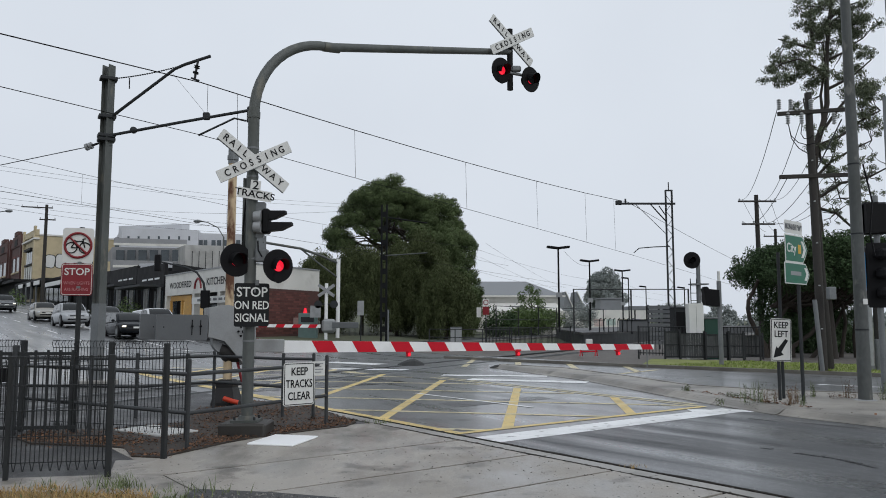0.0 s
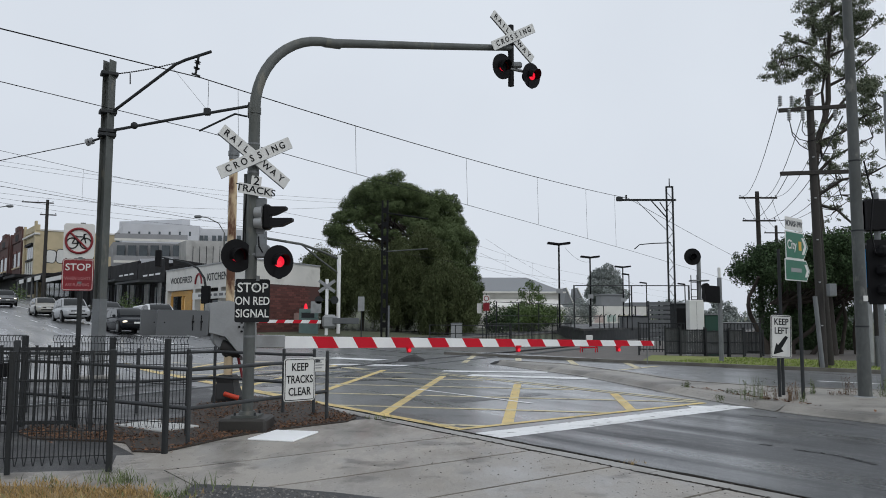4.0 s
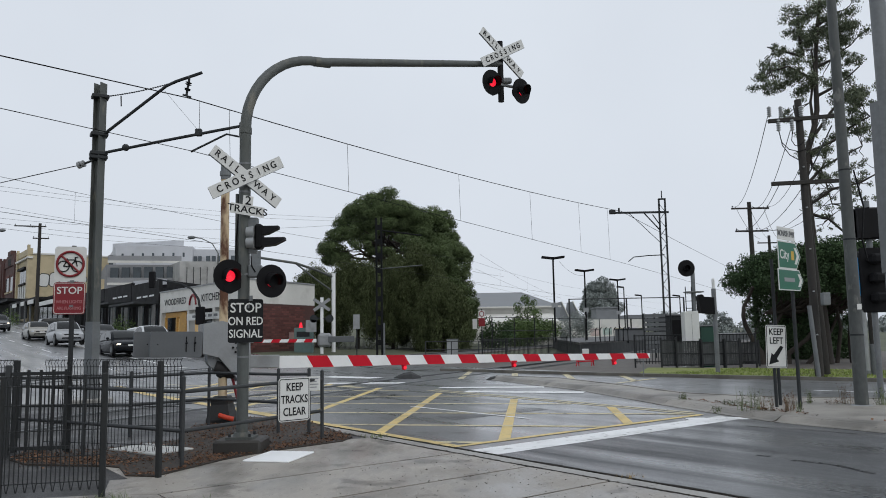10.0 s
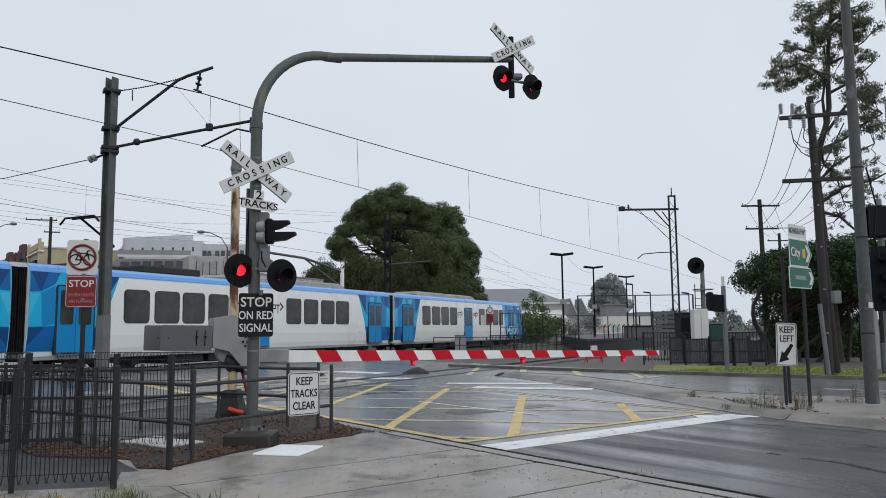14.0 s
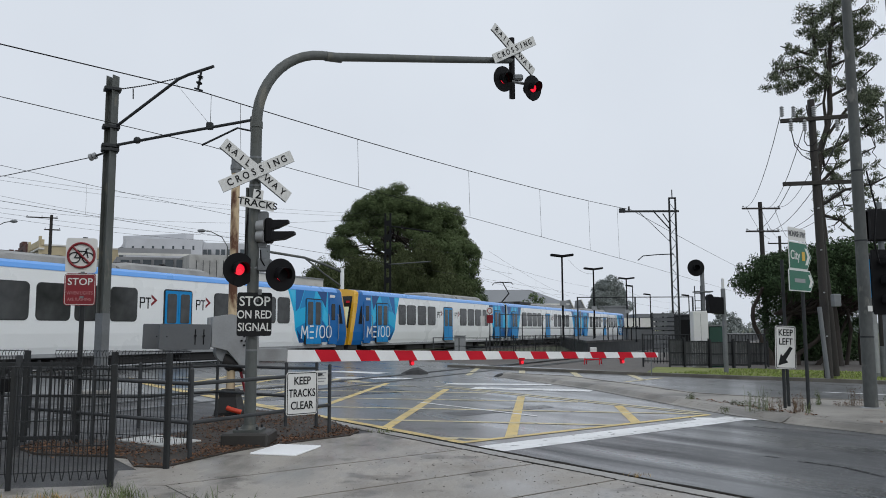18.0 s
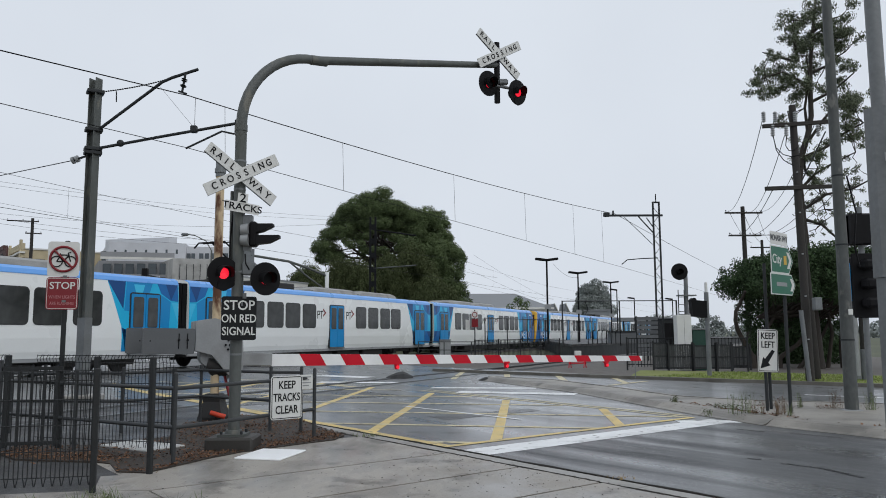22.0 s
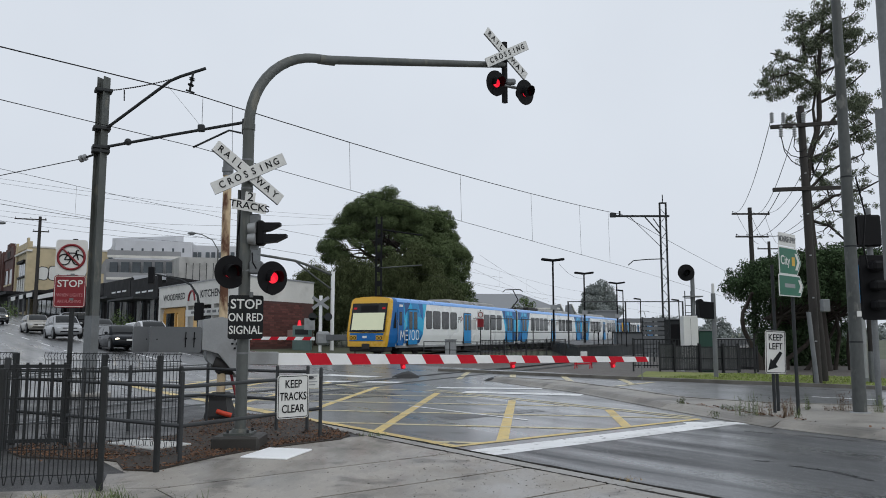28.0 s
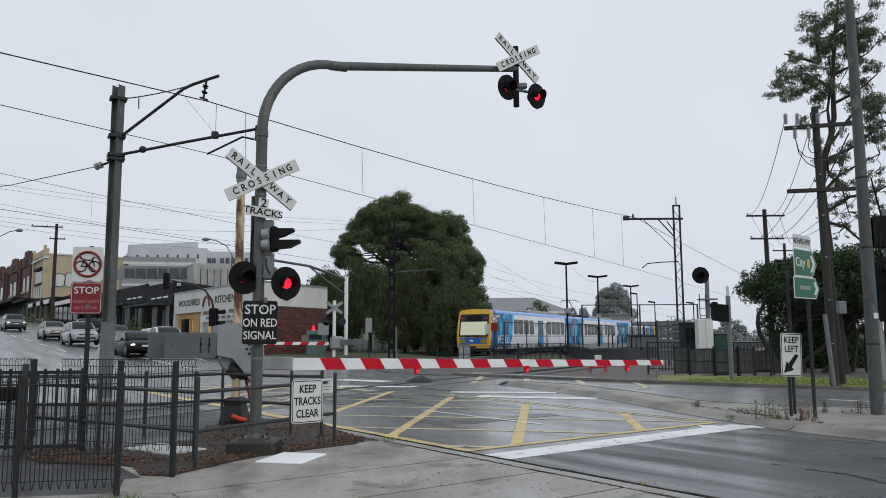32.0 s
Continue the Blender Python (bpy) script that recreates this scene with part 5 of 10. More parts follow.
def trailer_car():
    car = carriage_body("trailer_carriage", "white suburban train carriage with blue ends", False)
    gap_end_livery(car, 1)
    double_door(9.45, 10.9, car)
    roof_gear(car, ((-2.0, 2.6), (2.9, 7.6)))
    part("resistor_box", Mesh().box(-6.6, -3.4, -0.8, 0.8, 3.7, 4.0, c=0.05), UNDER, car)
    # pantograph with its single arm raised to the wire
    pan = part("pantograph", Mesh().box(-9.6, -7.6, -0.6, 0.6, 3.72, 3.86, c=0.03), UNDER, car, "raised single-arm pantograph")
    part("lower_arm", Mesh().tube([(-9.2, 0, 3.85), (-7.3, 0, 4.7)], 0.06, 8), BLACK, pan)
    part("upper_arm", Mesh().tube([(-7.3, 0, 4.7), (-8.9, 0.0, 5.62)], 0.045, 8), BLACK, pan)
    part("contact_bow", Mesh().tube([(-8.9, -1.0, 5.4), (-8.9, -0.75, 5.62), (-8.9, 0.75, 5.62), (-8.9, 1.0, 5.4)], 0.04, 6).tube([(-8.6, -0.75, 5.62), (-8.6, 0.75, 5.62)], 0.03, 6), BLACK, pan)
    for x in (-9.5, -7.7):
        part("insulator", Mesh().cyl((x, -0.5, 3.6), (x, -0.5, 3.75), 0.09, 0.06, 10).cyl((x, 0.5, 3.6), (x, 0.5, 3.75), 0.09, 0.06, 10), DARKSTEEL, pan)
    return car


PITCH = 24.5
front_car = motor_car()
trailer = trailer_car()
CARS = [(front_car, 0.5, 0), (trailer, 1.5, 0), (copy_thing(front_car, pose(0, 0, 0)), 2.5, 180), (copy_thing(front_car, pose(0, 0, 0)), 3.525, 0),
        (copy_thing(trailer, pose(0, 0, 0)), 4.525, 0), (copy_thing(front_car, pose(0, 0, 0)), 5.525, 180)]
# metres of the leading nose along the far track, second by second
NOSE = [(0, -117.8), (5, -51.8), (10, 14.2), (11, 27.3), (12, 40.45), (13, 53.1), (14, 65.4), (15, 77.2), (16, 88.6), (17, 99.5), (18, 110.0), (19, 120.0), (20, 129.6),
        (21, 138.8), (22, 147.6), (23, 156.1), (24, 163.8), (25, 170.9), (26, 177.5), (27, 183.7), (28, 189.4), (29, 194.3), (30, 198.4), (31, 201.7), (32, 204.2)]


def train_rows(back, turn):
    rows = []
    for t, s in NOSE:
        p = FAR_N * FAR_D + FAR_DIR * (s - PITCH * back)
        rows.append((t, pose(p.x, p.y, 0.15, 0, 0, 65.6 + turn)))
    return rows

# ---------------------------------------------------------------- the crossing: cantilever mast, boom gate, signs
def spaced(text, size, step, parent, x0):
    """Letters set widely, one by one."""
    for i, ch in enumerate(text):
        words(ch, size, SIGNBLACK, parent, pose(x0 + (i - (len(text) - 1) / 2) * step, 0, 0) @ FACE, "letter", 0.95)


def crossbuck(parent, m):
    """Two crossed white blades with black words."""
    for text, turn, out in (("RAIL  WAY", -31, 0.0), ("CROSSING", 31, -0.022)):
        b = part("crossbuck_blade", plate(1.32, 0.185, 0.015, 0.01, 1), WHITEPAINT, parent, "white crossbuck blade with black letters", m @ pose(0, out, 0, 0, turn * -1, 0))
        part("edge_strip", Mesh().box(-0.66, 0.66, 0.0, 0.03, -0.1, -0.0925), STEEL, b)
        if text == "CROSSING":
            spaced("CROSSING", 0.15, 0.142, b, 0.0)
        else:
            spaced("RAIL", 0.15, 0.125, b, -0.37)
            spaced("WAY", 0.15, 0.15, b, 0.37)


FLASH = []


def flasher(parent, m, lit, period=1.3295):
    """A round black backboard with a hooded red lamp and an added cover that makes the always-lit lens blink."""
    disc = part("flashing_light", Mesh().cyl((0, -0.008, 0), (0, 0.008, 0), 0.255, n=32).cyl((0, 0.0, 0), (0, 0.17, 0), 0.13, 0.1, 20), BLACK, parent, "round black backboard with red flashing lamp", m)
    part("lens", Mesh().cyl((0, -0.008, 0), (0, -0.024, 0), 0.088, 0.084, 20), REDLIT, disc, "red glass lens")
    hood = []
    for i in range(15):
        a = radians(-25 + 230 * i / 14)
        hood.append((math.cos(a) * 0.122, math.sin(a) * 0.122))
    v = [(x, -0.01, z) for x, z in hood] + [(x * 0.98, -0.15 - 0.05 * z / 0.122, z * 0.98 - 0.012) for x, z in hood]
    k = len(hood)
    v += [(x * 0.95, y, z * 0.95) for x, y, z in v]
    f = [(i, i + 1, k + i + 1, k + i) for i in range(k - 1)] + [(2 * k + i, 3 * k + i, 3 * k + i + 1, 2 * k + i + 1) for i in range(k - 1)] + [(k + i, k + i + 1, 3 * k + i + 1, 3 * k + i) for i in range(k - 1)]
    part("hood", Mesh().add(v, f), BLACK, disc)
    lens_cover = part("eclipse_flag", Mesh().cyl((0, -0.027, 0), (0, -0.031, 0), 0.091, n=20), BLACK, disc, "added black cover that slides off the always-lit lens to make it blink")
    FLASH.append((lens_cover, lit, period))
    return disc


def sign_on(parent, name, w, h, material, m, label, border=None, lines=(), r=0.04, ink=SIGNBLACK, inset=0.012, line=0.014):
    s = part(name, plate(w, h, 0.006, r), material, parent, label, m)
    if border:
        part("border", outline(w - 2 * inset, h - 2 * inset, line, 0.003, max(r - inset, 0.01)), border, s, m=pose(0, -0.003, 0))
    for text, size, x, z, wide in lines:
        words(text, size, ink, s, pose(x, 0, z) @ FACE, wide=wide)
    return s


YAW = 36.9  # signs for drivers face back along the road


FOOTING = mat("dark_wet_concrete", (0.032, 0.029, 0.025), 0.55, vary=0.35, scale=2, fine=30, bump=0.3)


def crossing_mast():
    mx, my = -2.98, 11.85
    t = thing("crossing_signal_mast", "grey cantilever mast with crossbucks and red flashing lights over the road", "crossing signal", pose(mx * 0.87, my * 0.87, 0.195) @ Matrix.Scale(0.87, 4))
    part("footing", Mesh().box(-0.35, 0.35, -0.33, 0.33, -0.34, 0.0, c=0.03), FOOTING, t, "square dark wet concrete footing")
    part("flange", Mesh().box(-0.2, 0.2, -0.2, 0.2, 0.0, 0.035).cyl((0, 0, 0.03), (0, 0, 0.09), 0.14, 0.115, 20), POLEGREY, t)
    for dx in (-0.15, 0.15):
        for dy in (-0.15, 0.15):
            part("bolt", Mesh().cyl((dx, dy, 0.03), (dx, dy, 0.08), 0.02, n=6), DARKSTEEL, t)
    ax, ay = ACROSS
    part("pole", Mesh().cyl((0, 0, 0.02), (0, 0, 4.75), 0.088, n=24, caps=False), POLEGREY, t)
    part("collar", Mesh().cyl((0, 0, 4.7), (0, 0, 4.8), 0.098, n=24), POLEGREY, t)
    bend = []
    for i in range(13):
        a = radians(90 * i / 12)
        rr = 1.3
        bend.append((ax * rr * (1 - math.cos(a)), ay * rr * (1 - math.cos(a)), 4.78 + 1.36 * math.sin(a)))
    end = 5.42
    part("bend", Mesh().tube(bend, 0.086, 20, r_end=0.076), POLEGREY, t)
    part("joint_sleeve", Mesh().cyl((ax * 1.2, ay * 1.2, 6.13), (ax * 1.5, ay * 1.5, 6.16), 0.082, n=20), POLEGREY, t)
    part("arm", Mesh().tube([(ax * 1.3, ay * 1.3, 6.14), (ax * 3.3, ay * 3.3, 6.53), (ax * end, ay * end, 6.95)], 0.075, 18, r_end=0.06), POLEGREY, t)
    # signs and lights on the pole
    crossbuck(t, pose(0.06, -0.14, 3.98, 0, 2.5, YAW + 1))
    s = sign_on(t, "tracks_sign", 0.54, 0.16, WHITEPAINT, pose(0.08, -0.14, 3.46, 0, 5, YAW - 4), "small white tracks plate", lines=(("TRACKS", 0.15, 0, 0, 1.15),), r=0.01)
    sign_on(t, "track_count_sign", 0.16, 0.16, WHITEPAINT, pose(0.09, -0.15, 3.6, 0, 5, YAW - 4), "", lines=(("2", 0.19, 0, 0, 1.1),), r=0.01)
    # small two-aspect signal with long hoods, side on
    h = part("signal_head", Mesh().box(-0.06, 0.06, -0.1, 0.1, 2.86, 3.25, c=0.03), BLACK, t, "black two-aspect signal with long hoods", pose(0.24, -0.02, 0))
    for z in (3.16, 2.98):
        o = 0.0 if z > 3.1 else 0.1
        part("hood", loft([[(x0, -0.09, z - lo), (x0, 0.09, z - lo), (x0, 0.07, z + 0.06), (x0, -0.07, z + 0.06)] for x0, lo in ((0.05, 0.08), (0.14 + o, 0.06), (0.3 + o, -0.02))]), BLACK, h)
    part("lamp_back", Mesh().cyl((0.06, -0.1, 3.12), (0.18, -0.1, 3.12), 0.08, 0.1, 12).cyl((0.06, -0.1, 2.96), (0.18, -0.1, 2.96), 0.08, 0.1, 12), MACHLIGHT, t, "bare metal lamp backs")
    part("mount", Mesh().box(0.02, 0.22, -0.05, 0.05, 3.1, 3.36, c=0.02), STEEL, t)
    part("mount", Mesh().box(0.02, 0.2, -0.04, 0.04, 2.8, 2.9), STEEL, t)
    part("bracket", Mesh().cyl((-0.22, -0.1, 2.47), (0.44, 0.02, 2.47), 0.028, n=10).box(0.08, 0.28, -0.1, 0.06, 2.42, 2.62, c=0.02), STEEL, t)
    part("bell", Mesh().ball((0.34, -0.12, 2.38), 0.065, 12, 8), DARKSTEEL, t)
    flasher(t, pose(-0.17, -0.2, 2.44, 0, 0, 40), 0.58)
    flasher(t, pose(0.45, -0.1, 2.36, 0, 0, 42), 1.245)
    s = sign_on(t, "stop_sign_plate", 0.52, 0.66, SIGNBLACK, pose(0.07, -0.14, 1.76, 0, 0, 22), "black plate lettered STOP ON RED SIGNAL in white",
                lines=(("STOP", 0.205, 0, 0.19, 0.95), ("ON RED", 0.175, 0, -0.01, 0.8), ("SIGNAL", 0.175, 0, -0.2, 0.84)), ink=WHITEPAINT, r=0.035)
    for z in (1.5, 1.95):
        part("sign_clamp", Mesh().box(-0.12, 0.12, -0.13, 0.0, z, z + 0.05), STEEL, t)
    part("clamp_bolt", Mesh().cyl((0.14, -0.12, 2.06), (0.14, -0.12, 2.14), 0.03, n=8), STEEL, t)
    for z in (1.2, 3.75, 4.2):
        part("strap", Mesh().cyl((0, 0, z), (0, 0, z + 0.03), 0.093, n=20), STEEL, t)
    part("cable", Mesh().tube([(-0.1, 0.05, 3.45), (-0.13, 0.0, 3.0), (-0.12, -0.04, 2.6)], 0.014, 6).tube([(0.12, -0.06, 2.75), (0.14, -0.1, 2.6), (0.2, -0.1, 2.5)], 0.012, 6), BLACK, t)
    part("conduit", Mesh().tube([(-0.13, 0.06, 2.6), (-0.13, 0.06, 3.75)], 0.03, 8), POLEGREY, t)
    # signs and lights at the arm's end
    ex, ey = ax * end, ay * end
    part("hanger", Mesh().cyl((ex, ey, 6.16), (ex, ey, 7.42), 0.06, n=14), BLACK, t)
    crossbuck(t, pose(ex + 0.04, ey - 0.09, 7.15, 0, 1.5, YAW + 2))
    part("bracket", Mesh().cyl((ex - 0.2, ey - 0.1, 6.52), (ex + 0.4, ey + 0.04, 6.45), 0.03, n=10).box(ex + 0.02, ex + 0.22, ey - 0.1, ey + 0.02, 6.52, 6.64, c=0.03), STEEL, t)
    flasher(t, pose(ex - 0.19, ey - 0.2, 6.5, 4, 0, 38), 1.21, 1.408)
    flasher(t, pose(ex + 0.41, ey - 0.02, 6.37, 4, 0, 42), 0.506, 1.408)
    return t


crossing_mast()


def striped_boom(parent, length, w0, w1, pitch, first, yaw_m, thick=0.05):
    """A flat tapering boom along +x with slanted red bands."""
    boom = part("boom", loft([[(x, y * thick / 2, z * w / 2) for y, z in ((-1, -1), (1, -1), (1, 1), (-1, 1))] for x, w in ((0.0, w0), (length, w1))]), BOOMWHITE, parent, "white boom with slanted red bands", yaw_m)
    x = first
    while x < length - 0.1:
        for side in (-1, 1):
            wa = w0 + (w1 - w0) * x / length
            b = min(x + pitch / 2, length - 0.06)
            wb = w0 + (w1 - w0) * b / length
            sl = 0.62 * wa
            y = side * (thick / 2 + 0.002)
            pts = [(x - sl / 2, wa / 2 + 0.001), (b - sl / 2, wb / 2 + 0.001), (b + sl / 2, -wb / 2 - 0.001), (x + sl / 2, -wa / 2 - 0.001)]
            part("red_band", flat_poly(pts, y, y - side * 0.003), REDPAINT, boom)
        x += pitch
    return boom


def boom_gate():
    gx, gy = -3.8, 13.68
    t = thing("boom_gate", "lowered level-crossing boom gate with grey counterweight on a rusty cream post", "boom gate", pose(gx, gy, 0))
    part("post", Mesh().cyl((0, 0, 0.35), (0, 0, 4.35), 0.075, n=18), RUSTYELLOW, t, "rust-streaked cream steel post")
    part("post_cap", Mesh().cyl((0, 0, 4.35), (0, 0, 4.78), 0.085, n=18).cyl((0, 0, 4.42), (0, 0, 4.5), 0.1, n=18), STEEL, t)
    part("boot", loft([[(x * k, y * k, z) for x, y in ((-0.24, -0.22), (0.2, -0.22), (0.24, 0.22), (-0.2, 0.22))] for z, k in ((0.03, 0.92), (0.1, 0.94), (0.36, 0.66), (0.44, 0.7), (0.5, 0.5))]), BLACKRUBBER, t, "black cast base of the gate")
    part("orange_tube", Mesh().tube([(0.02, -0.26, 0.19), (0.16, -0.29, 0.15), (0.27, -0.27, 0.12)], 0.042, 10), ORANGE, t, "short orange plastic tube")
    part("brace", Mesh().tube([(0.14, 0.02, 0.9), (0.3, 0.0, 0.3)], 0.025, 6), SIGNRED, t)
    yaw = math.degrees(math.atan2(0.475, 0.88))
    arm = pose(0, 0, 1.1, 0, 0.9, yaw)
    # housing with its sloping cheek
    cheek = [(-0.3, 0.62), (0.02, 0.68), (0.34, 0.6), (0.5, 0.52), (0.53, 0.05), (0.53, -0.33), (0.36, -0.38), (0.18, -0.18), (-0.02, 0.05), (-0.3, 0.12)]
    hs = part("housing", flat_poly(cheek, -0.24, -0.12), MACHLIGHT, t, "light grey cast gate mechanism", arm @ pose(-0.1, 0, 0.02))
    part("housing_back", flat_poly(cheek, 0.1, 0.22), MACHLIGHT, t, m=arm @ pose(-0.1, 0, 0.02))
    part("gear_case", Mesh().box(-0.28, 0.36, -0.12, 0.1, -0.05, 0.66, c=0.1).cyl((-0.1, -0.11, 0.06), (-0.1, 0.1, 0.06), 0.2, n=20), MACHLIGHT, t, m=arm)
    part("motor", Mesh().cyl((-0.16, -0.05, -0.08), (0.2, -0.05, -0.2), 0.12, n=16).box(-0.1, 0.2, -0.1, 0.1, -0.3, 0.0, c=0.05), UNDER, t, "dark rusted gear under the housing", arm)
    part("lid_handle", Mesh().tube([(-0.05, 0, 0.66), (-0.02, 0, 0.73), (0.06, 0, 0.73), (0.09, 0, 0.66)], 0.014, 6), BLACK, t, m=arm)
    for i in range(6):
        a = i * math.pi / 3
        part("bolt", Mesh().cyl((0.3 + 0.09 * math.cos(a), -0.24, 0.22 + 0.09 * math.sin(a)), (0.3 + 0.09 * math.cos(a), -0.27, 0.22 + 0.09 * math.sin(a)), 0.02, n=6), BLACK, hs)
    part("bolt", Mesh().cyl((0.3, -0.24, 0.22), (0.3, -0.29, 0.22), 0.03, n=8), BLACK, hs)
    # counterweight plates
    for y, x0, x1 in ((-0.26, -1.26, -0.42), (0.2, -1.46, -0.42)):
        c = part("counterweight", plate(x1 - x0, 0.43, 0.06, 0.025), MACHGREY, t, "flat grey counterweight plate", arm @ pose((x0 + x1) / 2, y, 0.3))
        for k in (0.16, 0.3):
            part("adjuster", Mesh().box(k - 0.008, k + 0.008, -0.006, 0.0, -0.13, 0.13).cyl((k, 0.0, 0.02), (k, -0.05, 0.02), 0.018, n=6), BLACK, c)
        part("pin", Mesh().cyl((-0.3, 0.0, 0.0), (-0.3, -0.004, 0.0), 0.012, n=8), BLACK, c)
    part("arm_bar", Mesh().box(-0.55, 0.3, -0.2, -0.13, 0.18, 0.3, c=0.01), MACHLIGHT, t, m=arm)
    part("boom_socket", Mesh().box(0.35, 1.0, -0.07, 0.07, -0.13, 0.1, c=0.01), MACHLIGHT, t, m=arm)
    boom = striped_boom(t, 9.2, 0.225, 0.115, 0.803, 0.77, arm @ pose(0.82, 0, -0.03))
    for x in (2.72, 5.32, 8.1):
        l = part("boom_light", Mesh().box(x - 0.075, x + 0.075, -0.03, 0.03, -0.125, -0.085).cyl((x, 0, -0.225), (x, 0, -0.125), 0.04, 0.055, 14), REDPAINT, t, "red lamp hanging under the boom", arm @ pose(0.82, 0, 0))
        part("lens", Mesh().cyl((x, -0.045, -0.18), (x, -0.06, -0.18), 0.033, n=12), REDLIT, l)
    part("tip_strut", Mesh().tube([(9.0, 0, -0.06), (9.0, 0, -0.5)], 0.012, 6), STEEL, t, m=arm @ pose(0.82, 0, 0))


boom_gate()


def bike_symbol(parent, k=1.0):
    r, y = 0.095 * k, -0.005
    for x in (-0.115 * k, 0.115 * k):
        ring = [(x + r * math.cos(a * math.pi / 9), y, -0.045 * k + r * math.sin(a * math.pi / 9)) for a in range(19)]
        part("bicycle_wheel", Mesh().tube(ring, 0.011 * k, 5), SIGNBLACK, parent)
    f = Mesh()
    p = {"a": (-0.115, -0.045), "b": (0.0, -0.045), "c": (-0.05, 0.075), "d": (0.085, 0.075), "e": (0.115, -0.045), "h": (0.075, 0.115), "g": (0.12, 0.125), "s": (-0.06, 0.1)}
    q = {n: (x * k, y, z * k) for n, (x, z) in p.items()}
    for a, b in ("ab", "ac", "cb", "bd", "cd", "de", "dh", "hg", "cs"):
        f.tube([q[a], q[b]], 0.011 * k, 5)
    part("bicycle_frame", f, SIGNBLACK, parent)


def warning_post():
    x, y = -4.9, 10.35
    t = thing("no_cycling_sign_post", "thin dark post with no-cycling sign above red stop plate", "sign post", pose(x, y, 0))
    part("post", Mesh().cyl((0, 0, 0.0), (0, 0, 2.78), 0.032, n=10), FENCE, t)
    s = part("no_cycling_sign", plate(0.39, 0.47, 0.006, 0.04), WHITEPAINT, t, "white sign with red ring over a bicycle", pose(-0.02, -0.05, 2.53, 0, 0, 14))
    bike_symbol(s, 0.74)
    ring = Mesh()
    pts = [(0.165 * math.cos(a * math.pi / 16), -0.008, 0.165 * math.sin(a * math.pi / 16)) for a in range(33)]
    ring.tube(pts, 0.017, 6)
    ring.tube([(-0.115, -0.012, 0.115), (0.115, -0.012, -0.115)], 0.014, 6)
    part("prohibition_ring", ring, SIGNRED, s)
    s = sign_on(t, "stop_when_flashing_sign", 0.395, 0.43, SIGNRED, pose(-0.02, -0.05, 2.07, 0, 0, 14), "red plate lettered STOP WHEN LIGHTS ARE FLASHING",
                border=WHITEPAINT, lines=(("STOP", 0.132, 0, 0.1, 1.0),), ink=WHITEPAINT, inset=0.01, line=0.006)
    words("WHEN LIGHTS", 0.06, FADEDINK, s, pose(0, 0, -0.05) @ FACE, wide=0.82)
    words("ARE FLASHING", 0.056, FADEDINK, s, pose(0, 0, -0.135) @ FACE, wide=0.8)
    part("clamp", Mesh().box(-0.05, 0.03, -0.05, 0.03, 2.28, 2.31).box(-0.05, 0.03, -0.05, 0.03, 1.95, 1.98), STEEL, t)


warning_post()


def pipe_fence(name, label, posts, heights, group, r=0.024, extra=()):
    """Posts with pipe rails between them."""
    t = thing(name, label, "fence", group=group)
    for x, y, top in posts:
        part("post", Mesh().cyl((x, y, 0.0), (x, y, top), 0.026, n=12).ball((x, y, top), 0.027, 10, 6), FENCERAIL, t)
    for h in heights:
        for (xa, ya, _), (xb, yb, _) in zip(posts, posts[1:]):
            part("rail", Mesh().cyl((xa, ya, h), (xb, yb, h), r, n=10), FENCERAIL, t)
    return t


def weld_mesh_fence(a, b, posts, label, h=1.2, z0=0.06, step=0.052):
    """Dark wire panels with looped top and bottom between square posts."""
    a, b = Vector(a), Vector(b)
    d = (b - a).normalized()
    L = (b - a).length
    t = thing("wire_fence", label, "fence", group="wire fences")
    n = Vector((d.y, -d.x)) * 0.03
    wires = Mesh()
    k = int(L / step)
    for i in range(k + 1):
        p = a + d * (i * step)
        e = 0.012 if i % 2 else -0.012
        q = p + d * e * 1.4
        wires.tube([(q.x, q.y, z0 + 0.04), (p.x, p.y, z0 + 0.13), (p.x, p.y, z0 + h - 0.1), (p.x + n.x * 0.7, p.y + n.y * 0.7, z0 + h - 0.05), (p.x - n.x * 0.1 + d.x * e, p.y - n.y * 0.1 + d.y * e, z0 + h)], 0.005, 4, caps=False)
    part("wire_mesh", wires, FENCE, t)
    for z in (z0 + 0.12, z0 + 0.36, z0 + 0.6, z0 + 0.84, z0 + h - 0.1, z0 + h - 0.01):
        part("cross_wire", Mesh().cyl((a.x, a.y, z), (b.x, b.y, z), 0.005, n=5), FENCE, t)
    for u, top, w in posts:
        p = a + d * u * L
        ang = math.degrees(math.atan2(d.y, d.x))
        part("post", Mesh().box(-w, w, -w, w, 0.0, top, c=0.008), FENCE, t, m=pose(p.x, p.y, 0, 0, 0, ang))
    return t


weld_mesh_fence((-6.6, 6.85), (-3.21, 7.52), ((0.0, 1.18, 0.022), (0.74, 1.18, 0.022), (1.0, 1.19, 0.027)), "dark wire mesh fence beside the footpath", 1.12, step=0.04)
weld_mesh_fence((-6.9, 10.95), (-5.75, 10.62), ((0.0, 1.25, 0.024), (1.0, 1.25, 0.034)), "dark wire mesh fence at the pedestrian gate", 1.2)
weld_mesh_fence((-5.26, 10.44), (-3.22, 9.78), ((0.45, 1.24, 0.032), (1.0, 1.1, 0.022)), "dark wire mesh fence at the pedestrian gate", 1.2)


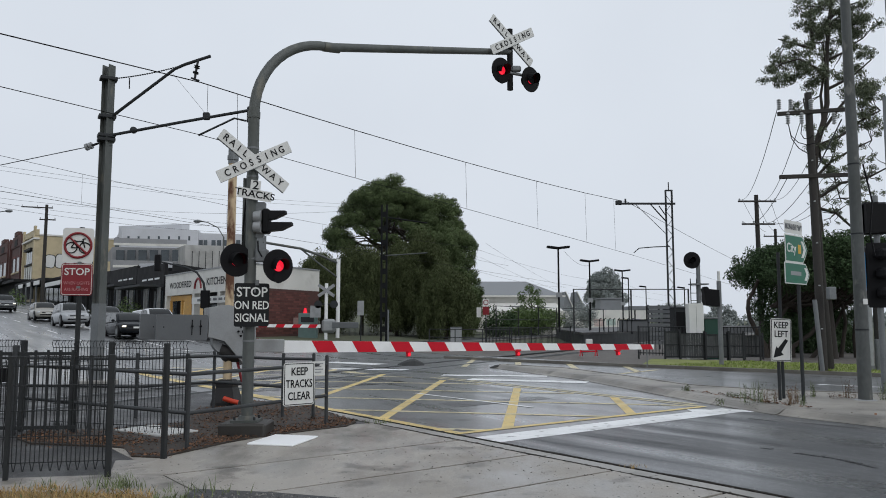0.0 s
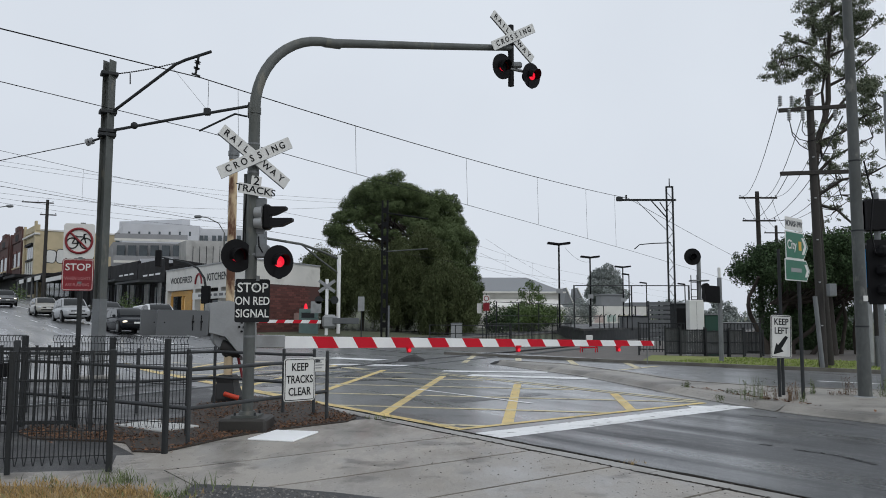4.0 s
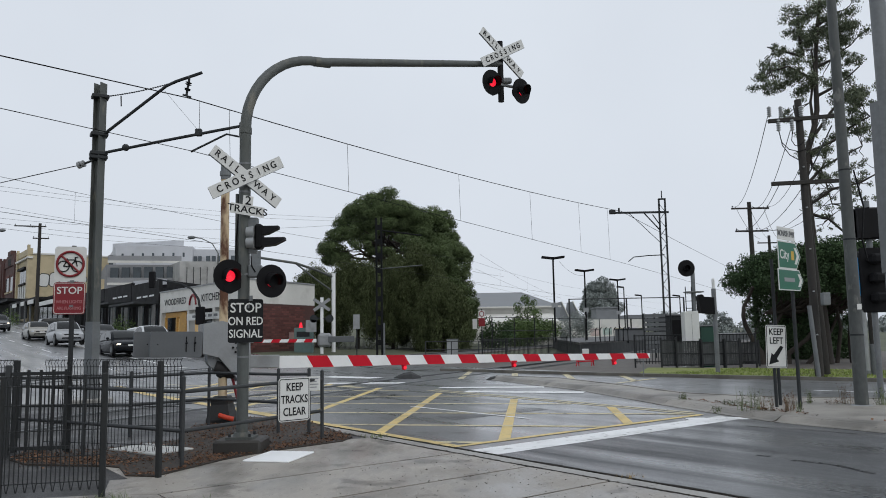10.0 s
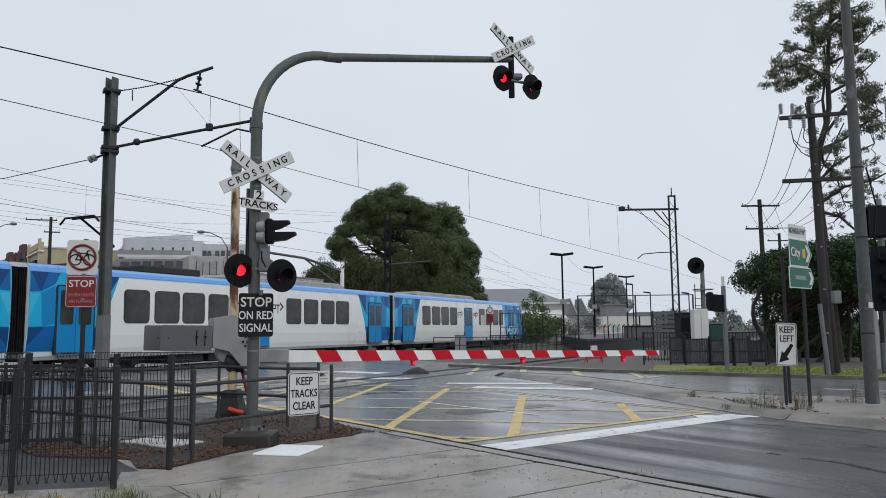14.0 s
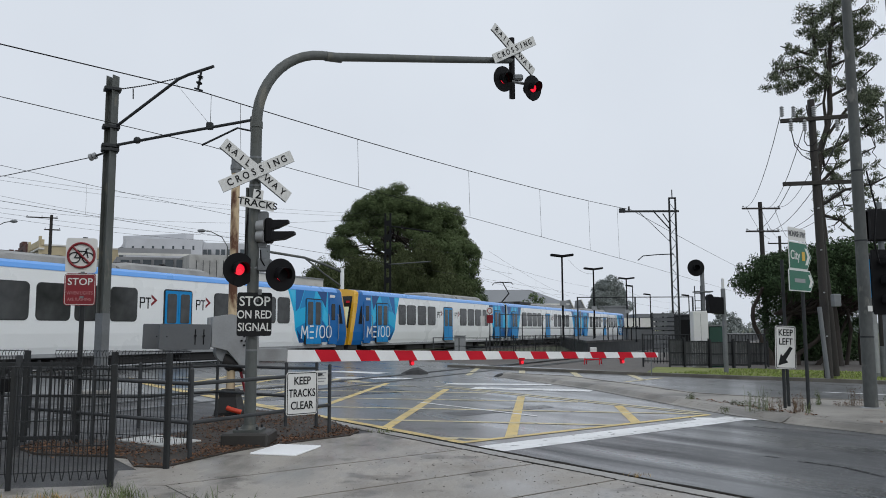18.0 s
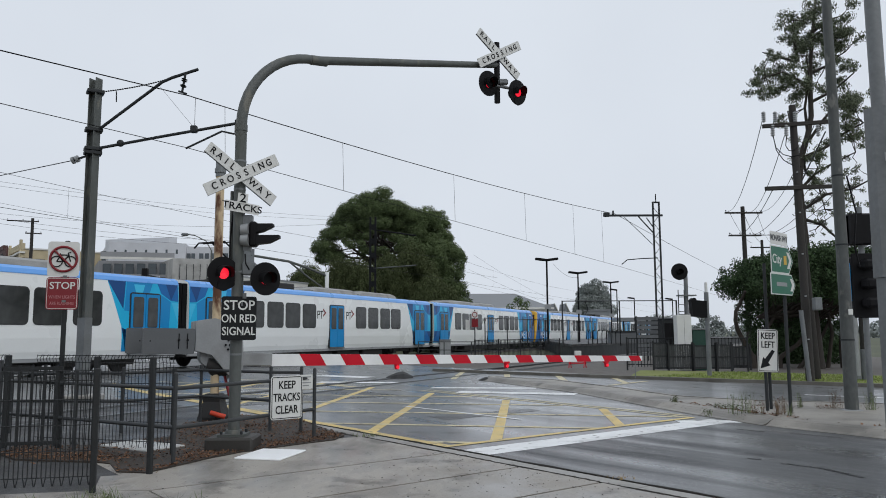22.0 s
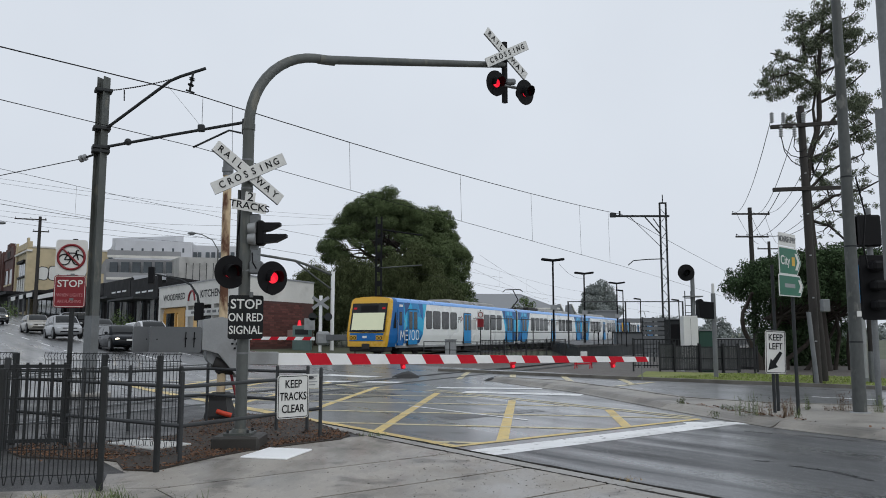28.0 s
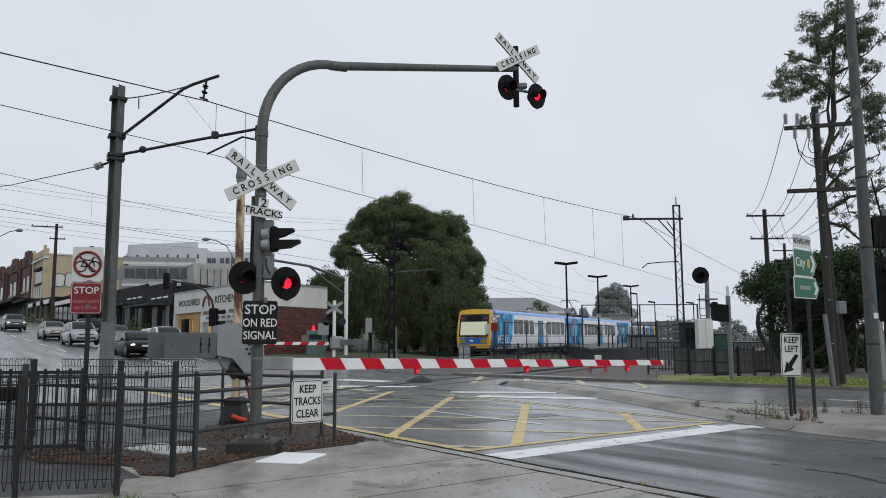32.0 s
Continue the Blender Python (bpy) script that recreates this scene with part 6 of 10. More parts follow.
def pedestrian_gate():
    t = thing("pedestrian_gate", "dark steel picket gate for pedestrians standing open", "gate", pose(-5.6, 10.2, 0, 0, 0, 8))
    part("gate_post", Mesh().box(-0.06, 0.01, -0.035, 0.035, 0.0, 1.2, c=0.01), FENCERAIL, t)
    for z in (0.1, 1.06):
        part("gate_rail", Mesh().box(0.02, 0.75, -0.02, 0.02, z, z + 0.045), FENCE, t)
    for i in range(5):
        part("picket", Mesh().box(0.05 + i * 0.155, 0.082 + i * 0.155, -0.012, 0.012, 0.08, 1.13), FENCE, t)
    part("lock_box", Mesh().box(-0.45, -0.12, -0.08, 0.04, 0.72, 0.9, c=0.01), BLACK, t, "black lock box")
    for i in range(13):
        part("picket", Mesh().box(-1.75 + i * 0.125, -1.718 + i * 0.125, 0.03, 0.055, 0.08, 1.13), FENCE, t)
    for z in (0.1, 1.06):
        part("gate_rail", Mesh().box(-1.8, -0.08, 0.02, 0.06, z, z + 0.045), FENCE, t)


pedestrian_gate()
pipe_fence("pipe_rail", "bent dark pipe handrail beside the crossing", ((-6.2, 11.1, 1.05), (-4.6, 10.15, 1.05), (-2.98, 9.11, 1.05), (-1.69, 11.28, 1.0)), (0.89, 0.44), "pipe rails")
pipe_fence("pipe_rail", "dark pipe handrail behind the gate", ((-8.5, 12.6, 1.0), (-6.6, 12.3, 1.0), (-4.77, 12.1, 1.0), (-3.85, 13.05, 1.0), (-2.49, 12.09, 1.0), (-2.0, 12.0, 1.0)), (0.93, 0.5), "pipe rails")


solid("fence_post", Mesh().box(-0.028, 0.028, -0.028, 0.028, 0.0, 1.27, c=0.008), FENCE, "square dark steel post standing at the path edge", "post", m=pose(-3.03, 8.5, 0, 0, 0, 75))


def keep_clear_sign():
    t = thing("keep_tracks_clear_sign", "white sign lettered KEEP TRACKS CLEAR on the pipe rail", "sign", pose(-1.98, 10.62, 0.66, 0, 0, 40))
    s = sign_on(t, "sign_plate", 0.48, 0.58, WHITEPAINT, pose(0, -0.03, 0), "", border=SIGNBLACK,
                lines=(("KEEP", 0.15, 0, 0.165, 0.8), ("TRACKS", 0.15, 0, 0, 0.74), ("CLEAR", 0.15, 0, -0.165, 0.78)), line=0.01)
    part("back_strap", Mesh().box(-0.2, 0.2, -0.022, 0.02, 0.15, 0.19).box(-0.2, 0.2, -0.022, 0.02, -0.19, -0.15), STEEL, t)
    t = thing("small_notice", "small pale weathered notice with unreadable lines", "notice", pose(-1.8, 11.08, 0.84, 0, 0, 40))
    part("sheet", plate(0.26, 0.2, 0.006, 0.01), WHITEPAINT, t)
    for i in range(4):
        part("text_bar", Mesh().box(-0.1, 0.1 - 0.03 * (i % 2), -0.004, 0.0, 0.06 - i * 0.04, 0.075 - i * 0.04), MACHLIGHT, t)


keep_clear_sign()


def lids():
    solid("pit_lid", Mesh().box(-0.3, 0.3, -0.38, 0.38, 0.025, 0.05, c=0.008), LIDWHITE, "clean white square pit lid on the footpath edge", "pit lid", m=pose(-1.98, 9.72, 0.0, 0, 0, -14))
    solid("pit_lid", Mesh().box(-0.5, 0.5, -0.3, 0.3, 0.03, 0.06, c=0.01), PITLID, "wet pale concrete pit lid in the mulch", "pit lid", m=pose(-3.85, 10.5, 0.0, 0, 0, -35))
    for x, y, k in ((-1.12, 27.0, 0.42), (1.75, 25.4, 0.2)):
        secs = [[(u * k, v * w * k, h * k * 0.75) for v, h in ((-0.9, 0.0), (-0.5, 0.5 * w), (0, 0.75 * w), (0.5, 0.5 * w), (0.9, 0.0))] for u, w in ((-1.1, 0.2), (-0.3, 0.8), (0.3, 1.0), (1.1, 0.3))]
        solid("rubber_hump", loft(secs), BLACKRUBBER, "low black rubber hump on the road", "road hump", m=pose(x, y, gz(x, y) + 0.005, 0, 0, 10))


lids()


def overhead_mast():
    x, y = -8.36, 18.7
    t = thing("overhead_line_mast", "grey steel H-section mast with two cantilever arms for the overhead wire", "overhead mast", pose(x, y, 0))
    w, f = 0.11, 0.016
    for y0, y1 in ((-w, -w + f), (w - f, w)):
        part("column_flange", Mesh().box(-w, w, y0, y1, 0, 7.9, c=0.004), POLEGREY, t, "", pose(0, 0, 0, 0, 0, 68))
    part("column_web", Mesh().box(-f / 2, f / 2, -w + f, w - f, 0, 7.86), POLEGREY, t, "", pose(0, 0, 0, 0, 0, 68))
    part("painted_base", Mesh().box(-w - 0.006, w + 0.006, -w - 0.006, w + 0.006, 0, 1.95), STEEL, t, "lighter grey lower part", pose(0, 0, 0, 0, 0, 68))
    part("footing", Mesh().box(-0.4, 0.4, -0.4, 0.4, -0.1, 0.12, c=0.03), KERB, t)
    e = Vector((0.88, -0.12)).normalized()
    tip = (e.x * 2.68, -0.4, 8.0)
    part("upper_arm", Mesh().tube([(0.1, -0.05, 6.55), (1.75, -0.28, 7.72), (2.0, -0.31, 7.82), tip], 0.038, 10), DARKSTEEL, t)
    part("lower_arm", Mesh().tube([(0.05, -0.03, 6.1), (1.8, -0.25, 6.36), (3.7, -0.5, 6.62)], 0.036, 10), DARKSTEEL, t)
    chain = Mesh()
    for i in range(26):
        u = i / 25
        chain.ball((0.22 + 1.55 * u, -0.03 - 0.25 * u, 7.56 + 0.2 * u - 0.12 * u * (1 - u)), 0.024, 6, 4, (1.35, 0.7, 0.8))
    part("stay_chain", chain, DARKSTEEL, t, "sagging steel stay chain")
    part("chain_tail", Mesh().tube([(0.55, -0.08, 7.55), (0.56, -0.08, 7.28)], 0.016, 5), DARKSTEEL, t)
    part("tail_bar", Mesh().tube([(0.05, 0, 6.0), (-0.52, 0.05, 5.82)], 0.03, 8), DARKSTEEL, t)
    part("tail_insulator", Mesh().cyl((-0.36, 0.04, 5.88), (-0.42, 0.045, 5.855), 0.085, n=12).cyl((-0.46, 0.05, 5.845), (-0.52, 0.055, 5.825), 0.09, n=12), MACHLIGHT, t, "pale glass disc insulator")
    for z in (7.55, 6.58, 6.1, 6.0):
        part("clamp", Mesh().box(-0.2, 0.2, -0.16, 0.16, z - 0.04, z + 0.04, c=0.01), DARKSTEEL, t, m=pose(0, 0, 0, 0, 0, 30))
    ins = Mesh()
    ins.cyl((tip[0] - 0.3, tip[1], tip[2] - 0.08), (tip[0] - 0.37, tip[1], tip[2] - 0.56), 0.03, n=8)
    for k in (0.32, 0.42, 0.66, 0.72):
        ins.cyl((tip[0] - 0.3 - 0.07 * k, tip[1], tip[2] - 0.1 - 0.46 * k), (tip[0] - 0.305 - 0.07 * k, tip[1], tip[2] - 0.12 - 0.46 * k), 0.08, 0.05, 10)
    ins.cyl((tip[0] - 0.46, tip[1], tip[2] - 0.55), (tip[0] - 0.26, tip[1], tip[2] - 0.62), 0.025, n=6)
    part("insulator", ins, DARKSTEEL, t)
    part("end_fitting", Mesh().box(3.62, 3.78, -0.56, -0.44, 6.3, 6.7, c=0.02), DARKSTEEL, t)
    part("arm_clip", Mesh().box(2.5, 2.66, -0.4, -0.28, 6.42, 6.6, c=0.02), DARKSTEEL, t)
    part("steady_arm", Mesh().tube([(3.6, -0.5, 6.35), (3.3, -0.48, 6.42), (2.42, -0.4, 6.02)], 0.025, 6), DARKSTEEL, t)
    part("brace_wire", Mesh().tube([(1.7, -0.27, 7.6), (2.58, -0.36, 6.55)], 0.004, 4), STEEL, t)
    part("dropper_rod", Mesh().tube([(2.6, -0.36, 6.55), (2.6, -0.36, 7.3)], 0.006, 4), DARKSTEEL, t)
    part("arm_knuckle", Mesh().ball((0.72, -0.12, 6.22), 0.09, 10, 6), DARKSTEEL, t)


overhead_mast()

# ---------------------------------------------------------------- right side: signs, poles, signals, station
def keep_left():
    x, y = (6.08, 14.03)
    t = thing("keep_left_sign", "white sign with black letters and arrow on a median post", "road sign", pose(x, y, 0.1))
    part("post", Mesh().cyl((0, 0, 0), (0, 0, 1.5), 0.03, n=10), DARKSTEEL, t)
    s = sign_on(t, "sign_plate", 0.43, 0.77, WHITEPAINT, pose(0.04, -0.05, 1.08, 0, 2, 14), "", border=SIGNBLACK, lines=(("KEEP", 0.165, 0, 0.26, 0.85), ("LEFT", 0.165, 0, 0.1, 0.85)), line=0.012)
    arrow = [(0.15, 0.02), (0.09, 0.05), (-0.07, -0.13), (-0.11, -0.09), (-0.17, -0.31), (0.05, -0.25), (0.0, -0.2)]
    part("arrow", flat_poly([(x * 0.95, z * 0.95 - 0.03) for x, z in arrow], -0.004, 0.0), SIGNBLACK, s)


keep_left()


def direction_signs():
    x, y = (6.41, 13.83)
    t = thing("direction_sign", "stack of white and green arrow direction signs on two steel posts", "road sign", pose(x, y, 0.1))
    dx = -0.13
    part("post", Mesh().cyl((0, 0, 0), (0, 0, 2.3), 0.032, n=10), DARKSTEEL, t)
    part("post", Mesh().cyl((dx, 0.5, 0), (dx, 0.5, 2.7), 0.03, n=10), DARKSTEEL, t)
    m = pose(-0.16, -0.19, 0, 0, 0, 43)
    s = part("freeway_plate", plate(0.72, 0.23, 0.008, 0.02), WHITEPAINT, t, "white route plate with a dark bar of print", m @ pose(-0.04, -0.04, 3.08))
    words("MONASH FWY", 0.15, MACHGREY, s, pose(0, 0, 0) @ FACE, wide=0.72)
    def arrow_plate(w, h, z, label):
        k = h * 0.42
        pts = [(-w / 2, -h / 2), (w / 2 - k, -h / 2), (w / 2, 0), (w / 2 - k, h / 2), (-w / 2, h / 2)]
        p = part("arrow_plate", flat_poly(pts, 0.0, 0.01), WHITEPAINT, t, label, m @ pose(0.06, -0.04, z))
        q = [(a * 0.955, b * 0.9) for a, b in pts]
        part("green_face", flat_poly(q, -0.004, 0.0), SIGNGREEN, p)
        c = w / 2 - k * 0.95
        part("chevron", flat_poly([(c - 0.1, h * 0.3), (c, h * 0.3), (c + k * 0.55, 0), (c, -h * 0.3), (c - 0.1, -h * 0.3), (c + k * 0.55 - 0.1, 0)], -0.008, -0.004), WHITEPAINT, p)
        return p
    p = arrow_plate(0.95, 0.5, 2.7, "green arrow plate lettered City")
    words("City", 0.23, WHITEPAINT, p, pose(-0.24, -0.004, 0) @ FACE)
    part("route_shield", Mesh().box(0.05, 0.17, -0.007, -0.004, -0.08, 0.08), SIGNYELLOW, p, "amber route number block")
    p = arrow_plate(1.05, 0.38, 2.26, "green arrow plate with a pale bar of print")
    part("text_bar", Mesh().box(-0.3, 0.14, -0.007, -0.004, -0.035, 0.035), MACHLIGHT, p)


direction_signs()


POLEMID = mat("grey_pole_galvanising", (0.082, 0.089, 0.087), 0.6, metal=0.15, vary=0.4, scale=1.4, fine=22, bump=0.15, dirt=(0.045, 0.05, 0.046), dirt_amount=0.6, stretch=(1, 1, 0.5), patch=(0.15, 0.15, 0.14), patch_scale=5.5, patch_cut=0.6)


def big_pole():
    x, y = (7.62, 14.03)
    t = thing("steel_light_pole", "tall tapered galvanised steel pole with a white ring at its foot", "light pole", pose(x, y, 0.1))
    part("shaft", Mesh().cyl((0, 0, 0), (0, 0, 11.5), 0.118, 0.066, 16), POLEMID, t)
    for z in (1.25, 3.0, 4.3):
        part("strap", Mesh().cyl((0, 0, z), (0, 0, z + 0.03), 0.124 - 0.0045 * z, n=16), DARKSTEEL, t)
    part("label", Mesh().box(-0.04, 0.04, -0.17, -0.16, 1.72, 1.82), WHITEPAINT, t)
    part("foot_ring", Mesh().cyl((0, 0, -0.01), (0, 0, 0.015), 0.2, 0.165, 18), MACHLIGHT, t)
    part("cable", Mesh().tube([(0.12, -0.1, 4.3), (0.22, -0.16, 3.6), (0.16, -0.14, 3.0), (0.24, -0.12, 2.6)], 0.016, 6), BLACK, t)


big_pole()


def embossed_pole():
    x, y = 3.68, 6.05
    t = thing("embossed_steel_pole", "galvanised folded-steel pole with embossed unreadable marks", "pole", pose(x, y, 0.07, 0, 0, 12))
    def oct_ring(r, z):
        return [(r * math.cos(radians(22.5 + 45 * i)), r * math.sin(radians(22.5 + 45 * i)), z) for i in range(8)]
    part("lower_casing", loft([oct_ring(0.118, -0.1), oct_ring(0.112, 1.86)]), STEEL, t)
    part("upper_casing", loft([oct_ring(0.132, 1.86), oct_ring(0.122, 3.24)]), STEEL, t)
    part("top_pipe", Mesh().cyl((0, 0, 3.2), (0, 0, 6.2), 0.06, n=14), STEEL, t)
    for i in range(19):
        z = 0.35 + i * 0.145
        if abs(z - 1.86) < 0.09:
            continue
        r = 0.109 if z < 1.86 else 0.122
        w = 0.028 + 0.012 * (i % 3)
        part("embossed_mark", Mesh().box(-w, w, -0.006, 0.006, -0.035, 0.035, c=0.004).box(-w * 0.4, w * 0.4, -0.009, 0.0, -0.012, 0.012), MACHLIGHT, t, m=pose(-0.035, -r - 0.0, z, 0, 0, -8))


embossed_pole()


def traffic_light():
    x, y, _ = (9.1, 16.0, 2.32)
    t = thing("traffic_light", "black traffic light on a galvanised post seen from the side", "traffic light", pose(x, y, 0.05))
    part("post", Mesh().cyl((0, 0, 0), (0, 0, 4.1), 0.06, n=12), STEEL, t)
    b = part("back_board", Mesh().box(-0.28, 0.3, -0.1, -0.06, 1.75, 3.1, c=0.02), BLACK, t)
    part("lamp_case", Mesh().box(-0.24, 0.2, -0.06, 0.2, 1.8, 3.05, c=0.05), BLACK, t)
    for z in (2.8, 2.4, 2.0):
        part("hood", Mesh().box(-0.14, 0.16, -0.38, -0.1, z - 0.05, z + 0.16, c=0.05), BLACK, t)
    part("upper_head", Mesh().box(-0.3, 0.2, -0.15, 0.15, 3.28, 3.95, c=0.04), BLACK, t)
    part("upper_hood", loft([[(x0, -0.2, 3.3), (x0, 0.2, 3.3), (x0, 0.2, 3.95 - d), (x0, -0.2, 3.95 - d)] for x0, d in ((-0.3, 0.05), (-0.05, 0.0))]), BLACK, t)
    part("blue_strip", Mesh().box(-0.32, -0.29, -0.05, 0.1, 2.1, 2.9), TRAINBLUE, t)


traffic_light()


def timber_pole(name, base, top, arms, label, r0=0.17, r1=0.11, extra=None):
    """A wooden pole between two places, with crossarms given as (height share, left, right, tilt)."""
    b, e = Vector(base), Vector(top)
    t = thing(name, label, "power pole", pose(*base))
    d = e - b
    part("shaft", Mesh().tube([(0, 0, 0), tuple(d * 0.5), tuple(d)], r0, 14, r_end=r1), WOODPOLE, t)
    for u, l, r, tilt, yaw, n in arms:
        c = d * u
        m = pose(c.x, c.y, c.z, 0, tilt, yaw)
        a = part("crossarm", Mesh().box(-l, r, -0.05 - r1, 0.05 - r1, -0.06, 0.06, c=0.01), WOODPOLE, t, "", m)
        for i in range(n):
            x = -l + 0.08 + (l + r - 0.16) * i / max(1, n - 1)
            part("insulator", Mesh().cyl((x, -r1, 0.06), (x, -r1, 0.12), 0.015, n=6).cyl((x, -r1, 0.12), (x, -r1, 0.2), 0.05, 0.03, 8), DARKSTEEL, a)
    return t


def power_poles():
    bx, by = (11.06, 22.54)
    k = by / 23.0
    top = Vector((11.35, 23.3, 8.59))
    base = Vector((bx, by, 0.1))
    t = timber_pole("timber_power_pole", base, top, ((0.925, 1.02, 1.1, -4, 0, 0), (0.685, 1.05, 1.35, -2, 0, 0)), "leaning dark timber power pole with two crossarms and insulators", 0.125, 0.105)
    d = top - base
    for u, xs, z0, h in ((0.925, (-0.98, -0.62, 0.0), 0.05, 0.32), (0.925, (-0.72, -0.3, 0.7), -0.4, 0.36)):
        for x in xs:
            c = d * u
            rings = [(z0, 0.025)]
            for i in range(5):
                z = z0 + 0.03 + h * i / 5
                rings += [(z, 0.03), (z + 0.004, 0.07), (z + h / 8, 0.045), (z + h / 8 + 0.004, 0.028)]
            rings.append((z0 + h + 0.02, 0.025))
            ins = loft([[(c.x + x + q * math.cos(j * 0.6283), c.y - 0.13 + q * math.sin(j * 0.6283), c.z + z) for j in range(10)] for z, q in rings])
            part("insulator", ins, MACHLIGHT, t, "grey ribbed insulator")
    part("brace", Mesh().tube([tuple(d * 0.68), tuple(d * 0.9 + Vector((1.0, 0, 0)))], 0.02, 6), DARKSTEEL, t)
    c = d * 0.925
    for off, drop in (((-0.72, -0.15, -0.4), (0.05, -0.2, -1.0)), ((-0.3, -0.15, -0.4), (0.0, -0.2, -0.75)), ((-0.72, -0.15, -0.4), (0.1, -0.15, -1.35))):
        a, b = c + Vector(off), c + Vector(drop)
        m = (a + b) / 2 + Vector((-0.12, 0, -0.28))
        part("jumper_cable", Mesh().tube([tuple(a), tuple((a + m) / 2 + Vector((-0.07, 0, -0.07))), tuple(m), tuple((m + b) / 2 + Vector((0, 0, -0.06))), tuple(b)], 0.014, 5), BLACK, t)
    part("grey_conduit", Mesh().tube([(-0.12, -0.2, 0.0), (-0.27, -0.22, 2.05)], 0.065, 10), STEEL, t, "pale grey cable conduit")
    part("meter_box", Mesh().box(0.12, 0.34, -0.3, -0.1, 2.05, 2.42, c=0.02), STEEL, t)
    for i in range(5):
        p = d * (0.14 + i * 0.15)
        part("tag", Mesh().box(p.x - 0.06, p.x - 0.02, p.y - 0.16, p.y - 0.1, p.z, p.z + 0.035), MACHLIGHT, t)
    # second, raking timber beside it
    q0, q1 = Vector((11.72, 23.4, 0.06)), Vector((11.56, 23.6, 5.7))
    timber_pole("raking_timber_pole", (q0.x, q0.y, 0.1), q1, (), "raking brown timber stay pole beside the power pole", 0.095, 0.085)
    far = Vector((22.28, 54.0, 10.51))
    timber_pole("timber_power_pole", (far.x + 0.05, far.y, 0.0), far, ((0.955, 1.35, 1.35, 0, 0, 3), (0.80, 1.15, 1.2, 0, 0, 4)), "distant dark timber power pole with two crossarms", 0.2, 0.14)
    f2 = Vector((34.88, 80.0, 11.25))
    timber_pole("timber_power_pole", (f2.x, f2.y, 0.0), f2, ((0.93, 1.3, 1.3, 0, 0, 3), (0.8, 1.0, 1.0, 0, 0, 3)), "distant dark timber power pole", 0.2, 0.14)
    return c + base, far, f2


BROWN_ARM, FAR_ARM, FAR2_ARM = power_poles()


def lattice_mast():
    x, y, zt = (12.49, 42.0, 8.73)
    t = thing("lattice_mast", "dark lattice steel mast carrying the overhead wire on a bracket arm", "overhead mast", pose(x, y, 0))
    for dx in (-0.17, 0.17):
        part("leg", Mesh().box(dx - 0.04, dx + 0.04, -0.06, 0.06, 0, zt, c=0.01), DARKSTEEL, t)
    z, s = 0.4, 1
    while z < zt - 0.4:
        part("lacing", Mesh().tube([(-0.17 * s, 0, z), (0.17 * s, 0, z + 0.45)], 0.016, 5), DARKSTEEL, t)
        z, s = z + 0.45, -s
    part("arm", Mesh().box(-2.9, 0.35, -0.04, 0.04, 7.97, 8.08), DARKSTEEL, t)
    part("arm_brace", Mesh().tube([(-1.0, 0, 7.97), (-0.15, 0, 7.0)], 0.035, 6).tube([(-1.9, 0, 8.05), (-0.2, 0, 6.35)], 0.018, 5).tube([(-0.55, 0, 7.9), (-0.15, 0, 7.3)], 0.03, 6), DARKSTEEL, t)
    part("arm_end", Mesh().box(-2.95, -2.6, -0.07, 0.07, 7.95, 8.2, c=0.03).cyl((-2.4, 0, 8.08), (-2.4, 0, 8.3), 0.05, n=8), DARKSTEEL, t)
    part("registration_arm", Mesh().tube([(0, 0, 5.65), (-0.9, 0, 5.62), (-1.7, 0, 5.55), (-2.0, 0, 5.3)], 0.03, 6), DARKSTEEL, t)
    part("finial", Mesh().box(-0.2, 0.2, -0.1, 0.1, zt, zt + 0.06).cyl((0, 0, zt), (0, 0, zt + 0.5), 0.03, n=6), DARKSTEEL, t)


lattice_mast()


def station_lamp(x, y, z, heads=2, blue=True, big=1.0):
    t = thing("platform_lamp", "slim black station lamp post with flat lamp heads", "lamp post", pose(x, y, 0.0), group="platform lamps")
    part("post", Mesh().cyl((0, 0, 0.9), (0, 0, z), 0.065 * big, 0.055 * big, 10), BLACK, t)
    for s in ((-1, 1) if heads == 2 else (-1,)):
        part("lamp_head", Mesh().box(min(0, s * 0.72), max(0, s * 0.72), -0.2, 0.2, -0.07, 0.07, c=0.03), BLACK, t, "", pose(0, 0, z + 0.03, 0, -s * 7, 0))
    if blue:
        part("platform_notice", Mesh().box(-0.2, 0.2, -0.1, -0.07, z - 3.05, z - 2.75), MACHLIGHT, t, "small pale platform notice")


for spot in ((7.24, 48.0, 6.1), (11.1, 58.0, 6.06), (16.14, 69.0, 6.06)):
    station_lamp(*spot)
for spot in ((22.47, 85.0, 5.36), (19.34, 80.0, 6.02), (25.15, 80.0, 5.02)):
    station_lamp(*spot, 1, False)


def platform():
    t = thing("platform", "grey concrete island station platform with dark front wall", "platform", kind="structure")
    a = NEAR_N * (NEAR_D + 1.75)
    pts = [a + NEAR_DIR * 46, a + NEAR_DIR * 150, FAR_N * (FAR_D - 1.75) + FAR_DIR * 155, FAR_N * (FAR_D - 1.75) + FAR_DIR * 76]
    # the long far edge stays clear of the train
    q = [tuple(p) for p in pts]
    part("deck", Mesh().prism(q, 0.72, 0.86), PATHWAY, t)
    inner = [tuple(Vector(p).lerp(sum((Vector(z) for z in q), Vector((0, 0))) / 4, 0.006)) for p in q]
    part("wall", Mesh().prism(inner, -0.1, 0.72), DARKSTEEL, t)


platform()


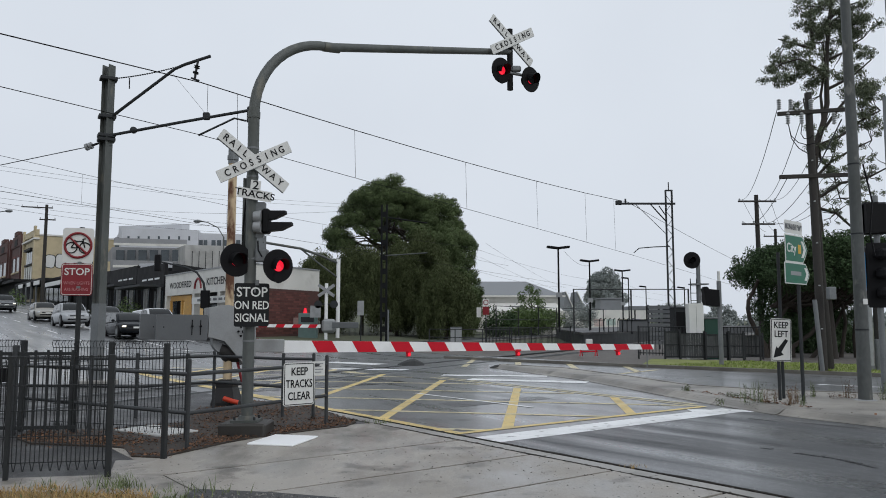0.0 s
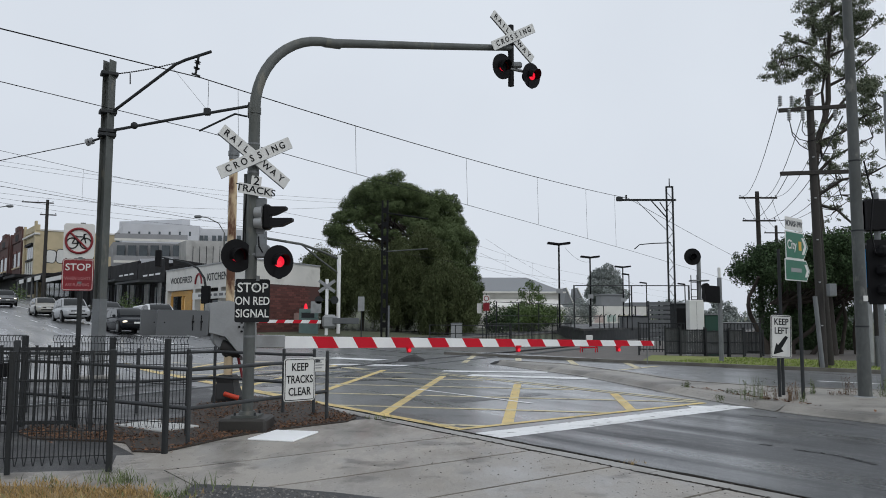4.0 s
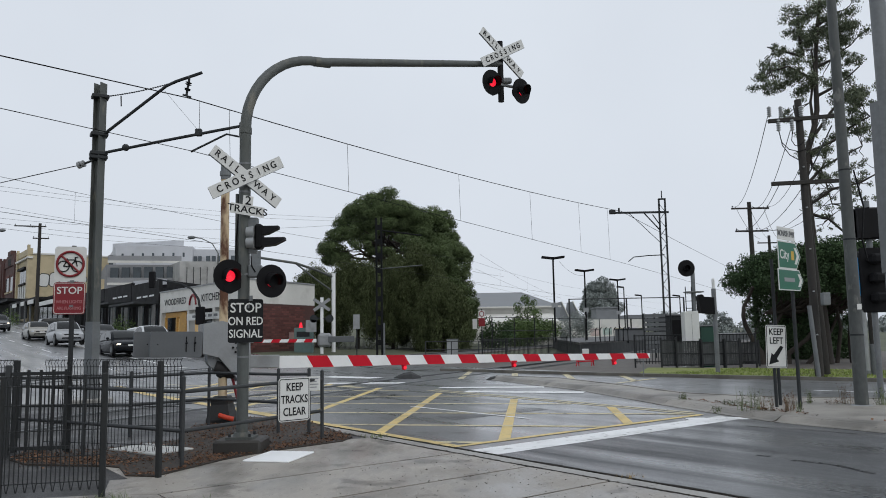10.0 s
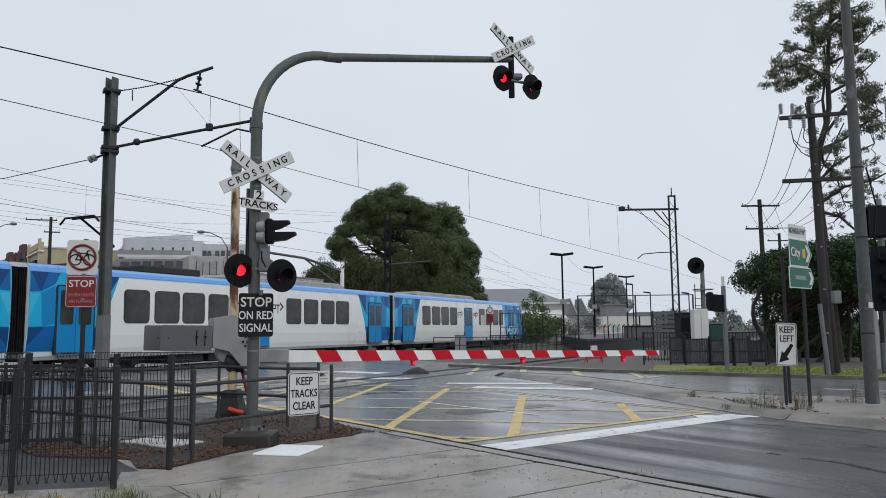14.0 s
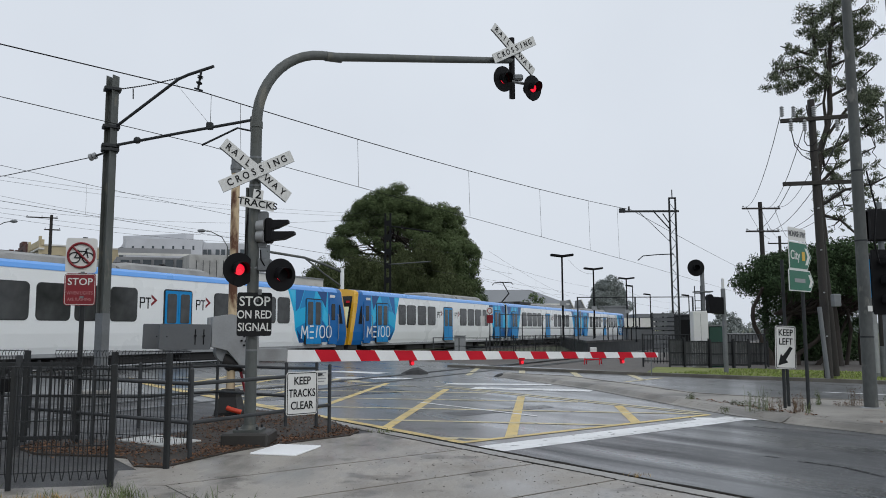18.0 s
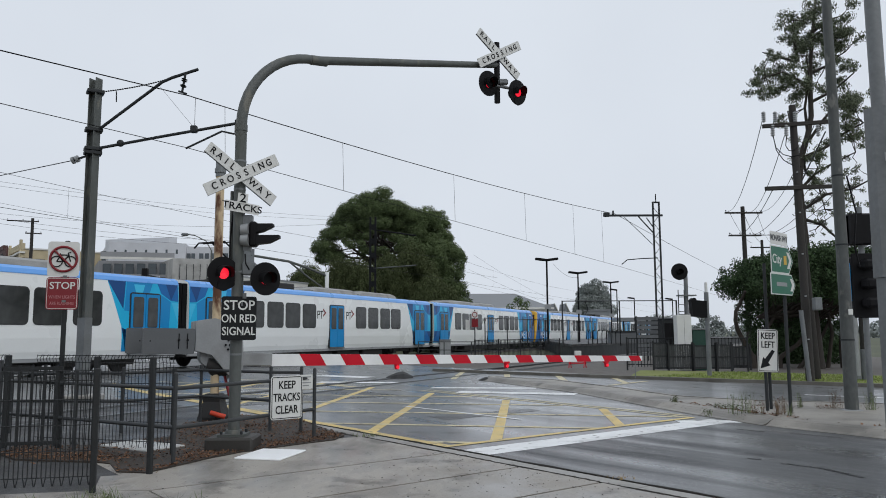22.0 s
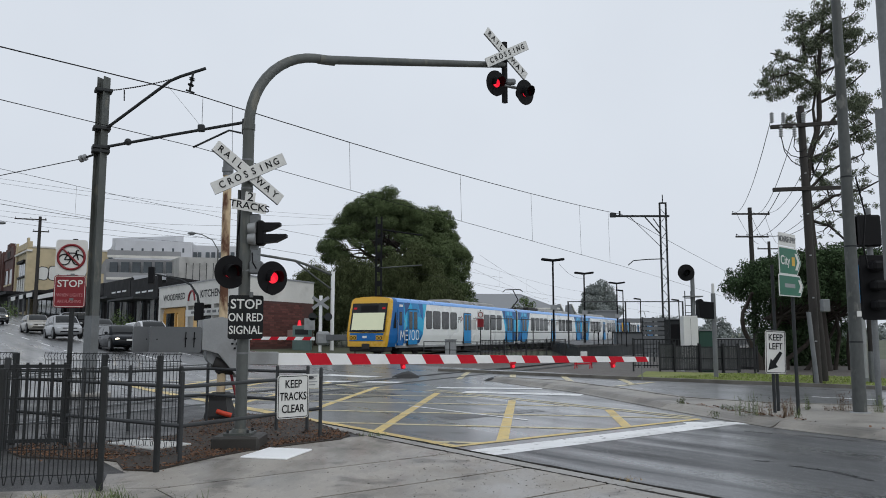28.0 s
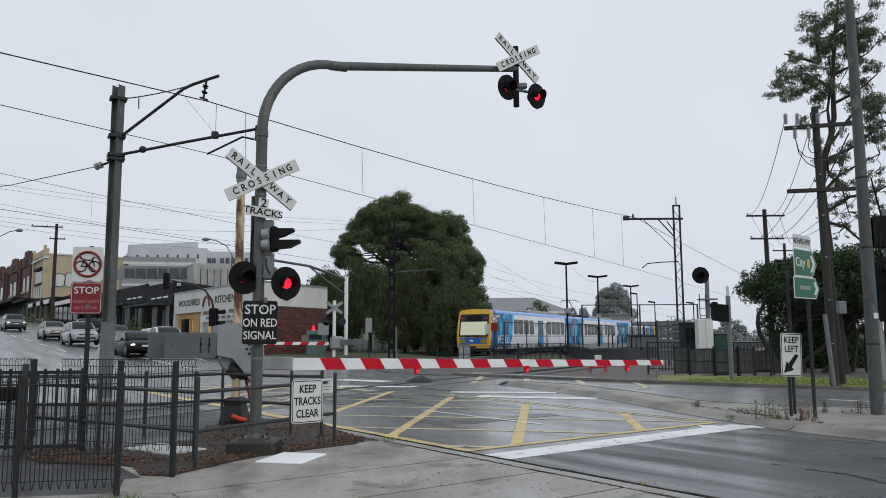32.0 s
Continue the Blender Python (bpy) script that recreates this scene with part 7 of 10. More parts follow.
def rail_fence(name, a, b, h, z0, gap, bars, label, material=FENCE, r=0.03, solid_lower=False):
    """Posts and rails from a to b."""
    a, b = Vector(a), Vector(b)
    L = (b - a).length
    t = thing(name, label, "fence", group=name + "s")
    n = max(1, round(L / gap))
    for i in range(n + 1):
        p = a.lerp(b, i / n)
        part("post", Mesh().box(p.x - r, p.x + r, p.y - r, p.y + r, z0 - 0.1, z0 + h), material, t)
    for z in bars:
        part("rail", Mesh().cyl((a.x, a.y, z0 + z), (b.x, b.y, z0 + z), r * 0.8, n=6), material, t)
    if solid_lower:
        d = (b - a).normalized()
        data = Mesh().box(-0.012, 0.012, -0.012, 0.012, 0.05, h - 0.03).data("picket", material)
        k = int(L / 0.13)
        for i in range(k):
            p = a + d * (0.07 + i * 0.13)
            part("picket", data, material, t, m=pose(p.x, p.y, z0))
    return t


p1, p2 = (3.17, 46.0, 1.5), (12.49, 60.0, 1.5)
rail_fence("platform_fence", p1[:2], p2[:2], 1.75, 0.75, 2.6, (1.72, 0.9), "tall thin dark rail fence along the platform")
rail_fence("picket_fence", (2.22, 40.0, 0.63)[:2], (7.77, 47.0, 0.47)[:2], 1.15, 0.1, 2.4, (1.1, 0.15), "dark steel picket fence beside the track", solid_lower=True)
rail_fence("picket_fence", (8.35, 33.0, 0.78)[:2], (12.72, 31.0, 0.82)[:2], 1.3, 0.05, 2.4, (1.25, 0.15), "dark steel picket fence beside the grass verge", solid_lower=True)
rail_fence("picket_fence", (-8.88, 66.0, 0.06)[:2], (4.51, 79.0, -0.23)[:2], 1.2, 0.1, 2.4, (1.15, 0.15), "dark steel picket fence below the trees", solid_lower=True)
rail_fence("pipe_barrier", (-0.83, 47.0, 0.47)[:2], (3.81, 43.0, 0.56)[:2], 1.0, 0.1, 2.0, (0.98, 0.5), "pipe barrier beside the far track", FENCERAIL)
g1, g2 = (8.84, 52.0, 3.71), (16.61, 52.0, 3.71)
rail_fence("pipe_gantry", g1[:2], g2[:2], 2.95, 0.8, 3.9, (2.92,), "tall pipe frame above the platform", FENCERAIL, 0.045)


def dark_panels():
    prng = random.Random(61)
    for b0, b1, y, top in ((287.2, 306.3, 30.6, 1.12), (307.1, 338.0, 30.5, 1.06), (340.2, 368.2, 30.4, 1.02), (370.4, 388.8, 30.3, 1.05), (390.3, 413.8, 31.2, 0.96)):
        x0, x1 = side(b0, y), side(b1, y)
        t = thing("paling_fence", "dull dark grey paling fence bay beside the track", "fence", pose(x0, y, 0.05), group="paling fences")
        w = x1 - x0
        n = max(4, round(w / 0.1))
        for i in range(n):
            xa = 0.03 + (w - 0.06) * i / n
            part("paling", Mesh().box(xa + 0.006, xa + (w - 0.06) / n - 0.006, 0.0, 0.022, 0.05, top - 0.04 + prng.uniform(-0.02, 0.015)), FENCEGREY, t)
        for x in (0.0, w):
            part("post", Mesh().box(x - 0.03, x + 0.03, -0.03, 0.04, -0.05, top + 0.05), FENCE, t)
        for z in (0.1, top * 0.5, top - 0.06):
            part("rail", Mesh().box(0.0, w, -0.025, 0.0, z - 0.02, z + 0.02), FENCE, t)


dark_panels()


def signal_gear():
    x, y, z = (10.38, 32.0, 4.07)
    t = thing("rail_signal", "rail signal with round black target board on a steel post", "rail signal", pose(x + 0.28, y, 0))
    part("post", Mesh().cyl((0, 0, 0), (0, 0, 4.0), 0.085, n=12), STEEL, t)
    part("target_board", Mesh().cyl((-0.28, -0.12, z), (-0.28, -0.09, z), 0.35, n=28), BLACK, t, "round black target board")
    part("hood", Mesh().cyl((-0.28, -0.3, z), (-0.28, -0.12, z), 0.12, n=14, caps=False), BLACK, t)
    part("platform_bracket", Mesh().box(-0.35, 0.35, -0.25, 0.25, 3.05, 3.1).box(-0.3, 0.3, -0.2, 0.2, 2.25, 2.3), STEEL, t)
    part("lower_lamp", Mesh().cyl((0.25, -0.2, 2.85), (0.25, 0.1, 2.85), 0.12, n=14).box(0.12, 0.36, -0.1, 0.1, 2.3, 2.7, c=0.03), BLACK, t)
    part("ladder", Mesh().tube([(-0.4, -0.2, 0), (-0.4, -0.2, 3.3)], 0.02, 5).tube([(-0.15, -0.2, 0), (-0.15, -0.2, 3.3)], 0.02, 5), DARKSTEEL, t)
    for i in range(10):
        part("rung", Mesh().cyl((-0.4, -0.2, 0.3 + i * 0.3), (-0.15, -0.2, 0.3 + i * 0.3), 0.014, n=5), DARKSTEEL, t)
    x, y, z = (10.2, 31.2, 2.25)
    t = thing("equipment_cabinet", "pale grey upright equipment cabinet beside the track", "cabinet", pose(x, y, 0))
    part("case", Mesh().box(-0.3, 0.3, -0.2, 0.25, 0.0, z, c=0.02), WHITEPAINT, t)
    part("door_seam", Mesh().box(-0.005, 0.005, -0.206, -0.2, 0.2, z - 0.1), STEEL, t)
    x, y, z = (10.99, 31.6, 1.64)
    t = thing("equipment_cabinet", "dark green squat equipment cabinet beside the track", "cabinet", pose(x, y, 0))
    part("case", Mesh().box(-0.36, 0.36, -0.3, 0.3, 0.0, z, c=0.02), CABGREEN, t)
    part("lid", Mesh().box(-0.4, 0.4, -0.34, 0.34, z, z + 0.05, c=0.01), STEEL, t)
    x, y = (9.18, 25.53)
    t = thing("roadside_flasher", "galvanised post with a black signal box and white cap", "signal post", pose(x, y, 0.11))
    part("post", Mesh().cyl((0, 0, 0), (0, 0, 2.75), 0.075, n=12), STEEL, t)
    part("cap", Mesh().cyl((0, 0, 2.75), (0, 0, 3.05), 0.05, n=10).ball((0, 0, 3.05), 0.05), WHITEPAINT, t)
    part("signal_box", loft([[(-0.5, -0.15, 1.95), (-0.5, 0.15, 1.95), (-0.56, 0.15, 2.5), (-0.56, -0.15, 2.5)], [(-0.06, -0.2, 1.9), (-0.06, 0.2, 1.9), (-0.06, 0.2, 2.45), (-0.06, -0.2, 2.45)]]), BLACK, t)
    # small pedestrian warning post across the tracks
    x, y, z = (2.62, 47.0, 2.26)
    t = thing("pedestrian_warning_sign", "red and white pedestrian warning plates on a thin post", "sign post", pose(x, y, 0.1))
    part("post", Mesh().cyl((0, 0, 0), (0, 0, 2.9), 0.035, n=8), DARKSTEEL, t)
    part("upper_plate", plate(0.42, 0.42, 0.01, 0.04), WHITEPAINT, t, m=pose(0, -0.05, 2.6, 0, 0, 20))
    part("ring", outline(0.34, 0.34, 0.05, 0.004, 0.16, 8), SIGNRED, t, m=pose(0, -0.055, 2.6, 0, 0, 20))
    part("lower_plate", plate(0.42, 0.5, 0.01, 0.03), SIGNRED, t, m=pose(0, -0.05, 2.1, 0, 0, 20))
    part("side_plate", plate(0.3, 0.6, 0.01, 0.02), WHITEPAINT, t, m=pose(-0.42, 0.1, 2.0, 0, 0, 20))


signal_gear()


def station_hut():
    x, y, z = (12.92, 52.0, 1.31)
    t = thing("platform_shelter", "dark grey box cabin on the platform", "shelter", pose(x, y, 0.86))
    part("cabin_body", Mesh().box(-0.9, 0.9, -0.7, 0.7, 0, 0.75, c=0.03), MACHGREY, t)
    part("roof", Mesh().box(-0.98, 0.98, -0.78, 0.78, 0.75, 0.83, c=0.02), DARKSTEEL, t)
    x, y, z = (11.21, 40.0, 1.65)
    t = thing("slatted_screen", "dark slatted metal screen enclosure by the station", "screen", pose(x, y, 0.1))
    for dx in (-0.55, 0.0, 0.55):
        part("post", Mesh().box(dx - 0.04, dx + 0.04, -0.04, 0.04, 0, 2.3), DARKSTEEL, t)
    for i in range(9):
        part("slat", Mesh().box(-0.55, 0.55, -0.06, -0.03, 0.25 + i * 0.23, 0.42 + i * 0.23), MACHGREY if i % 2 else STEEL, t)
    t = thing("relay_hut", "dark charcoal relay hut behind the station screen", "hut", pose(14.0, 46.0, 0.1))
    part("hut_wall", Mesh().box(-0.7, 0.75, -0.6, 0.6, 0.0, 2.25, c=0.02), DARKSTEEL, t)
    part("roof", Mesh().box(-0.78, 0.83, -0.68, 0.68, 2.25, 2.33, c=0.02), MACHGREY, t)
    part("door", Mesh().box(-0.3, 0.35, -0.62, -0.6, 0.1, 2.0), BLACK, t)
    part("notice", Mesh().box(0.5, 0.62, -0.625, -0.605, 1.45, 1.7), WHITEPAINT, t)
    x, y, z = (11.24, 50.0, 0.95)
    t = thing("bike_hoops", "row of black hooped rails on the platform", "hoop rail", pose(x, y, 0.86))
    for i in range(8):
        dx = -1.1 + i * 0.3
        part("hoop", Mesh().tube([(dx, 0, 0), (dx, 0, 0.7), (dx + 0.05, 0, 0.85), (dx + 0.14, 0, 0.9)], 0.03, 6), BLACK, t)


station_hut()


def verge_clutter():
    # short pale and dark posts behind the steel pole
    for px, top, r, material, label in ((553.0, 1.95, 0.085, MACHLIGHT, "pale grey post on the grass verge"), (563.3, 2.4, 0.1, WOODPOLE, "dark timber post with a grey foot sleeve")):
        Y = 23.0
        t = thing("verge_post", label, "post", pose(side(px, Y), Y, 0.1))
        part("shaft", Mesh().cyl((0, 0, 0), (0, 0, top), r, n=12), material, t)
        part("sleeve", Mesh().cyl((0, 0, 0), (0, 0, 0.9 if material == WOODPOLE else 0.12), r + 0.012, n=12), STEEL, t)
    # red and white barrier stand by the far boom's tip
    x, y, _ = (6.43, 34.0, 0.12)
    t = thing("barrier_stand", "small red and white barrier stand beside the track", "barrier", pose(x, y, 0.02))
    for dx in (-0.36, 0.3):
        part("leg", Mesh().tube([(dx - 0.08, -0.15, 0), (dx, 0, 0.5), (dx + 0.08, 0.15, 0)], 0.022, 6), REDPAINT, t)
    part("bar", Mesh().box(-0.42, 0.36, -0.02, 0.02, 0.4, 0.48), REDPAINT, t)
    part("bar", Mesh().box(-0.42, 0.36, -0.02, 0.02, 0.18, 0.23), REDPAINT, t)
    part("head", Mesh().box(-0.14, 0.14, -0.08, 0.08, 0.5, 0.74, c=0.02), WHITEPAINT, t)
    # yellow warning triangle far behind the tree
    x, y, z = (24.98, 52.0, 0.1)
    t = thing("warning_sign", "small amber triangular roadwork sign in the distance", "road sign", pose(x, y, 0.0))
    part("plate", flat_poly([(-0.4, z - 0.35), (0.4, z - 0.35), (0.0, z + 0.4)], 0.0, 0.02), SIGNYELLOW, t)
    part("leg", Mesh().tube([(-0.3, 0.05, 0), (0, 0.05, z)], 0.03, 5).tube([(0.3, 0.05, 0), (0, 0.05, z)], 0.03, 5), DARKSTEEL, t)


verge_clutter()

# ---------------------------------------------------------------- far side of the crossing: gate, mast, shops, cars
SHOPWHITE = mat("white_render", (0.67, 0.66, 0.62), 0.7, vary=0.1, scale=0.6, fine=12, bump=0.1, dirt=(0.42, 0.41, 0.37), dirt_amount=0.4)
CREAM = mat("cream_render", (0.5, 0.42, 0.27), 0.75, vary=0.15, scale=0.5, fine=10, bump=0.1, dirt=(0.34, 0.28, 0.18), dirt_amount=0.4)
REDBRICK = mat("red_brick_wall", (0.085, 0.04, 0.035), 0.8, vary=0.3, scale=0.8, fine=16, bump=0.3, dirt=(0.11, 0.045, 0.035), dirt_amount=0.4)
BRICKEACH = mat("red_brick", (0.115, 0.04, 0.033), 0.8, vary=0.35, scale=2, fine=30, bump=0.3, objrand=0.6)
DARKSHOP = mat("charcoal_shopfront", (0.016, 0.016, 0.017), 0.7, spec=0.2, vary=0.3, scale=1.2, fine=15, bump=0.05)
GREYPANEL = mat("grey_cladding", (0.52, 0.53, 0.555), 0.55, vary=0.12, scale=0.5, fine=10, bump=0.05, dirt=(0.44, 0.445, 0.45), dirt_amount=0.3)
CONCPANEL = mat("concrete_panel", (0.45, 0.445, 0.43), 0.8, vary=0.14, scale=0.5, fine=14, bump=0.1, dirt=(0.23, 0.225, 0.21), dirt_amount=0.5)
MIDGREY = mat("mid_grey_cladding", (0.27, 0.275, 0.285), 0.6, vary=0.15, scale=0.5, fine=10, bump=0.05, dirt=(0.2, 0.205, 0.21), dirt_amount=0.3)
PALEGLASS = mat("reflective_window", (0.06, 0.075, 0.085), 0.12, vary=0.3, scale=0.6, fine=4, bump=0, rough_vary=0.05)
WARMWOOD = mat("golden_timber", (0.5, 0.28, 0.07), 0.6, vary=0.25, scale=2, fine=14, bump=0.1, stretch=(1, 1, 4))
ROOFGREY = mat("grey_roof_sheet", (0.2, 0.21, 0.22), 0.6, vary=0.2, scale=0.6, fine=12, bump=0.15)
# emission added to warm the back wall, with no lamp as its source
SHOPGLOW = mat("glowing_back_wall", (0.5, 0.35, 0.15), 0.7, vary=0.4, scale=1.5, fine=6, bump=0, emit=(1.0, 0.75, 0.4), emit_power=0.25)


def far_crossing():
    x, y, zt = (-8.47, 62.0, 6.56)
    t = thing("far_signal_mast", "white cantilever crossing mast across the tracks seen from behind", "crossing signal", pose(x, y, 0.1))
    zt -= 0.1
    part("pole", Mesh().cyl((0, 0, 0), (0, 0, zt), 0.16, n=14), BOOMWHITE, t, "peeling white pole")
    e = Vector((-0.88, -0.475, 0))
    a = [Vector((0, 0, zt - 0.3)), e * 1.5 + Vector((0, 0, zt + 0.25)), e * 3.2 + Vector((0, 0, zt + 0.75)), e * 6.2 + Vector((0, 0, zt + 1.1))]
    part("arm", Mesh().tube([tuple(p) for p in a], 0.1, 10), POLEGREY, t)
    part("arm_brace", Mesh().tube([(0, 0, zt - 1.5), tuple(e * 1.5 + Vector((0, 0, zt - 0.5))), tuple(a[2])], 0.07, 8), POLEGREY, t)
    part("sign_back", Mesh().box(-6.0, -5.2, -3.0, -2.95, zt + 0.4, zt + 1.6), STEEL, t)
    # crossbuck post with gate
    x, y, _ = (-8.88, 58.5, 1.93)
    t = thing("far_boom_gate", "lowered red and white boom gate across the tracks with crossbuck above", "boom gate", pose(x, y, 0.15))
    part("post", Mesh().cyl((0, 0, 0), (0, 0, 4.3), 0.13, n=12), BOOMWHITE, t)
    for turn in (35, -35):
        part("crossbuck_blade", plate(1.5, 0.24, 0.02, 0.01, 1), MACHLIGHT, t, "bare grey back of a crossbuck blade", pose(0.02, -0.16 - 0.03 * (turn > 0), 3.75, 0, turn, 0))
    part("backboard", Mesh().cyl((-0.6, -0.1, 2.7), (-0.6, -0.05, 2.7), 0.3, n=18).cyl((0.6, -0.1, 2.7), (0.6, -0.05, 2.7), 0.3, n=18).cyl((-0.6, 0, 2.7), (0.6, 0, 2.7), 0.05, n=8), DARKSTEEL, t)
    part("housing", Mesh().box(-0.3, 0.75, -0.3, 0.3, 0.55, 1.6, c=0.18), MACHLIGHT, t)
    part("counterweight", Mesh().box(0.5, 2.5, -0.35, -0.2, 0.9, 1.35, c=0.03), MACHGREY, t)
    part("sign_back", Mesh().box(-1.2, -0.4, -0.1, -0.05, 1.7, 2.6), MACHLIGHT, t)
    striped_boom(t, 8.0, 0.26, 0.18, 1.25, 0.3, pose(-0.4, -0.1, 1.05, 0, -0.6, 180 + 28), 0.06)
    x, y, z = (-10.49, 60.0, 2.6)
    t = thing("relay_cabinet", "teal grey steel relay cabinet with red beacon on top", "cabinet", pose(x, y, 0.2))
    part("case", Mesh().box(-0.7, 0.7, -0.4, 0.4, 0, 2.0, c=0.03), mat("teal_cabinet_paint", (0.13, 0.2, 0.19), 0.5, vary=0.15), t)
    part("beacon", Mesh().cyl((-0.25, 0, 2.0), (-0.25, 0, 2.4), 0.16, 0.08, 12), REDLIT, t, "lit red beacon")
    part("vent", Mesh().box(-0.5, 0.5, -0.42, -0.4, 1.3, 1.7), DARKSTEEL, t)
    x, y, z = (-5.97, 56.0, 2.73)
    t = thing("small_sign_post", "grey backs of two small plates on a thin post", "sign post", pose(x, y, 0.1))
    part("post", Mesh().cyl((0, 0, 0), (0, 0, 3.0), 0.04, n=8), DARKSTEEL, t)
    part("plate", Mesh().box(-0.25, 0.22, -0.06, -0.04, 1.9, 2.95), MACHLIGHT, t)
    # twin mast for the far wire
    x, y, zt = (-4.33, 56.0, 10.13)
    t = thing("twin_overhead_mast", "dark twin-column overhead line mast before the trees", "overhead mast", pose(x, y, 0))
    for dx in (-0.17, 0.2):
        part("column", Mesh().box(dx - 0.07, dx + 0.07, -0.08, 0.08, 0, zt), BLACKSTEEL, t)
    for i in range(9):
        part("batten", Mesh().box(-0.1, 0.13, -0.03, 0.03, 0.8 + i * 1.05, 1.2 + i * 1.05), BLACKSTEEL, t)
    part("lower_arm", Mesh().tube([(0.1, 0, 6.35), (3.2, -1.2, 6.45)], 0.045, 8), POLEGREY, t)
    part("upper_arm", Mesh().tube([(0.1, 0, 9.2), (3.2, -1.2, 8.6)], 0.05, 8), BLACKSTEEL, t)
    part("pale_foot", Mesh().cyl((0.35, -0.1, 0), (0.35, -0.1, 2.4), 0.07, n=8), STEEL, t)
    x, y, z = (0.83, 49.0, 0.96)
    t = thing("small_cabinet", "pale grey low cabinet beside the far track", "cabinet", pose(x, y, 0.1))
    part("case", Mesh().box(-0.35, 0.35, -0.3, 0.3, 0, 1.05, c=0.02), MACHLIGHT, t)
    part("cap", Mesh().box(-0.38, 0.38, -0.33, 0.33, 1.05, 1.1), STEEL, t)


far_crossing()

CORNER = Vector((-14.2, 56.0))


def U(u, v=0.0):
    """Shop row: u metres up the street from the corner, v metres back from the shopfronts."""
    p = CORNER + ALONG * u + ACROSS * v
    return (p.x, p.y)


def street_wall(parent, name, u0, u1, v0, v1, z0, z1, material, label=""):
    return part(name, Mesh().prism([U(u0, v0), U(u0, v1), U(u1, v1), U(u1, v0)][::-1], z0, z1), material, parent, label)


def woodfired():
    b = gz(*CORNER)
    t = thing("corner_restaurant", "single-storey restaurant with white parapet and red brick side wall", "shop")
    u1 = 19.5
    top = b + 5.2
    back = CORNER + FAR_DIR * 8.8
    # dark recessed box paints the shade of the openings behind the pillars
    part("body", Mesh().prism([U(u1, 1.2), U(1.4, 1.2), (back.x - 0.5, back.y), U(u1, 14)], b - 0.5, top - 0.6), DARKSHOP, t)
    # parapet follows the street up the hill
    street_wall(t, "parapet", 0.0, u1, 0.0, 0.4, b + 3.35, top, SHOPWHITE, "white rendered parapet with sign lettering")
    street_wall(t, "coping", -0.1, u1 + 0.05, -0.06, 0.46, top, top + 0.12, MACHLIGHT)
    for u in (0.0, 5.6, 11.5, 19.0):
        street_wall(t, "pillar", u, u + 0.55, 0.0, 0.5, b - 0.5, b + 3.35, SHOPWHITE)
    street_wall(t, "timber_surround", 12.3, 18.6, 0.25, 0.35, b + 2.85, b + 3.3, WARMWOOD, "golden timber window surround")
    for u in (12.3, 15.3, 18.4):
        street_wall(t, "timber_post", u, u + 0.3, 0.22, 0.38, b - 0.3, b + 2.9, WARMWOOD)
    street_wall(t, "timber_shutter", 12.6, 14.3, 0.1, 0.2, b + 1.5, b + 3.2, WARMWOOD, "open golden timber shutter")
    for z in (0.4, 0.8):
        street_wall(t, "timber_rail", 12.3, 18.6, 0.24, 0.32, b + z, b + z + 0.12, WARMWOOD)
    street_wall(t, "interior", 12.6, 18.4, 1.12, 1.18, b + 0.0, b + 2.8, SHOPGLOW, "warm dining room wall with an added glow")
    street_wall(t, "awning_blind", 0.6, 11.4, -0.25, -0.1, b + 2.45, b + 3.0, WHITEPAINT, "white awning valance with grey print")
    for i in range(7):
        street_wall(t, "text_bar", 2.0 + i * 1.2, 2.8 + i * 1.2, -0.262, -0.255, b + 2.65, b + 2.85, MACHGREY)
    for u in (1.6, 4.4, 7.4, 10.0):
        street_wall(t, "shop_glass", u, u + 2.2 if u < 9 else u + 1.3, 0.8, 0.86, b + 0.2, b + 2.4, PALEGLASS)
    # sign lettering along the parapet, read from the street
    yaw = math.degrees(math.atan2(ACROSS.y, ACROSS.x)) - 90
    px, py = U(15.2, -0.02)
    ang = math.degrees(math.atan2(-ALONG.y, -ALONG.x))
    m = pose(px, py, b + 4.2, 0, 0, ang) @ pose(0, 0, 0, 90, 0, 0)
    words("WOODFIRED", 0.78, SIGNBLACK, t, m, wide=1.25)
    px, py = U(6.4, -0.02)
    words("KITCHEN", 0.85, SIGNBLACK, t, pose(px, py, b + 4.2, 0, 0, ang) @ pose(0, 0, 0, 90, 0, 0), wide=1.25)
    px, py = U(10.6, -0.03)
    arc = []
    for i in range(11):
        a = math.pi * i / 10
        arc.append((0.75 * math.cos(a), 0, 0.85 * math.sin(a)))
    part("sign_arch", Mesh().tube(arc, 0.1, 6), SIGNRED, t, "red arch emblem", pose(px, py, b + 3.75, 0, 0, ang))
    # brick side wall towards the railway
    d = FAR_DIR
    n = Vector((d.y, -d.x))
    L = 9.2
    def W(a, o):
        p = CORNER + d * a + n * o
        return (p.x, p.y)
    part("side_wall", Mesh().prism([W(0, 0), W(0, -0.35), W(L, -0.35), W(L, 0)][::-1], b - 0.5, b + 3.5), REDBRICK, t, "red brick side wall")
    part("side_parapet", Mesh().prism([W(0.0, 0.02), W(0.0, -0.4), W(L, -0.4), W(L, 0.02)][::-1], b + 3.5, b + 5.2), SHOPWHITE, t, "white rendered side parapet")
    part("side_coping", Mesh().prism([W(0.0, 0.08), W(0.0, -0.46), W(L, -0.46), W(L, 0.08)][::-1], b + 5.2, b + 5.32), MACHLIGHT, t)
    # courses of single bricks where the wall shows between mast and trees
    me = Mesh().box(-0.23, 0.23, -0.012, 0.0, -0.07, 0.07)
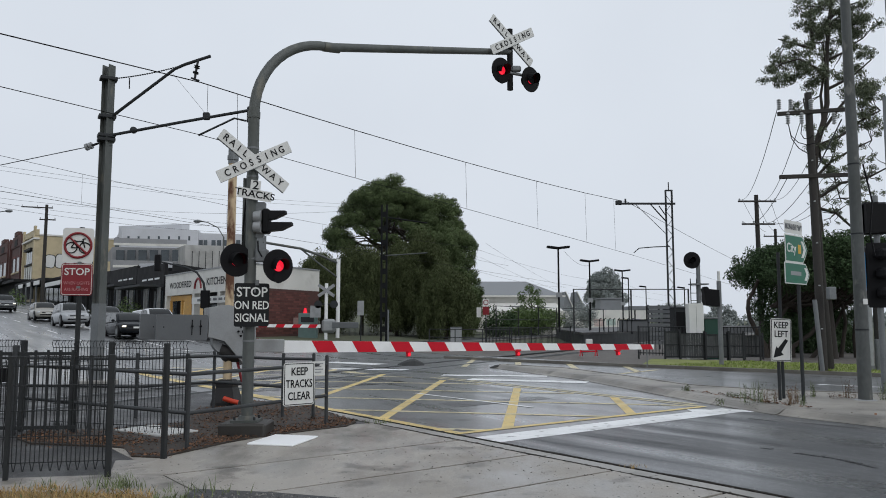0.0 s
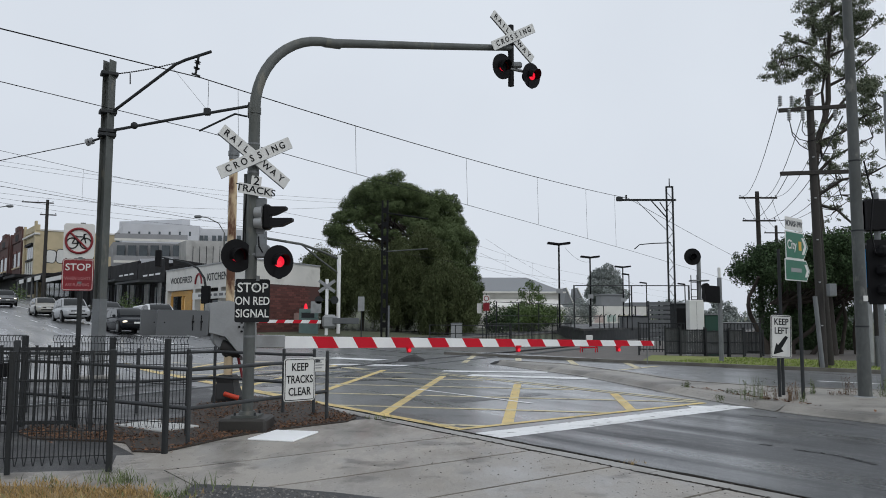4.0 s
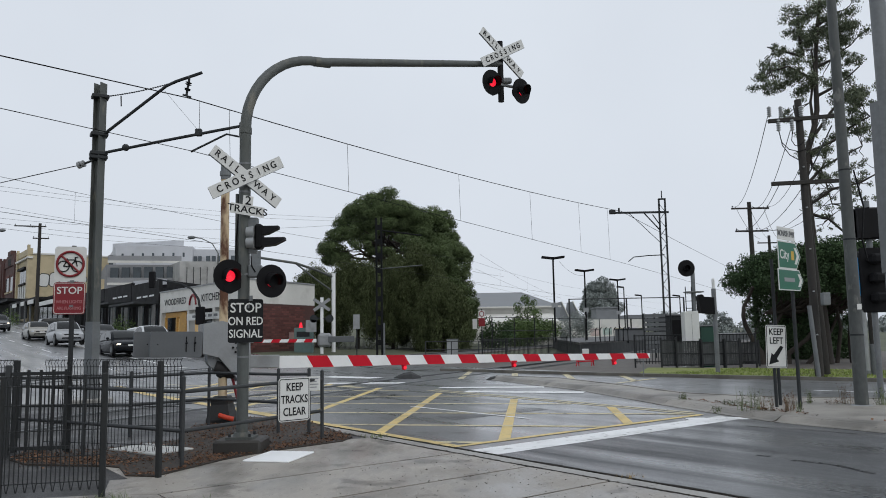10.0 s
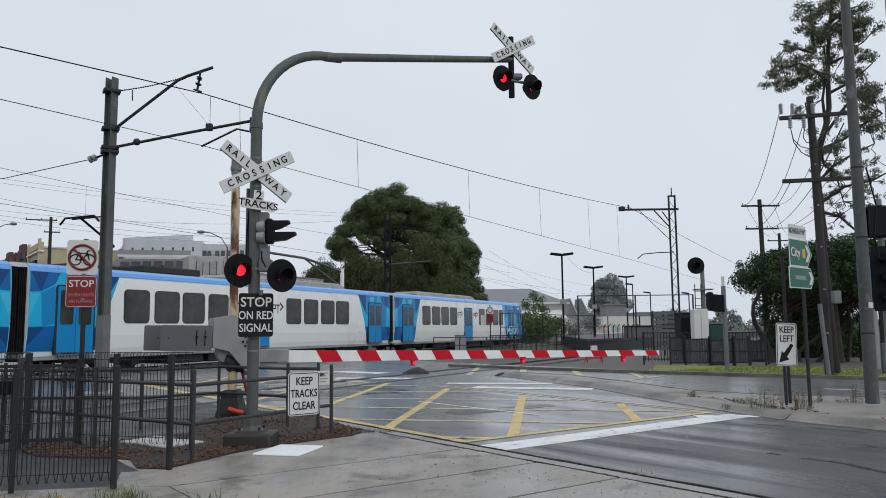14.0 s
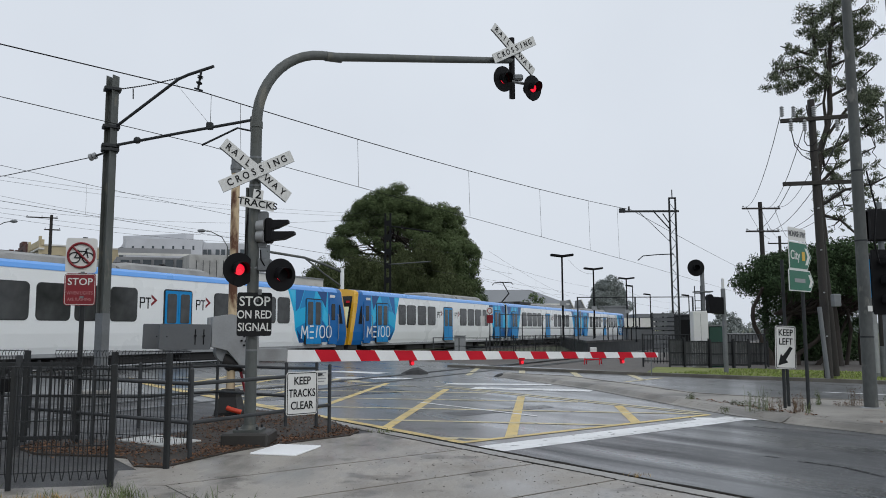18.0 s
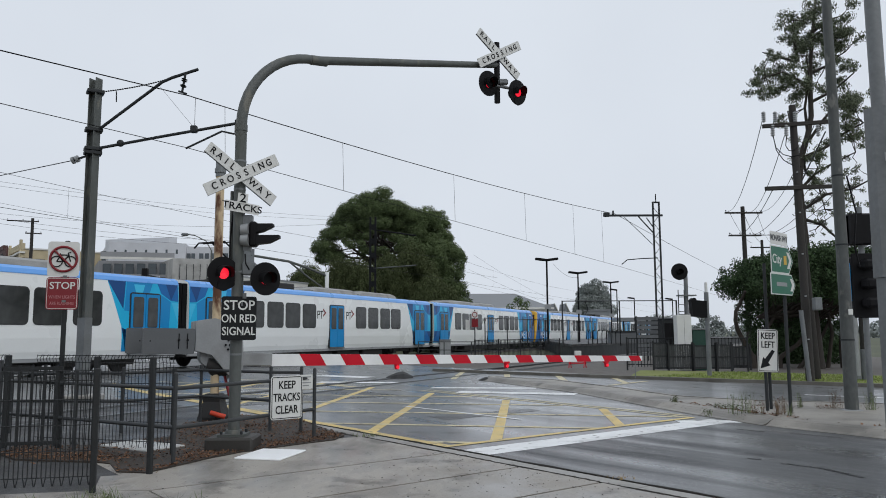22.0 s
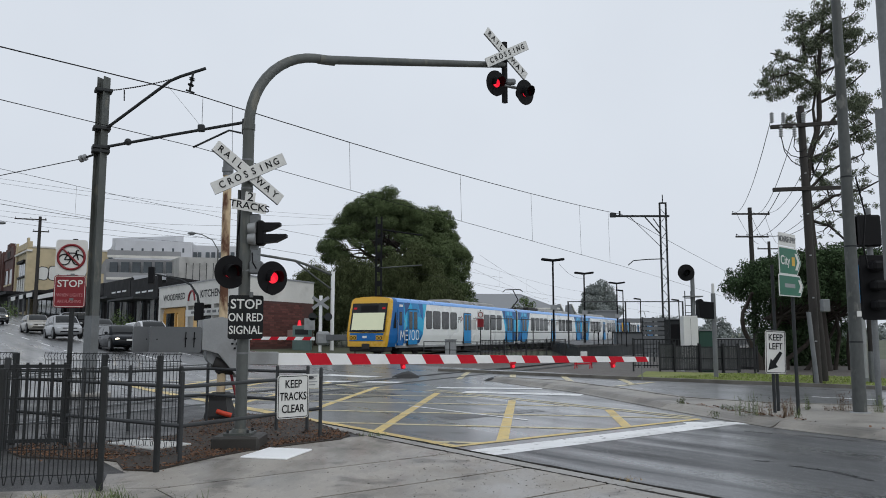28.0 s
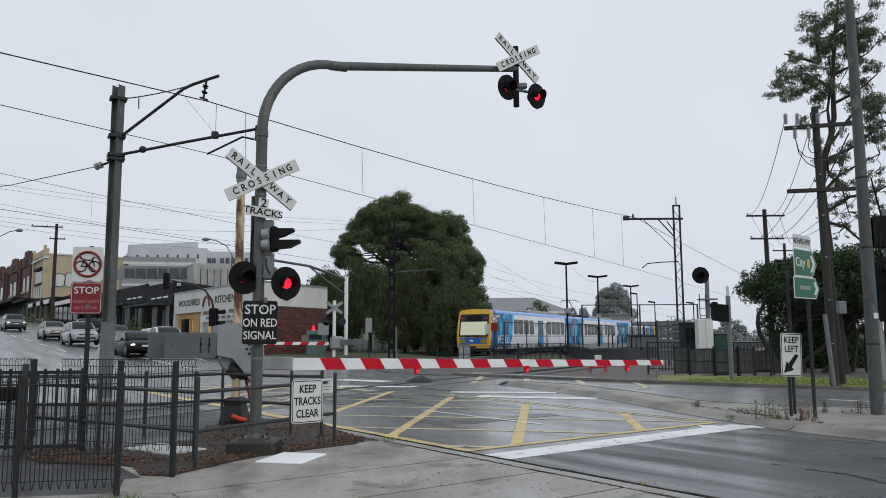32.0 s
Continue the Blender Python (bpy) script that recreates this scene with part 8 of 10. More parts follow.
    data = me.data("brick", BRICKEACH)
    ang2 = math.degrees(math.atan2(d.y, d.x))
    cnt = 0
    for row in range(19):
        for i in range(15):
            a = 0.35 + i * 0.5 + (0.25 if row % 2 else 0)
            if a > 7.8:
                continue
            px, py = W(a, 0.0)
            part("brick", data, BRICKEACH, t, m=pose(px, py, b + 0.1 + row * 0.175, 0, 0, ang2))
            cnt += 1
    part("graffiti", Mesh().box(-0.6, 0.6, -0.02, -0.016, -0.3, 0.3), mat("faded_graffiti", (0.3, 0.2, 0.18), 0.8), t, "faded pale scrawl on the brick", pose(*W(6.2, 0.01), b + 1.0, 0, 0, ang2))


woodfired()


def shop_row():
    # dark shopfronts up the hill
    for k, (u0, u1, fz0, fz1, mt, fascia, label, cat) in enumerate((
            (20.0, 29.0, 3.3, 5.3, DARKSHOP, DARKSHOP, "dark charcoal shop with white print on its fascia", "shop"),
            (29.2, 40.0, 3.2, 5.1, DARKSHOP, DARKSHOP, "dark charcoal shop with pale posts", "shop"),
            (40.2, 52.0, 3.2, 4.6, DARKSHOP, DARKSHOP, "grey shop with a deep awning", "shop"))):
        b = gz(*U((u0 + u1) / 2))
        t = thing("shop", label, cat, group="shops")
        street_wall(t, "body", u0, u1, 2.2, 15, b - 1, b + fz1 - 0.4, mt)
        street_wall(t, "fascia", u0, u1, 0.0, 0.35, b + fz0, b + fz1, fascia)
        street_wall(t, "awning", u0, u1, -2.2, 0.0, b + fz0 - 0.25, b + fz0 - 0.05, DARKSTEEL)
        n = 4
        for i in range(n + 1):
            u = u0 + (u1 - u0 - 0.25) * i / n
            street_wall(t, "post", u, u + 0.25, 0.1, 0.4, b - 0.8, b + fz0, MACHLIGHT if (k != 2 and i % 2) else DARKSHOP)
        for i in range(n):
            u = u0 + 0.5 + (u1 - u0) * i / n
            street_wall(t, "shop_glass", u, u + (u1 - u0) / n - 0.8, 1.4, 1.46, b + 0.3, b + 2.9, PALEGLASS)
        if k < 2:
            for i in range(3):
                street_wall(t, "text_bar", u0 + 1.4 + i * 2.1, u0 + 2.9 + i * 2.1, -0.02, 0.0, b + fz0 + 0.55, b + fz0 + 0.72, WHITEBODY)
    # two-storey cream building: a narrow front bay and a long blank side wall
    b = gz(*U(95))
    t = thing("cream_building", "two-storey cream rendered shop building with faded painted scrawl on its side", "building")
    street_wall(t, "body", 90, 102, 0, 14, b - 2, b + 10.9, CREAM)
    street_wall(t, "parapet", 89.9, 102.1, -0.2, 0.4, b + 10.9, b + 11.9, CREAM)
    street_wall(t, "side_coping", 89.85, 90.3, 0.4, 14, b + 10.9, b + 11.15, SHOPWHITE)
    street_wall(t, "cornice", 89.7, 102.3, -0.45, 0.4, b + 10.2, b + 10.5, SHOPWHITE)
    for u in (90.0, 101.0):
        street_wall(t, "pier", u, u + 1.0, -0.35, 0.0, b + 3.6, b + 12.5, CREAM)
    street_wall(t, "window_hood", 92.6, 99.4, -0.5, 0.0, b + 8.6, b + 9.0, DARKSHOP)
    for u in (93.2, 95.2, 97.2):
        street_wall(t, "window", u, u + 1.7, -0.06, 0.05, b + 6.3, b + 8.6, PALEGLASS)
    street_wall(t, "window_sill", 92.6, 99.4, -0.3, 0.0, b + 6.0, b + 6.3, DARKSHOP)
    for u in (92.2, 94.4, 96.6, 98.8):
        street_wall(t, "panel_mullion", u, u + 0.25, -0.1, 0.0, b + 3.6, b + 5.9, DARKSTEEL)
    street_wall(t, "lower_panel", 91.2, 100.8, -0.06, 0.0, b + 3.6, b + 5.9, SHOPWHITE)
    street_wall(t, "awning", 89, 102, -3.2, 0.0, b + 3.0, b + 3.4, DARKSHOP)
    street_wall(t, "shopfront", 90.3, 101.7, -0.08, -0.02, b + 0.2, b + 3.0, DARKSHOP)
    street_wall(t, "downpipe", 89.75, 89.9, 1.2, 1.4, b + 2, b + 10.9, DARKSTEEL)
    for i, (v, w, h, z) in enumerate(((2.2, 1.6, 2.2, 6.6), (3.8, 1.5, 2.4, 6.7), (5.3, 1.4, 2.0, 6.5), (6.7, 1.5, 2.3, 6.7), (8.2, 1.4, 2.0, 6.5))):
        px, py = U(89.98, v)
        g = part("painted_scrawl", plate(w, h, 0.01, 0.55), WHITEPAINT, t, "faded white spray-painted scrawl", pose(px, py, b + z, 0, 6 - 4 * (i % 3), 36.87))
        part("scrawl_outline", outline(w + 0.12, h + 0.12, 0.13, 0.012, 0.6), DARKSTEEL, g, m=pose(0, -0.004, 0))
    # red brick shops beyond it
    b = gz(*U(112))
    t = thing("brick_building", "two-storey red brick shop building with stepped gable parapets", "building")
    street_wall(t, "body", 102.4, 160, 0, 16, b - 3, b + 9.6, REDBRICK)
    for u, w in ((103.6, 14.0), (120.0, 16.0), (140.0, 18.0)):
        street_wall(t, "gable", u, u + w, -0.2, 0.4, b + 9.6, b + 10.8, REDBRICK)
        street_wall(t, "gable_step", u + w * 0.2, u + w * 0.8, -0.2, 0.4, b + 10.8, b + 11.7, REDBRICK)
        street_wall(t, "gable_cap", u + w * 0.36, u + w * 0.64, -0.3, 0.5, b + 11.7, b + 12.5, REDBRICK)
        for k in (0.0, 0.94):
            street_wall(t, "pier", u + w * k, u + w * k + 0.9, -0.4, 0.3, b + 3.4, b + 11.6, REDBRICK)
        for k in (0.16, 0.58):
            street_wall(t, "window", u + w * k, u + w * (k + 0.26), -0.05, 0.05, b + 4.9, b + 7.6, GLASS)
            street_wall(t, "window_sill", u + w * k - 0.2, u + w * (k + 0.26) + 0.2, -0.2, 0.0, b + 4.6, b + 4.9, CREAM)
            street_wall(t, "window_head", u + w * k - 0.2, u + w * (k + 0.26) + 0.2, -0.12, 0.0, b + 7.6, b + 8.0, BRICKEACH)
        street_wall(t, "gable_niche", u + w * 0.38, u + w * 0.62, -0.26, -0.2, b + 9.8, b + 11.0, DARKSHOP)
    street_wall(t, "awning", 102.4, 160, -3.2, 0.0, b + 2.8, b + 3.3, DARKSHOP)
    street_wall(t, "shopfront", 102.6, 159, -0.08, -0.02, b - 0.3, b + 2.8, DARKSHOP)
    # plain dark shops under a long awning between the cream building and the nearer row
    b = gz(*U(78))
    t = thing("shop", "low dark shops under a long awning with small pale signs", "shop", group="shops")
    street_wall(t, "body", 66.2, 89.8, 1.0, 12, b - 1, b + 4.1, DARKSHOP)
    street_wall(t, "awning", 66.2, 89.8, -2.8, 1.0, b + 3.0, b + 3.4, DARKSHOP)
    for u, w in ((67.5, 4.5), (75.0, 3.0), (82.0, 4.0)):
        street_wall(t, "sign_board", u, u + w, -2.9, -2.82, b + 2.5, b + 3.1, WHITEPAINT)
    for i in range(6):
        street_wall(t, "post", 66.6 + i * 4.5, 66.85 + i * 4.5, -2.7, -2.5, b - 0.8, b + 3.0, STEEL)
        street_wall(t, "shop_glass", 67.2 + i * 3.8, 70.2 + i * 3.8, 0.9, 0.98, b + 0.2, b + 2.6, PALEGLASS)
    # low cream wing between the two rows
    b = gz(*U(58))
    t = thing("cream_wing", "plain cream side building behind the shops", "building")
    street_wall(t, "body", 55, 65.8, 2.5, 3.5, b - 1, b + 6.2, CREAM)
    street_wall(t, "awning", 52.4, 65.8, -2.6, 1.5, b + 2.9, b + 3.2, DARKSHOP)
    street_wall(t, "shopfront", 52.6, 65.6, 1.3, 1.5, b - 0.2, b + 2.9, DARKSHOP)
    street_wall(t, "sign_band", 53.0, 65.0, -2.66, -2.6, b + 2.95, b + 3.5, WHITEPAINT)


shop_row()


def apartments():
    t = thing("apartment_block", "stepped grey apartment block with balconies and window bands", "apartment building")
    def P(b, Y):
        return (side(b, Y), Y)
    def block(name, x0, x1, Y, depth, z0, z1, material, label=""):
        a, b = P(x0, Y), P(x1, Y + (x1 - x0) * 0.027)
        pts = [a, b, (b[0] - 4, b[1] + depth), (a[0] - 12, a[1] + depth)]
        part(name, Mesh().prism(pts, z0, z1), material, t, label)
        return a, b
    def strip(name, x0, x1, Y, z0, z1, material, out=0.25):
        a, b = P(x0, Y - out), P(x1, Y - out + (x1 - x0) * 0.027)
        part(name, Mesh().prism([a, b, (b[0], b[1] + 0.2), (a[0], a[1] + 0.2)], z0, z1), material, t)
    block("upper_storey", -421.2, -321.1, 124.0, 24, 9, 16.7, GREYPANEL, "plain grey set-back upper storey")
    block("roof_plant", -343.2, -332.8, 130.0, 3, 16.7, 18.2, GREYPANEL)
    block("rear_wing", -324.0, -257.7, 128.0, 22, 4, 16.4, GREYPANEL)
    block("mid_storey", -433.0, -334.3, 116.0, 24, 3, 12.9, MIDGREY)
    block("concrete_wing", -337.3, -284.2, 112.0, 20, 2, 12.8, CONCPANEL, "bare concrete side wing")
    for i in range(7):
        strip("porthole", -413.8 + i * 13.3, -411.6 + i * 13.3, 124.0, 14.7, 15.4, PALEGLASS)
    for i, x in enumerate((-430.0, -303.4, -296.0, -288.7, -279.8, -271.0, -263.6)):
        strip("window", x, x + 5, 124.0 if i == 0 else 128.0, 13.0, 15.2, PALEGLASS)
    for x0, x1 in ((-319.6, -315.2), (-313.7, -309.3)):
        strip("window", x0, x1, 128.0, 13.0, 15.2, PALEGLASS)
    for z in (12.9, 9.6, 6.4):
        strip("balcony_slab", -431.5, -335.8, 115.0, z, z + 0.35, SHOPWHITE, 1.6)
        strip("balcony_rail", -431.5, -335.8, 115.0, z + 0.35, z + 1.1, MIDGREY, 1.5)
    for z in (10.2, 7.0):
        for i in range(6):
            strip("window", -427.8 + i * 14.7, -417.5 + i * 14.7, 116.0, z, z + 2.2, PALEGLASS)
    for i in range(5):
        strip("panel_joint", -328.4 + i * 8.8, -328.0 + i * 8.8, 112.0, 3, 11.9, DARKSTEEL, 0.12)
    # dark flat-roofed block in front of it
    t2 = thing("dark_block", "dark grey flat-roofed building behind the shops", "building")
    a, b = P(-396.2, 88.0), P(-353.5, 86.0)
    part("body", Mesh().prism([a, b, (b[0] + 2, b[1] + 14), (a[0] - 8, a[1] + 14)], 1.5, 8.1), DARKSHOP, t2)
    part("roof_edge", Mesh().prism([(a[0], a[1] - 0.2), (b[0], b[1] - 0.2), b, a], 7.6, 8.2), GREYPANEL, t2)
    for i in range(4):
        q = P(-372.6 + i * 5, 86.6)
        part("print_bar", Mesh().box(q[0], q[0] + 0.35, q[1] - 0.3, q[1] - 0.28, 6.4, 7.2), SIGNYELLOW, t2)


apartments()


def far_buildings():
    # white hall with a grey hipped roof beyond the station
    t = thing("white_hall", "long white hall with low grey hipped roof beyond the station", "building")
    Y = 100.0
    x0, x1 = side(11.8, Y), side(151.7, Y)
    part("wall", Mesh().box(x0, x1, Y, Y + 16, 0, 4.9), SHOPWHITE, t)
    part("roof", Mesh().add([(x0 - 0.6, Y - 0.6, 4.9), (x1 + 0.6, Y - 0.6, 4.9), (x1 + 0.6, Y + 16.6, 4.9), (x0 - 0.6, Y + 16.6, 4.9), (x0 + 4, Y + 8, 7.2), (x1 - 3.5, Y + 8, 7.2)],
                            [(0, 1, 5, 4), (1, 2, 5), (2, 3, 4, 5), (3, 0, 4), (3, 2, 1, 0)]), ROOFGREY, t)
    part("gutter", Mesh().box(x0 - 0.65, x1 + 0.65, Y - 0.75, Y - 0.6, 4.75, 4.95), SHOPWHITE, t)
    part("lean_to", Mesh().add([(x0 + 3, Y - 0.1, 4.0), (x1 - 0.5, Y - 0.1, 4.0), (x1 - 0.5, Y - 6, 2.9), (x0 + 3, Y - 6, 2.9), (x0 + 3, Y - 0.1, 0), (x1 - 0.5, Y - 0.1, 0), (x1 - 0.5, Y - 6, 0), (x0 + 3, Y - 6, 0)],
                               [(0, 1, 2, 3), (3, 2, 6, 7), (0, 3, 7, 4), (1, 5, 6, 2)]), SHOPWHITE, t)
    part("vent", Mesh().box(x1 - 3.4, x1 - 2.5, Y - 0.03, Y + 0.05, 4.3, 4.5), DARKSTEEL, t)
    for b0, b1, Y, h in ((156.1, 185.6, 128.0, 6.6),):
        t = thing("gabled_house", "small white house with steep grey gables", "house")
        a, b = side(b0, Y), side(b1, Y)
        part("wall", Mesh().box(a, b, Y, Y + 6, 0, 3.4), SHOPWHITE, t)
        m = (a + b) / 2
        for c0, c1 in ((a, m), (m, b)):
            k = (c0 + c1) / 2
            part("gable", Mesh().add([(c0, Y, 3.4), (c1, Y, 3.4), (k - 0.5, Y, h), (c0, Y + 6, 3.4), (c1, Y + 6, 3.4), (k - 0.5, Y + 6, h)], [(0, 1, 2), (5, 4, 3), (0, 2, 5, 3), (1, 4, 5, 2)]), ROOFGREY, t)
            part("barge_board", Mesh().tube([(c1, Y - 0.1, 3.4), (k - 0.5, Y - 0.1, h)], 0.1, 4), SHOPWHITE, t)
    Y = 145.0
    t = thing("graffiti_wall", "pale low wall painted with faded colourful graffiti", "wall")
    part("wall", Mesh().box(side(188.5, Y), side(269.5, Y), Y, Y + 0.4, 0, 3.8), SHOPWHITE, t)
    for i, c in enumerate(((0.5, 0.4, 0.37), (0.36, 0.44, 0.4), (0.52, 0.48, 0.3), (0.4, 0.38, 0.48), (0.46, 0.5, 0.3))):
        part("painted_patch", Mesh().box(side(195.9 + i * 16.20, Y), side(207.7 + i * 16.20, Y), Y - 0.02, Y, 0.7 + 0.2 * (i % 2), 2.1), mat("faded_spray_paint", c, 0.8, vary=0.5, scale=1.5, fine=6), t)
    t = thing("grey_shed", "plain grey flat-roofed shed beyond the platform", "shed")
    Y = 150.0
    part("wall", Mesh().box(side(204.7, Y), side(235.6, Y), Y, Y + 5, 0, 6.0), ROOFGREY, t)
    part("roof", Mesh().box(side(203.2, Y), side(237.1, Y), Y - 0.2, Y + 5.2, 6.0, 6.25), ROOFGREY, t)
    t = thing("station_canopy", "low dark station canopy roof in the distance", "canopy")
    Y = 105.0
    part("roof", Mesh().box(side(245.9, Y), side(324.7, Y), Y, Y + 5, 3.2, 3.7), ROOFGREY, t)
    for i in range(4):
        part("column", Mesh().box(side(251.1 + i * 22.09, Y), side(252.6 + i * 22.09, Y), Y + 1, Y + 1.2, 0, 3.2), DARKSTEEL, t)


far_buildings()


def paint(name, c):
    return mat(name, c, 0.22, metal=0.0, vary=0.06, scale=1, bump=0.01, spec=0.22 if max(c) > 0.1 else 0.1, coat=0.1 if max(c) > 0.1 else 0.0)


LAMPON = mat("lit_headlight", (0.9, 0.88, 0.8), 0.2, vary=0.02, bump=0, emit=(1, 0.85, 0.6), emit_power=1.6)
LAMPOFF = mat("clear_headlight", (0.5, 0.52, 0.54), 0.12, vary=0.05, bump=0)


def car(name, label, m, colour, L=4.3, W=1.78, H=1.46, suv=0.0, lit=True, ute=False):
    """A car that faces +x, its wheels on z = 0."""
    t = thing(name, label, "car", m, group="cars")
    belt, low = 0.9 + 0.12 * suv, 0.2 + 0.06 * suv
    f, r, wr = L / 2, -L / 2, 0.31 + 0.04 * suv
    def smooth_loft(secs):
        me = loft(secs)
        me.s = [True] * len(me.s)
        return me
    def ring(x, w, zb, zt, zs):
        """Cross-section: tucked sill, bulging flank, shoulder at zs, crowned top."""
        h = w / 2
        half = [(h * 0.84, zb), (h * 0.96, zb + 0.08), (h, zb + (zs - zb) * 0.45), (h * 0.985, zs - 0.05), (h * 0.93, zs + 0.01), (h * 0.78, zs + (zt - zs) * 0.7), (h * 0.4, zt)]
        return [(x, y, z) for y, z in half] + [(x, -y, z) for y, z in half[::-1]]
    nose = belt - 0.16
    part("body", smooth_loft([ring(r, W * 0.8, low + 0.24, belt - 0.14, belt - 0.22), ring(r + 0.05, W * 0.9, low + 0.12, belt - 0.04, belt - 0.1), ring(r + 0.2, W * 0.97, low + 0.03, belt + 0.02, belt - 0.05), ring(r + 0.75, W, low, belt + 0.03, belt - 0.03),
                              ring(0.0, W, low, belt + 0.02, belt - 0.04), ring(f - 1.25, W, low, belt, belt - 0.06), ring(f - 0.75, W * 0.98, low, belt - 0.03, belt - 0.12), ring(f - 0.32, W * 0.93, low + 0.01, nose, nose - 0.12),
                              ring(f - 0.1, W * 0.84, low + 0.03, nose - 0.09, nose - 0.2), ring(f, W * 0.68, low + 0.1, nose - 0.24, nose - 0.3)]), colour, t, "painted body shell")
    back = r + (1.75 if ute else 0.22)
    # side line of the greenhouse, from the foot of the windscreen over the roof to the tail
    line = [(f - 1.02, 0.0), (f - 1.3, 0.38), (f - 1.62, 0.76), (f - 1.85, 0.92), (f - 2.2, 0.985), ((f - 2.2 + back + 0.6) / 2, 1.0), (back + 0.62 - 0.14 * suv, 0.95), (back + 0.36 - 0.12 * suv, 0.84), (back + 0.14 - 0.06 * suv, 0.42), (back, 0.0)]
    rise_z = H - belt
    def half_w(k):
        return W * (0.455 - 0.085 * k ** 1.4)
    def roof_at(x):
        for (xa, ka), (xb, kb) in zip(line, line[1:]):
            if xb <= x <= xa:
                return ka + (kb - ka) * (xa - x) / (xa - xb)
        return 0.0
    secs = []
    for x, k in line:
        z, w = belt + rise_z * k, half_w(k)
        half = [(half_w(0), belt - 0.08), (w + 0.01, max(belt - 0.06, z - 0.07)), (w - 0.03, max(belt - 0.03, z - 0.02)), (w * 0.75, z), (w * 0.3, z + 0.02)]
        secs.append([(x, y, q) for y, q in half] + [(x, -y, q) for y, q in half[::-1]])
    part("cabin", smooth_loft(secs), colour, t)
    def pane(rows, name="window", label=""):
        """A bent sheet of glass from rows of points."""
        n, k = len(rows[0]), len(rows)
        v = [p for row in rows for p in row]
        fc = [(i * n + j, i * n + j + 1, (i + 1) * n + j + 1, (i + 1) * n + j) for i in range(k - 1) for j in range(n - 1)]
        me = Mesh().add(v, fc, True)
        cx, cz = sum(p[0] for p in v) / len(v), belt
        me.add([(cx + (x - cx) * 0.99, y * 0.96, cz + (z - cz) * 0.96) for x, y, z in v], [q[::-1] for q in fc], True)
        return part(name, me, GLASS, t, label)
    def across(i0, i1, a, b, out):
        """Rows of glass that follow the side line between two of its points."""
        rows = []
        for u in [a + (b - a) * j / 5 for j in range(6)]:
            q = i0 + (i1 - i0) * u
            i = min(int(q), len(line) - 2)
            (xa, ka), (xb, kb) = line[i], line[i + 1]
            x, k = xa + (xb - xa) * (q - i), ka + (kb - ka) * (q - i)
            w = half_w(k) * 0.86
            rows.append([(x + out, w * y, belt + rise_z * k + 0.03 - 0.02 * y * y) for y in (-1, -0.5, 0, 0.5, 1)])
        return rows
    pane(across(0, 3, 0.1, 0.95, 0.02), "windscreen", "raked dark windscreen")
    if not ute or suv:
        pane(across(6, 9, 0.3, 0.82, -0.02), "rear_window")
    for s in (-1, 1):
        mid = (back + f - 1.5) / 2
        for x0, x1 in ((back + 0.3, mid - 0.04), (mid + 0.04, f - 1.28)):
            cols = []
            for j in range(7):
                x = x0 + (x1 - x0) * j / 6
                k = max(0.1, min(0.86, roof_at(x) - 0.13))
                cols.append([(x, s * (half_w(k * u) + 0.014), belt + 0.02 + rise_z * (0.04 + (k - 0.04) * u)) for u in (0, 0.5, 1)])
            pane(cols, "window")
        for x in (f - 0.85, r + 0.8):
            part("wheel_arch", Mesh().cyl((x, s * (W / 2 - 0.12), wr + 0.03), (x, s * (W / 2 + 0.004), wr + 0.03), wr + 0.07, n=22), BLACK, t, "black wheel arch")
            w = part("wheel", Mesh().cyl((x, s * (W / 2 - 0.2), wr), (x, s * (W / 2 + 0.01), wr), wr, n=22).cyl((x, s * (W / 2 + 0.01), wr), (x, s * (W / 2 + 0.016), wr), wr * 0.95, wr * 0.8, 22), BLACKRUBBER, t)
            part("rim", Mesh().cyl((x, s * (W / 2 + 0.014), wr), (x, s * (W / 2 + 0.024), wr), wr * 0.62, wr * 0.5, n=14), STEEL, w)
        part("headlight", Mesh().ball((f - 0.19, s * W * 0.345, nose - 0.17), 0.15, 12, 8, (0.9, 1.05, 0.5)), LAMPON if lit else LAMPOFF, t, "lit headlight" if lit else "clear headlight")
        part("tail_light", Mesh().ball((r + 0.1, s * W * 0.41, belt - 0.16), 0.13, 10, 8, (0.7, 0.7, 0.9)), REDPAINT, t, "red tail light")
        part("mirror", Mesh().ball((f - 1.42, s * (W * 0.5 + 0.07), belt + 0.08), 0.1, 10, 6, (0.7, 1.0, 0.75)), colour, t)
        part("door_handle", Mesh().box(mid - 0.35, mid - 0.2, min(s * (W / 2 - 0.02), s * (W / 2 + 0.012)), max(s * (W / 2 - 0.02), s * (W / 2 + 0.012)), belt - 0.14, belt - 0.11, c=0.008), BLACK, t)
    part("sill", Mesh().box(r + 1.15, f - 1.2, -W / 2 + 0.04, W / 2 - 0.04, low - 0.03, low + 0.06, c=0.02), BLACK, t, "black sill")
    part("grille", Mesh().box(f - 0.14, f - 0.012, -W * 0.25, W * 0.25, nose - 0.27, nose - 0.15, c=0.02), BLACK, t)
    part("lower_grille", Mesh().box(f - 0.16, f + 0.008, -W * 0.33, W * 0.33, low + 0.1, low + 0.24, c=0.03), BLACK, t)
    part("number_plate", Mesh().box(f - 0.02, f + 0.016, -0.18, 0.18, low + 0.26, low + 0.36), WHITEPAINT, t)
    if ute:
        part("canopy", Mesh().box(r + 0.08, back + 0.15, -W * 0.44, W * 0.44, belt - 0.05, H - 0.04, c=0.08), colour, t, "white canopy over the tray")
    return t


